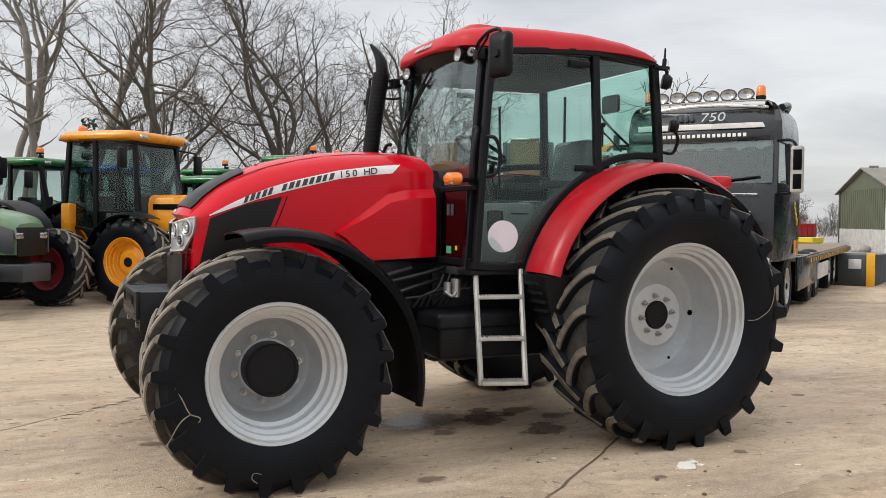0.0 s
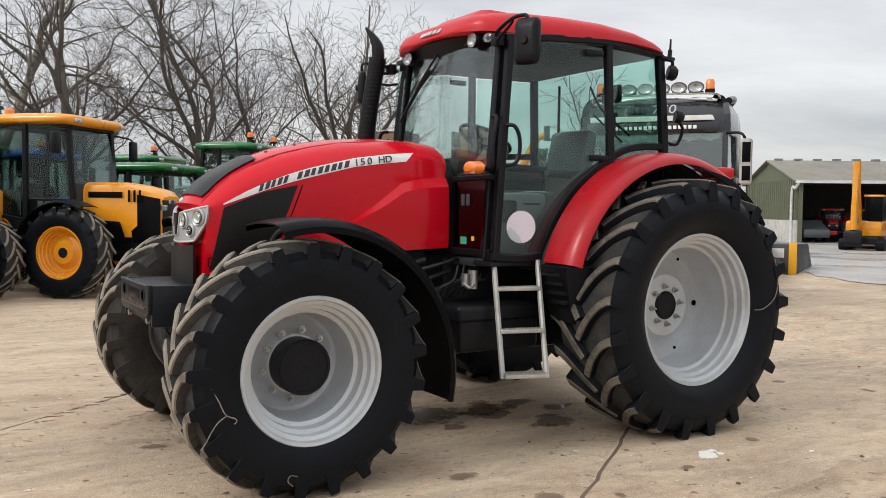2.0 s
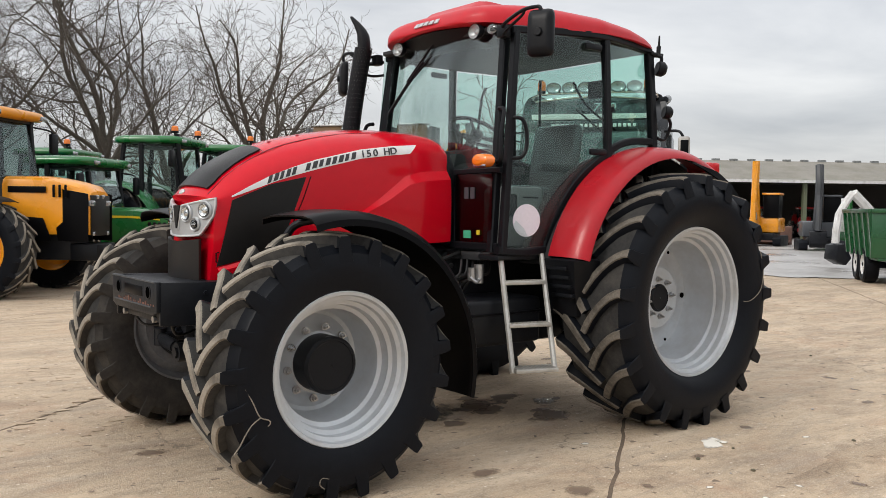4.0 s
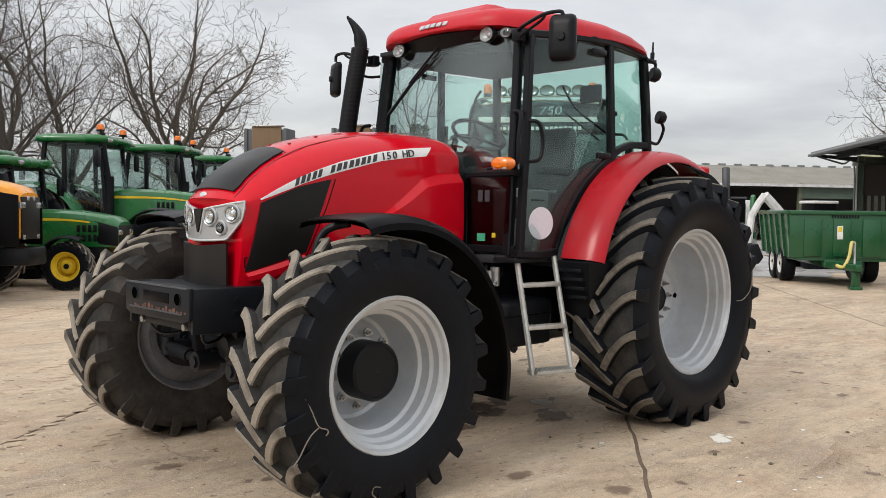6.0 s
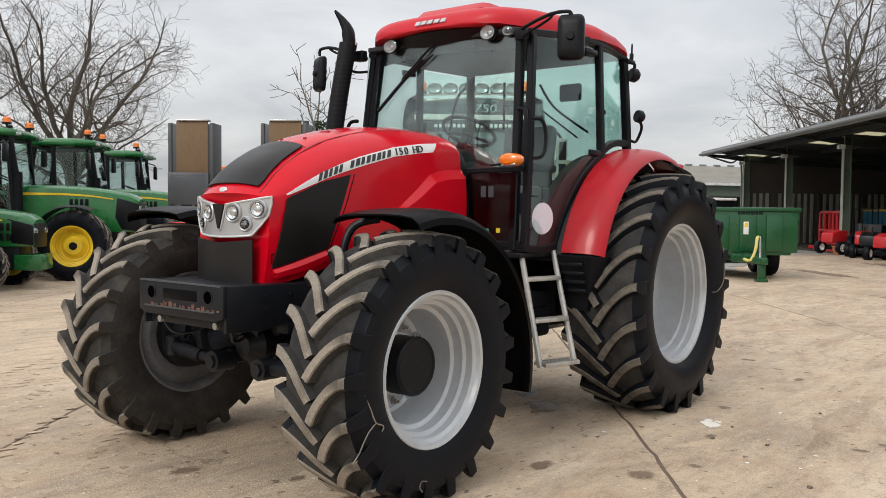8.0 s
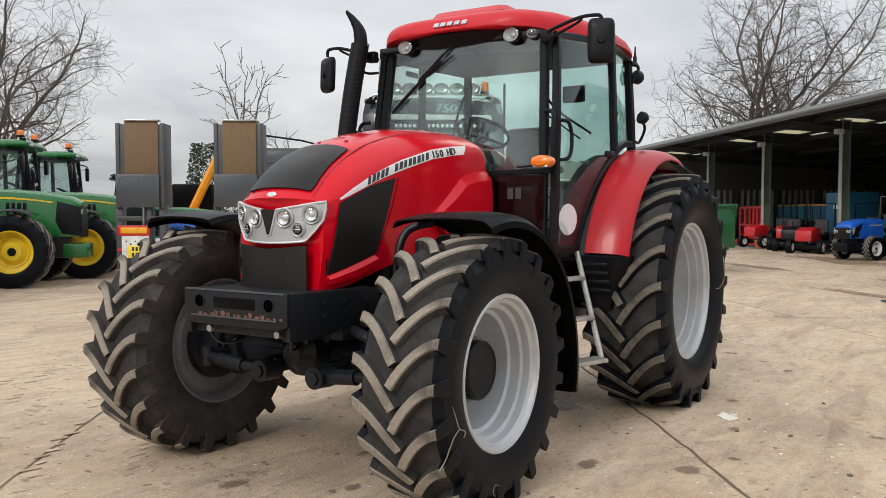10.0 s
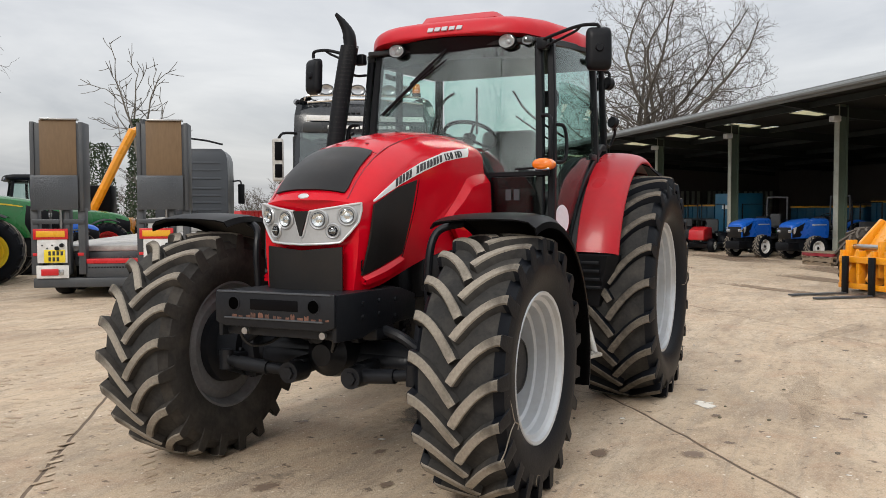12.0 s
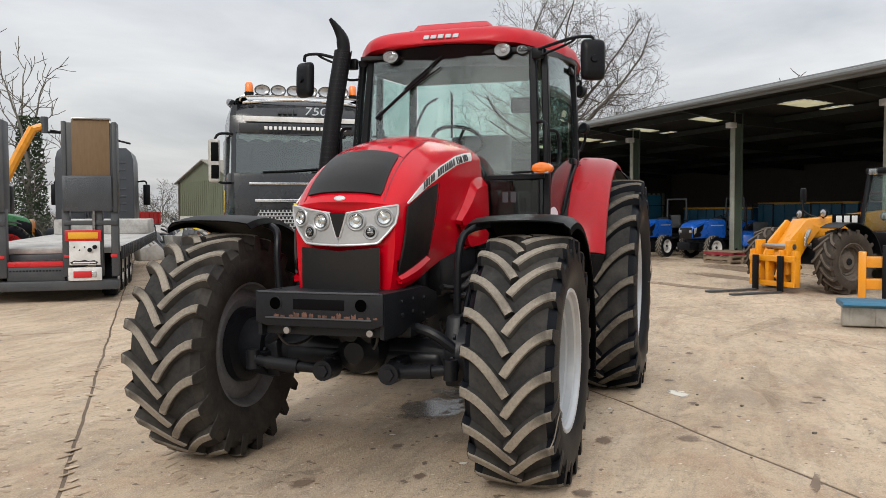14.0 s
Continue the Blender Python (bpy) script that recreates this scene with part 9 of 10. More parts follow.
box(bm, BL - 0.2, BL, 0, BW, -0.1, EZ + 0.5, 0.0)
part("end_wall", bm, "greenclad", barn)
bm = B()
box(bm, -0.3, BL, -0.45, -0.33, EZ - 0.28, EZ - 0.08, 0.0)
part("eave_trim", bm, "whitepaint", barn)
for k in range(9):
    bm = B()
    box(bm, 0.02 + 7.2 * k, 0.28 + 7.2 * k, -0.14, 0.14, -0.1, EZ, 0.0)
    part("post", bm, "greenclad", barn)
for k in range(2, 8, 2):
    bm = B()
    box(bm, 7.2 * k, 7.2 * (k + 1), -0.05, 0.05, EZ - 1.1, EZ - 0.1, 0.0)
    part("infill_panel", bm, "post", barn)
bm = B()
tube(bm, [(-0.1, -0.5, EZ - 0.2), (-0.2, -0.1, EZ - 0.6), (-0.25, 0.4, EZ - 0.8), (-0.25, 0.4, 0)], 0.09, 8)
part("downpipe", bm, "whitepaint", barn)

# machines on the far side of the yard
def small_digger(label, xy, turn, s, body, boom_m, boom_up=1.0, reach=1.0):
    t = thing("excavator", label, "excavator", pose(xy[0], xy[1], ground_z(*xy), 0, 0, turn) @ Matrix.Scale(s, 4), "far machines")
    for sg in (-1, 1):
        bm = B()
        prism(bm, [(-1.0, 0.12), (-0.85, 0.0), (0.85, 0.0), (1.0, 0.12), (1.0, 0.36), (0.85, 0.48), (-0.85, 0.48), (-1.0, 0.36)], 1, sg * 0.75 - 0.18, sg * 0.75 + 0.18, 0.02)
        part("track", bm, "rubber", t)
    block("undercarriage", (-0.7, 0.7, -0.6, 0.6, 0.25, 0.6), "chassis", t, 0.04)
    block("house", (-1.1, 0.6, -0.75, 0.75, 0.6, 1.3), body, t, 0.10)
    block("cab_frame", (-0.3, 0.65, 0.05, 0.75, 1.3, 2.35), "blackgloss", t, 0.05)
    block("cab_roof", (-0.35, 0.7, 0.0, 0.8, 2.35, 2.45), body, t, 0.03)
    tubes("boom", [[(0.6, -0.2, 1.0), (1.2, -0.2, 2.2 * boom_up), (2.0 * reach, -0.2, 3.1 * boom_up)]], 0.17, boom_m, t, seg=8, n=3)
    tubes("dipper", [[(2.0 * reach, -0.2, 3.1 * boom_up), (2.5 * reach, -0.2, 1.9), (2.6 * reach, -0.2, 0.9)]], 0.13, boom_m, t, seg=8, n=2)
    tubes("ram", [[(0.9, -0.2, 1.2), (1.7 * reach, -0.2, 2.5 * boom_up)]], 0.06, "steel", t, n=1)
    bm = B()
    prism(bm, [(2.45 * reach, 0.9), (2.75 * reach, 0.85), (2.8 * reach, 0.35), (2.4 * reach, 0.15), (2.2 * reach, 0.4)], 1, -0.55, 0.15, 0.03)
    part("bucket", bm, "chassis", t)
    return t


small_digger("yellow excavator with raised boom across the yard", (37.5, 20.5), 200, 1.15, "jcb", "jcb", 1.25, 0.6)
small_digger("grey excavator with a black boom across the yard", (33.5, 15.3), 215, 1.05, "truckgrey", "loader", 1.2, 0.5)
small_digger("white mini digger behind the green trailer", (21.5, 6.3), 150, 0.85, "whitepaint", "whitepaint", 0.85, 1.0)
hd = thing("raised_handler", "amber telescopic handler with its boom raised, behind the low loader", "telehandler", pose(13.3, 19.2, ground_z(13.3, 19.2), 0, 0, -55))
block("body", (-1.6, 1.2, -1.0, 1.0, 0.5, 1.35), "jcb", hd, 0.08)
block("cab", (-0.7, 0.6, 0.05, 0.95, 1.35, 2.4), "blackgloss", hd, 0.06)
for x in (-1.1, 0.9):
    for sg in (-1, 1):
        wheel(hd, 0.58, 0.4, 0.32, 14, pose(x, sg * 0.9, 0.58) if sg < 0 else pose(x, sg * 0.9, 0.58, 0, 0, 180) @ flip, "whitepaint", "small", bolts=0, seg=28, disc_at=0.2, lug_h=0.035)
hd_inv = hd.matrix_world.inverted()
tubes("boom", [[tuple(hd_inv @ Vector(p)) for p in ((13.3, 19.3, 1.3), (13.75, 18.45, 3.2), (14.0, 18.05, 4.09))]], 0.15, "jcb", hd, seg=8, n=1)
tubes("boom_head", [[tuple(hd_inv @ Vector(p)) for p in ((13.98, 18.08, 4.02), (14.05, 17.94, 4.08), (14.12, 17.79, 4.12))]], 0.12, "jcb", hd, seg=8, n=2)
tubes("fork_carriage", [[tuple(hd_inv @ Vector(p)) for p in ((14.14, 17.75, 3.92), (14.14, 17.75, 4.42))]], 0.11, "loader", hd, seg=8, n=1)
tubes("fork_tine", [[tuple(hd_inv @ Vector(p)) for p in ((14.14, 17.75, 3.95), (14.35, 17.3, 3.93))], [tuple(hd_inv @ Vector(p)) for p in ((14.2, 17.6, 4.0), (14.9, 15.8, 3.72), (15.08, 15.35, 3.6))]], 0.035, "black", hd, seg=6, n=1)
gc = thing("green_cab_unit", "green machine with pale cab across the yard", "machine", pose(36.5, 16.2, -0.27, 0, 0, 200))
block("cab", (-0.8, 0.8, -0.7, 0.7, 0.8, 2.5), "whitepaint", gc, 0.08)
block("cab_window", (0.8, 0.82, -0.5, 0.5, 1.3, 2.3), "truckgrey", gc, 0.01)
block("base", (-1.2, 1.4, -0.9, 0.9, 0.2, 0.9), "jdgreen", gc, 0.06)
tubes("arm", [[(1.0, 0.8, 0.8), (1.3, 0.9, 2.2), (1.6, 0.9, 2.6), (1.9, 0.9, 1.2)]], 0.12, "jdgreen", gc)
for xy, h, body, lab in (((49.0, 30.0), 215, "machred", "red"), ((51.0, 28.5), 210, "machred", "red"), ((53.5, 27.0), 200, "machred", "red"), ((57.5, 23.5), 200, "jdgreen", "green"), ((55.5, 25.0), 200, "truckgrey", "grey")):
    farm_tractor(lab + " machine parked by the far barn", xy, h, 0.9, body, "whitepaint", body, roof_z=2.5, beacons=0, fenders=False, group="far machines", cat="machine")
ldr = thing("loader_shovel", "loader bucket standing by the far barn", "bucket", pose(40.0, 21.5, -0.28, 0, 0, 200))
bm = B()
prism(bm, [(0, 0), (0.9, 0.0), (1.1, 0.15), (0.4, 0.25), (0.2, 1.0), (0, 1.05)], 1, -1.1, 1.1, 0.03)
part("bucket_shell", bm, "rust", ldr)
car_ = thing("car", "pale grey parked car under the far barn", "car", pose(46.9, 30.6, -0.3, 0, 0, 235))
bm = B()
prism(bm, [(-2.1, 0.3), (-2.1, 0.85), (-1.6, 0.95), (-1.0, 1.45), (0.5, 1.45), (1.1, 0.95), (2.0, 0.85), (2.1, 0.5), (2.05, 0.3)], 1, -0.85, 0.85, 0.08)
part("body", bm, "truckgrey", car_)
for x in (-1.3, 1.3):
    for sg in (-1, 1):
        bm = B()
        cyl(bm, (x, sg * 0.72, 0.32), (x, sg * 0.88, 0.32), 0.32, seg=20)
        part("wheel", bm, "rubber", car_)
# yellow-ended concrete block, sprayer and scrap by the trailer
yb = thing("ramp_block", "grey loading ramp with a yellow end plate", "ramp", pose(15.6, 9.3, ground_z(15.6, 9.3), 0, 0, 30))
bm = B()
prism(bm, [(-0.2, 0), (-0.2, 0.82), (3.2, 0.75), (4.6, 0.05), (4.6, 0)], 1, -0.30, 0.75, 0.02)
part("ramp_body", bm, "loader", yb)
block("end_plate", (-0.26, -0.2, -0.32, -0.12, 0.0, 0.86), "amberpaint", yb, 0.01)
block("notice", (-0.222, -0.205, 0.0, 0.3, 0.45, 0.7), "whitepaint", yb, 0.003)
sp = thing("spreader", "small yellow spreader hopper in the far yard", "spreader", pose(28.9, 22.6, -0.2, 0, 0, 20) @ Matrix.Scale(0.72, 4))
bm = B()
rings = [[(0.3 * c, 0.3 * s, 0.55) for c, s in ((1, 1), (-1, 1), (-1, -1), (1, -1))], [(0.95 * c, 0.75 * s, 1.15) for c, s in ((1, 1), (-1, 1), (-1, -1), (1, -1))], [(0.95 * c, 0.75 * s, 1.45) for c, s in ((1, 1), (-1, 1), (-1, -1), (1, -1))]]
loft(bm, rings)
part("hopper", bm, "plateyellow", sp)
block("frame", (-0.6, 0.6, -0.4, 0.4, 0.0, 0.6), "chassis", sp, 0.03)
for xy, h in (((47.0, 41.5), 20), ((50.5, 45.0), 40), ((44.0, 38.8), 10)):
    crate_trailer("red farm trailer in the far yard", pose(xy[0], xy[1], -0.3, 0, 0, h), 4.0, 2.2, 0.9, 1.7, "machred")
rnd = random.Random(5)
for k in range(26):
    x, y = 18.0 + rnd.uniform(-2.2, 3.2), 17.0 + rnd.uniform(-1.2, 2.6)
    sc = thing("scrap_part", "heap of pale and rusty scrap machine parts", "scrap", pose(x, y, ground_z(x, y) + 0.0, 0, 0, rnd.uniform(0, 180)), "scrap heap")
    L = rnd.uniform(0.7, 1.7)
    hh = rnd.uniform(0.5, 1.15)
    bm = B()
    prism(bm, [(-L / 2, 0.0), (-L / 2, hh * 0.5), (-L * 0.2, hh * 0.9), (L * 0.15, hh * 0.62), (L / 2, hh * 0.7), (L * 0.42, 0.0)], 1, -0.22, 0.22, 0.04)
    part("plate", bm, ("deckgrey", "truckgrey", "alu", "loader", "rust")[k % 5], sc)
    tubes("pipe", [[(-L / 2, 0, hh * 0.5), (-0.1, 0.1, hh * 0.95), (L * 0.4, 0.05, hh * 1.25)], [(-L * 0.3, 0.1, 0.1), (0.1, 0.2, hh * 0.9), (L * 0.5, 0.2, hh * 1.0)]], 0.04, ("rust", "deckgrey", "loader", "truckgrey")[k % 4], sc)
rk = random.Random(9)
for k in range(34):
    q = FB_K + FB_N * rk.uniform(0.5, 11.5) - FB_D * rk.uniform(0.8, 2.4)
    x, y = q.x, q.y
    r = rk.uniform(0.2, 0.55)
    bm = B()
    bmesh.ops.create_icosphere(bm, subdivisions=2, radius=r)
    for v in bm.verts:
        v.co *= 1 + 0.3 * noise.noise(v.co * 2 + Vector((k, 0, 0)))
        v.co.z *= 0.7
    ob = part("rubble_stone", bm, "gravel", None)
    ob.location = (x, y, -0.32 + r * 0.3)
    tagged(ob, "grey rubble stone at the foot of the barn", "stone", "rubble")

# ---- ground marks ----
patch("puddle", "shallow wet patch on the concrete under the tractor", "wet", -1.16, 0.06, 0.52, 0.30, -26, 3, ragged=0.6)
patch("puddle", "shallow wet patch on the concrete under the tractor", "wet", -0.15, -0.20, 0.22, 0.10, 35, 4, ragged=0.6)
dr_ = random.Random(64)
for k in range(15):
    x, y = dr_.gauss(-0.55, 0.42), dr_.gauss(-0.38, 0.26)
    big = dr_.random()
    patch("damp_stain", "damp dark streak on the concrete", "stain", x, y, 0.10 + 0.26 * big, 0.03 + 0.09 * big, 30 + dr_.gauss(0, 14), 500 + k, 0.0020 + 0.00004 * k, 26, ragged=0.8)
patch("crack", "soil-filled crack across the concrete", "stain", -2.18, -2.49, 0.34, 0.022, 172, 31, 0.0028, 30, "crack", 0.8)
for k, (x, y, a, b, t) in enumerate(((0.9, -2.35, 1.5, 0.16, 6), (4.6, -2.6, 2.4, 0.10, -20), (-2.9, -2.2, 1.1, 0.12, 14))):
    patch("mud_film", "broad brown film of soil on the concrete", "mud", x, y, a, b, t, 60 + k, 0.0012, 50, ragged=0.9)
for k, (u, v, a, b) in enumerate(((12.0, -12.4, 4.5, 0.5), (19.0, -13.3, 5.0, 0.7), (9.5, -10.0, 3.6, 0.3), (16.0, -9.2, 4.0, 0.25), (7.5, -7.6, 3.0, 0.2))):
    q = U * u + V * v
    patch("mud_film", "long trodden soil streak along the front of the shed", "trodden", q.x, q.y, a, b, math.degrees(tilt) + 3 * k - 6, 90 + k, 0.004, 50, ragged=0.8)
patch("damp_stain", "round dark stain on the concrete", "stain", -1.50, -1.80, 0.15, 0.12, 30, 7, 0.0025)
patch("damp_stain", "small dark stain on the concrete", "stain", -1.72, -1.28, 0.14, 0.09, 10, 8, 0.0025)
patch("chalk_mark", "white scrape on the concrete", "chalk", -0.12, -1.66, 0.22, 0.06, 35, 9, 0.003, ragged=0.5)
patch("chalk_mark", "white scrape on the concrete", "chalk", -0.05, -1.70, 0.05, 0.03, 120, 19, 0.003, ragged=0.9)
patch("chalk_mark", "small pale spot on the concrete", "chalk", -0.81, -1.21, 0.05, 0.03, 0, 10, 0.003)
patch("wet_yard", "broad wet pale strip of yard reflecting the sky", "wetyard", 24.0, 11.5, 11.0, 3.6, 37, 12, 0.012, 60, "ground", 0.25)
for k in range(60):
    rr_ = random.Random(100 + k)
    a, d = rr_.uniform(0, 6.28), rr_.uniform(0.5, 5.5)
    x, y = -2.0 + d * math.cos(a) * 1.2, -1.2 + d * math.sin(a)
    bm = B()
    bmesh.ops.create_icosphere(bm, subdivisions=1, radius=rr_.uniform(0.006, 0.018))
    for v in bm.verts:
        v.co *= 1 + 0.4 * noise.noise(v.co * 60 + Vector((k, 1, 0)))
        v.co.z *= 0.6
    ob = part("pebble", bm, ("gravel", "earth", "pebblestone")[k % 3], None)
    ob.location = (x, y, ground_z(x, y) + 0.006)
    tagged(ob, "loose pebble or crumb of soil on the concrete", "pebble", "loose pebbles")

for k, (x, y, a, b, t) in enumerate(((0.9, -0.9, 0.9, 0.4, 20), (-1.2, 0.2, 0.8, 0.5, 10), (-1.9, -0.5, 0.4, 0.2, 80))):
    patch("mud_film", "thin film of dried mud on the concrete", "mud", x, y, a, b, t, 40 + k, 0.0015, ragged=0.4)
sr = random.Random(321)
for k in range(46):
    x, y = sr.uniform(-5.2, 3.2), sr.uniform(-3.6, 1.6)
    big = sr.random() ** 2
    patch("damp_stain", "small dark spot on the concrete", "stain", x, y, 0.03 + 0.12 * big, 0.02 + 0.06 * big, sr.uniform(0, 180), 200 + k, 0.0022, 20, ragged=0.7)
for k in range(16):
    x, y = sr.uniform(-4.6, 1.5), sr.uniform(-2.8, 0.8)
    patch("chalk_mark", "small pale chip on the concrete", "chalk", x, y, 0.02 + 0.04 * sr.random(), 0.015 + 0.02 * sr.random(), sr.uniform(0, 180), 300 + k, 0.003, 16, ragged=0.8)
# chevron tread prints of dried mud
tr_rnd = random.Random(77)
for mt, share in (("earthtan", 0.55), ("mudprint", 0.6)):
    bm = B()
    for p0, p1 in (((-4.3, 1.2), (-1.3, 4.2)), ((-3.9, 0.75), (-0.9, 3.6)), ((-3.5, 0.4), (-1.6, 2.2)), ((-3.3, 2.9), (-0.4, 5.0)), ((-1.6, 3.0), (1.6, 4.4))):
        p0, p1 = Vector((*p0, 0)), Vector((*p1, 0))
        d = (p1 - p0).normalized()
        side = Vector((-d.y, d.x, 0))
        for k in range(int((p1 - p0).length / 0.13)):
            for sg in (-1, 1):
                if tr_rnd.random() > share * (0.45 + 1.1 * abs(noise.noise((k * 0.16, sg * 3.0, p0.x)))):
                    continue
                c = p0 + d * 0.13 * (k + (0.5 if sg > 0 else 0)) + side * (sg * 0.13 + tr_rnd.uniform(-0.03, 0.03))
                ang = math.atan2(d.y, d.x) + radians(90 + sg * 38 + tr_rnd.uniform(-9, 9))
                L, w = tr_rnd.uniform(0.015, 0.06), tr_rnd.uniform(0.008, 0.020)
                box(bm, -L, L, -w, w, 0.0005, tr_rnd.uniform(0.0030, 0.0042), 0, 1, 0, Matrix.Translation((c.x, c.y, ground_z(c.x, c.y))) @ Matrix.Rotation(ang, 4, "Z"))
    tagged(part("tread_prints", bm, mt, None), "dried mud tread prints on the concrete", "mud", kind="stuff")


# ---- bare winter trees ----
def grow_tree(seed, height, trunk_r, fork=0.25, crown=5.0, low=2.5, stems=3, limbs=8, flat=0.0, levels=4, gap=1.38, thick=0.0075):
    """Vertices and faces of a bare tree whose crooked limbs fill a rounded, lumpy crown."""
    rnd = random.Random(seed)
    store = {"wood": ([], []), "twig": ([], [])}
    mid, half = (low + height) / 2, (height - low) / 2
    lump = Vector((seed * 1.7, seed * 0.9, seed * 0.4))

    def inside(p):
        q = Vector((p.x / crown, p.y / crown, (p.z - mid) / half))
        n = q.length
        return n < 1.0 + (0.30 * noise.noise(q / max(n, 0.01) * 1.7 + lump) if n > 0.3 else 0)

    def run(pts, r0, r1, seg, key):
        V_, F_ = store[key]
        base = len(V_)
        n = len(pts)
        up = Vector((0.31, 0.2, 0.93))
        for i, p in enumerate(pts):
            d = (pts[min(i + 1, n - 1)] - pts[max(i - 1, 0)]).normalized()
            s = d.cross(up)
            if s.length < 0.1:
                s = d.cross(Vector((1, 0, 0)))
            s.normalize()
            u = s.cross(d)
            r = r0 + (r1 - r0) * (i / (n - 1)) ** 0.8
            for k in range(seg):
                a = 2 * math.pi * k / seg
                V_.append(p + (s * math.cos(a) + u * math.sin(a)) * r)
        for i in range(n - 1):
            for k in range(seg):
                F_.append((base + i * seg + k, base + i * seg + (k + 1) % seg, base + (i + 1) * seg + (k + 1) % seg, base + (i + 1) * seg + k))

    STEP = (0.6, 0.42, 0.30, 0.24, 0.22)
    BEND = (0.06, 0.115, 0.19, 0.25, 0.25)
    LIFT = (0.02, 0.022, 0.03, 0.03, 0.02)
    EVERY = (0.0, 0.46, 0.30, 0.19, 0.0)
    SIDES = (12, 8, 5, 3, 3)

    def limb(p, d, L, r, level):
        n = max(2, int(L / STEP[level]))
        pts, q, dd = [p.copy()], p.copy(), d.copy()
        for i in range(n):
            dd = (dd + Vector((rnd.gauss(0, 1), rnd.gauss(0, 1), rnd.gauss(0, 1))) * BEND[level] + Vector((0, 0, LIFT[level]))).normalized()
            q = q + dd * (L / n)
            pts.append(q.copy())
            if level and i > 1 and not inside(q):
                break
        n = len(pts) - 1
        end = max(thick * 0.8, r * (0.6, 0.14, 0.2, 0.4, 0.7)[level])
        run(pts, r, end, SIDES[level], "wood" if level < 3 else "twig")
        if level == 0:
            return pts
        if level >= levels:
            return pts
        length = L * n / max(2, int(L / STEP[level]))
        count = int(length / (EVERY[level] * gap) + rnd.random())
        roll = rnd.uniform(0, 2 * math.pi)
        for k in range(count):
            t = 0.16 + 0.83 * (k + rnd.random()) / count
            f = t * n
            i = min(int(f), n - 1)
            at_ = pts[i].lerp(pts[i + 1], f - i)
            along = (pts[i + 1] - pts[i]).normalized()
            roll += math.pi + rnd.gauss(0, 0.7)
            side = along.cross(Vector((0.2, 0.1, 1))).normalized()
            side = (side * math.cos(roll) + side.cross(along) * math.sin(roll)).normalized()
            ang = radians(rnd.uniform(30, 62))
            nd = (along * math.cos(ang) + side * math.sin(ang)).normalized()
            nl = (0, rnd.uniform(0.28, 0.55) * L * (1.15 - 0.6 * t), rnd.uniform(0.5, 1.0) * 1.5 * (1.2 - 0.6 * t), rnd.uniform(0.35, 0.85))[level]
            if level == 1:
                nl = max(nl, 1.1)
            nr = (r + (end - r) * t ** 0.8) * (0, 0.50, 0.50, 0.75)[level]
            limb(at_, nd, nl, max(nr, thick), level + 1)
        return pts

    zf = fork * height
    trunk = limb(Vector((0, 0, -0.15)), Vector((rnd.gauss(0, 0.04), rnd.gauss(0, 0.04), 1)).normalized(), zf + 0.15, trunk_r, 0)
    top = trunk[-1]
    turn0 = rnd.uniform(0, 6.28)
    for k in range(stems):
        a = turn0 + 2 * math.pi * k / stems + rnd.gauss(0, 0.25)
        lean = radians(rnd.uniform(8, 30) if k else rnd.uniform(2, 12))
        d = Vector((math.sin(lean) * math.cos(a), math.sin(lean) * math.sin(a), math.cos(lean)))
        limb(top - Vector((0, 0, 0.1)), d, (height - zf) * rnd.uniform(0.9, 1.1), trunk_r * (0.60 if k else 0.66), 1)
    for k in range(limbs):
        t = rnd.uniform(0.62, 1.0)
        at_ = trunk[0].lerp(trunk[-1], t)
        a = turn0 + 2.4 * k + rnd.gauss(0, 0.3)
        lean = radians(rnd.uniform(38, 68) + 20 * flat)
        d = Vector((math.sin(lean) * math.cos(a), math.sin(lean) * math.sin(a), math.cos(lean)))
        limb(at_, d, crown * rnd.uniform(1.0, 1.5), trunk_r * rnd.uniform(0.34, 0.50), 1)
    return store


def tree(label, seed, xy, height, trunk_r, turn=0, bark="bark", twig="twig", **kw):
    t = thing("bare_tree", label, "tree", pose(xy[0], xy[1], ground_z(*xy) - 0.3, 0, 0, turn), "bare trees")
    data = grow_tree(seed, height, trunk_r, **kw)
    for key, nm, mt in (("wood", "trunk", bark), ("twig", "crown", twig)):
        vs, fs = data[key]
        me = bpy.data.meshes.new(nm)
        me.from_pydata([tuple(v) for v in vs], [], fs)
        me.materials.append(M[mt])
        me.shade_smooth()
        ob = new(nm, me)
        ob.parent = t
        if key == "twig":
            ob["kind"] = "stuff"
    return t


T1 = tree("tall bare winter tree with a forked trunk and wide limbs", 11, (1.6, 35.0), 17.5, 0.30, 20, fork=0.24, crown=5.6, low=2.6, stems=2, limbs=9)
T2 = tree("tall bare winter tree with low sweeping limbs", 23, (7.65, 37.85), 17.5, 0.28, 70, fork=0.26, crown=6.2, low=2.2, stems=3, limbs=10, flat=0.5)
T3 = tree("slender bare winter tree with upright stems", 37, (12.33, 40.0), 14.5, 0.20, 0, fork=0.22, crown=3.9, low=2.6, stems=3, limbs=8, flat=-0.2)


def again(src, xy, turn, s):
    ob = copy_thing(src, pose(xy[0], xy[1], ground_z(*xy) - 0.3, 0, 0, turn))
    ob.scale = (s, s, s)
    return ob


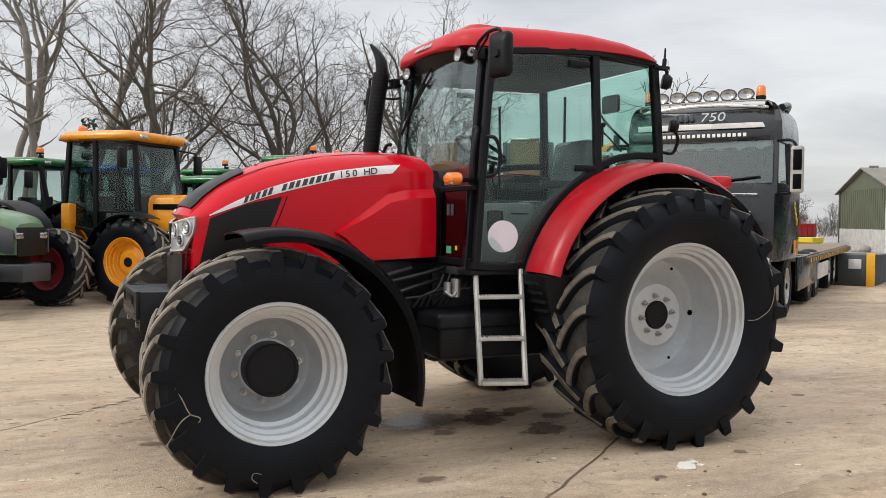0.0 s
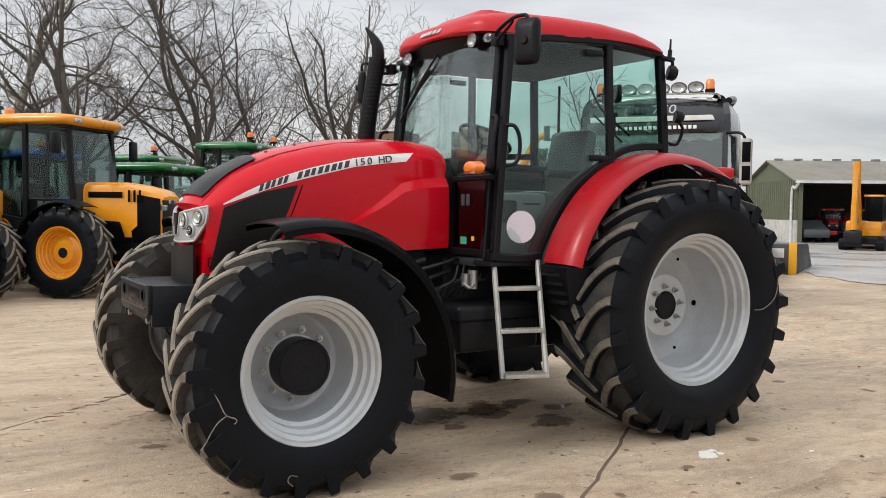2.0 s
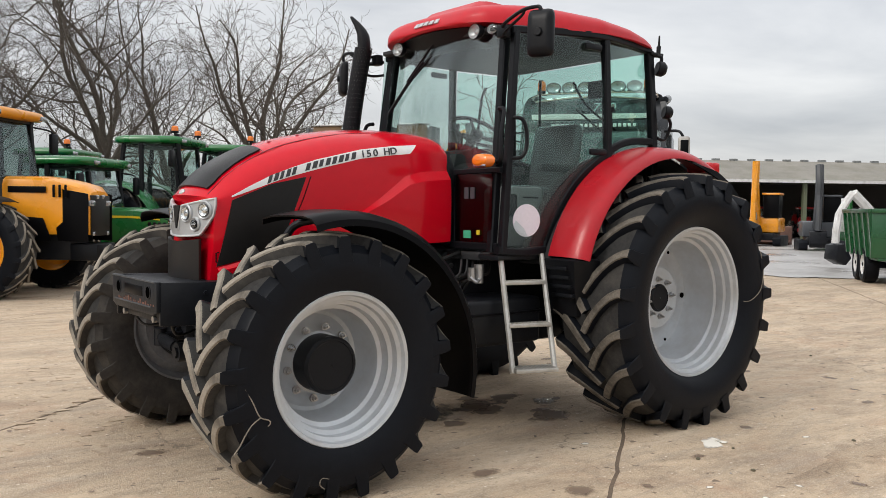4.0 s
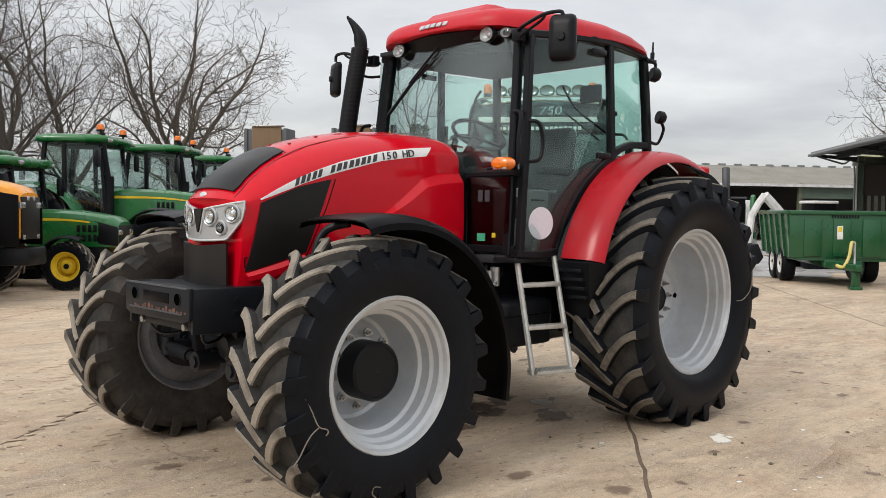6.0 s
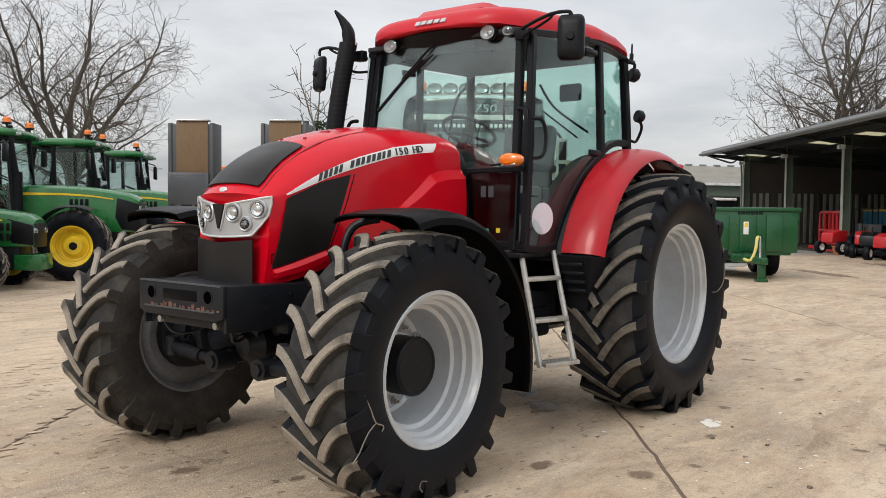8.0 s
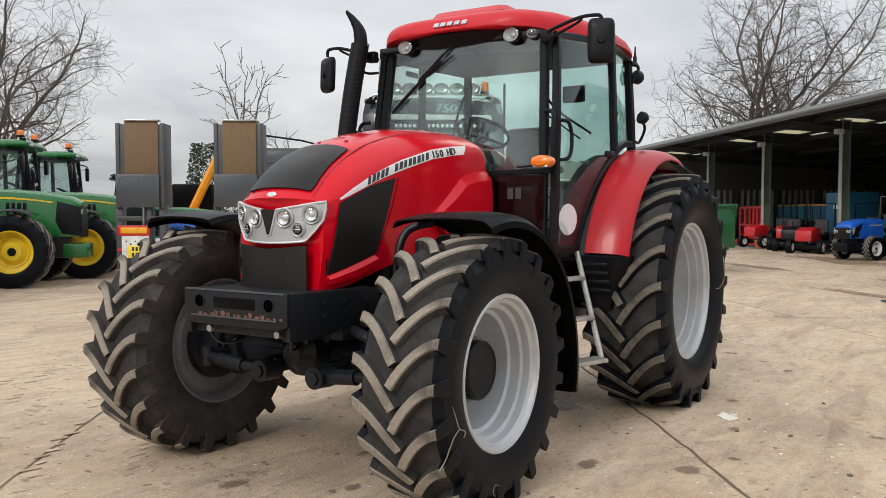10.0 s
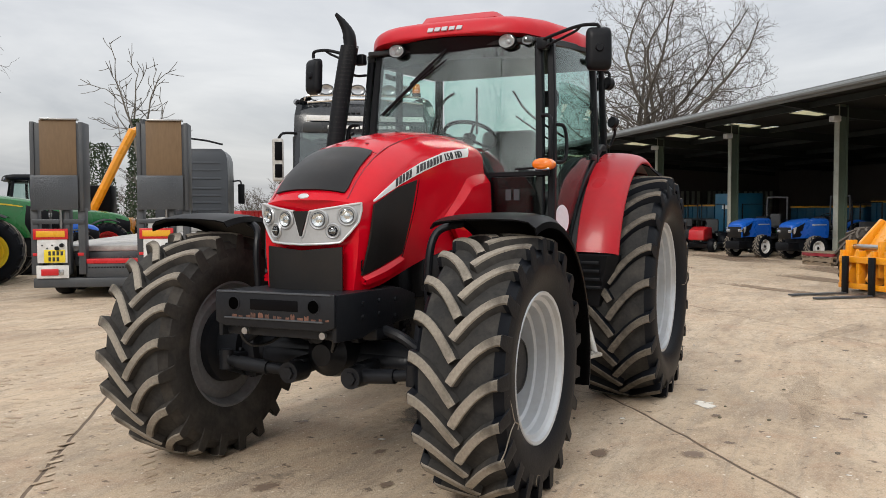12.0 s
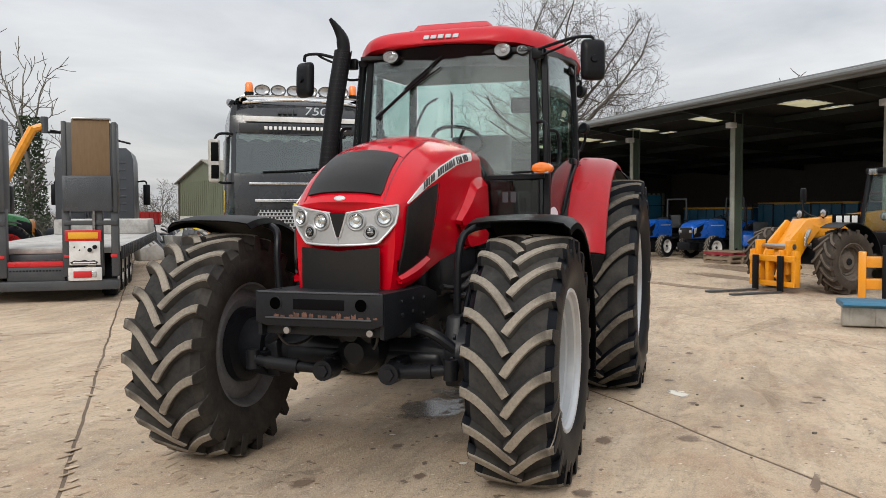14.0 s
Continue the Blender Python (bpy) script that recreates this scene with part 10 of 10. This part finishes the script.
tree("bare winter tree with a rounded fan of dense limbs", 41, (13.7, 32.0), 12.6, 0.27, 60, fork=0.27, crown=5.5, low=2.2, stems=5, limbs=9)
tree("large bare winter tree with many stems behind the shed", 91, (52.9, 9.6), 18.0, 0.38, 30, fork=0.16, crown=8.0, low=3.2, stems=6, limbs=9, thick=0.010, gap=1.5)
for k, (x, y, s_) in enumerate(((-14.0, 37.5, 1.0), (-21.5, 33.0, 0.95), (-28.0, 27.0, 1.05), (-34.0, 19.0, 0.95), (-37.0, 9.0, 1.0), (-26.0, 36.0, 0.9))):
    again((T2, T1, T3)[k % 3], (x, y), 65 * k + 20, s_)
T4 = tree("far bare winter tree on the skyline", 95, (116, 121), 10.0, 0.16, 0, limbs=6, fork=0.2, crown=4.0, low=1.5, levels=3, thick=0.03)
T5 = tree("far bare winter tree on the skyline", 97, (141, 90), 9.0, 0.15, 0, limbs=6, fork=0.2, crown=3.8, low=1.5, levels=3, thick=0.03)
for k, (x, y, s) in enumerate(((119, 118, 0.9), (126, 108, 0.75), (133, 100, 0.85), (139, 93, 0.7), (110, 124, 0.7), (145, 84, 0.8), (128, 112, 0.6), (122, 98, 0.6), (136, 106, 0.7))):
    again((T4, T5)[k % 2], (x, y), 40 * k, s)
again(T4, (72.0, -16.0), 90, 1.3)
again(T5, (68.0, -9.5), 170, 1.35)
# pale bare trunks and an ivy-clad leaning trunk at the edge of the wood
for k, (x, y, lean, h) in enumerate(((-4.69, 41.6, 3, 19), (-4.14, 41.4, -2, 18), (-3.79, 41.2, 2, 20))):
    ob = tree("slender pale bare trunk at the edge of the trees", 50 + k, (x, y), h, 0.24, 30 * k, bark="palebark", limbs=5, stems=2, fork=0.48, crown=4.0, low=7.0, levels=4, gap=2.2)
lt = tree("leaning bare tree with ivy on its lower trunk", 61, (-1.6, 36.2), 18, 0.26, 0, bark="palebark", limbs=5, stems=2, fork=0.46, crown=4.2, low=6.0, levels=4, gap=2.2)
lt.matrix_world = pose(-2.0, 36.2, -0.3, 0, 11, 0)


def ivy(parent_label, xy, z0, z1, r, seed, n=900):
    rnd2 = random.Random(seed)
    vs, fs = [], []
    for i in range(n):
        t = rnd2.random()
        z = z0 + (z1 - z0) * t
        a = rnd2.uniform(0, 2 * math.pi)
        rr2 = r * (1.0 - 0.45 * t) * math.sqrt(rnd2.uniform(0.2, 1.0))
        p = Vector((rr2 * math.cos(a), rr2 * math.sin(a), z))
        d1 = Vector((rnd2.gauss(0, 1), rnd2.gauss(0, 1), rnd2.gauss(0, 1))).normalized() * 0.10
        d2 = d1.cross(Vector((rnd2.gauss(0, 1), rnd2.gauss(0, 1), rnd2.gauss(0, 1)))).normalized() * 0.08
        b = len(vs)
        vs += [tuple(p - d1), tuple(p + d2 * 0.6), tuple(p + d1), tuple(p - d2 * 0.6)]
        fs.append((b, b + 1, b + 2, b + 3))
    me = bpy.data.meshes.new("ivy")
    me.from_pydata(vs, [], fs)
    me.materials.append(M["ivy"])
    ob = new("ivy", me)
    ob.location = (xy[0], xy[1], ground_z(*xy))
    return tagged(ob, parent_label, "ivy", kind="stuff")


ivy("dark ivy clinging to a leaning trunk", (-1.3, 36.2), 0.0, 6.0, 0.55, 3)
# dead pale tree with ivy-wrapped stems behind the low loader
tree("dead pale tree with broken bare branches", 73, (31.0, 34.4), 11.3, 0.20, 20, bark="deadwood", twig="deadwood", limbs=6, stems=3, fork=0.36, crown=3.6, low=4.5, levels=3, gap=2.0, thick=0.024)
tree("dead pale tree with broken bare branches", 79, (32.9, 32.0), 7.2, 0.12, 120, bark="deadwood", twig="deadwood", limbs=3, stems=2, fork=0.5, crown=2.2, low=4.0, levels=3, gap=2.4, thick=0.022)
ivy("dark ivy and bramble round dead stems", (31.0, 34.4), 0.0, 7.0, 1.1, 5, 4200)
ivy("dark ivy and bramble round dead stems", (29.5, 36.5), 0.0, 5.6, 1.6, 6, 4200)
ivy("dark ivy and bramble round dead stems", (36.5, 34.5), 0.0, 3.6, 1.8, 7, 1600)


def hedge(label, a, b, h, seed, n, depth=2.0):
    """A winter hedge of many thin upright twigs."""
    rnd2 = random.Random(seed)
    vs, fs = [], []
    a, b = Vector((*a, 0)), Vector((*b, 0))
    side = (b - a).normalized().cross(Vector((0, 0, 1)))
    for i in range(n):
        p = a.lerp(b, rnd2.random()) + side * rnd2.uniform(-depth / 2, depth / 2)
        L = h * rnd2.uniform(0.5, 1.0) * (0.8 + 0.35 * noise.noise(p * 0.25))
        p.z = ground_z(p.x, p.y) - 0.1 + rnd2.uniform(0, 0.5) * L
        d = Vector((rnd2.gauss(0, 0.5), rnd2.gauss(0, 0.5), 1)).normalized()
        q = p + d * L * rnd2.uniform(0.3, 0.6)
        w = d.cross(Vector((rnd2.gauss(0, 1), rnd2.gauss(0, 1), 0))).normalized() * rnd2.uniform(0.008, 0.03)
        k = len(vs)
        vs += [tuple(p - w), tuple(p + w), tuple(q)]
        fs.append((k, k + 1, k + 2))
    me = bpy.data.meshes.new("hedge")
    me.from_pydata(vs, [], fs)
    me.materials.append(M["hedge"])
    return tagged(new("hedge", me), label, "hedge", kind="stuff")


hedge("leafless brown hedge below the trees", (-14, 30), (16, 27), 2.6, 1, 9000)
hedge("leafless brown hedge below the trees", (16, 29), (40, 36), 2.4, 2, 7000)
hedge("distant brown hedge across the fields", (60, 75), (150, 70), 4.5, 3, 9000, 6)
hedge("distant brown hedge across the fields", (58, 80), (100, 130), 4.5, 4, 7000, 6)
hedge("low winter hedge behind the shed", (60, 30), (75, -30), 3.0, 5, 4000, 4)
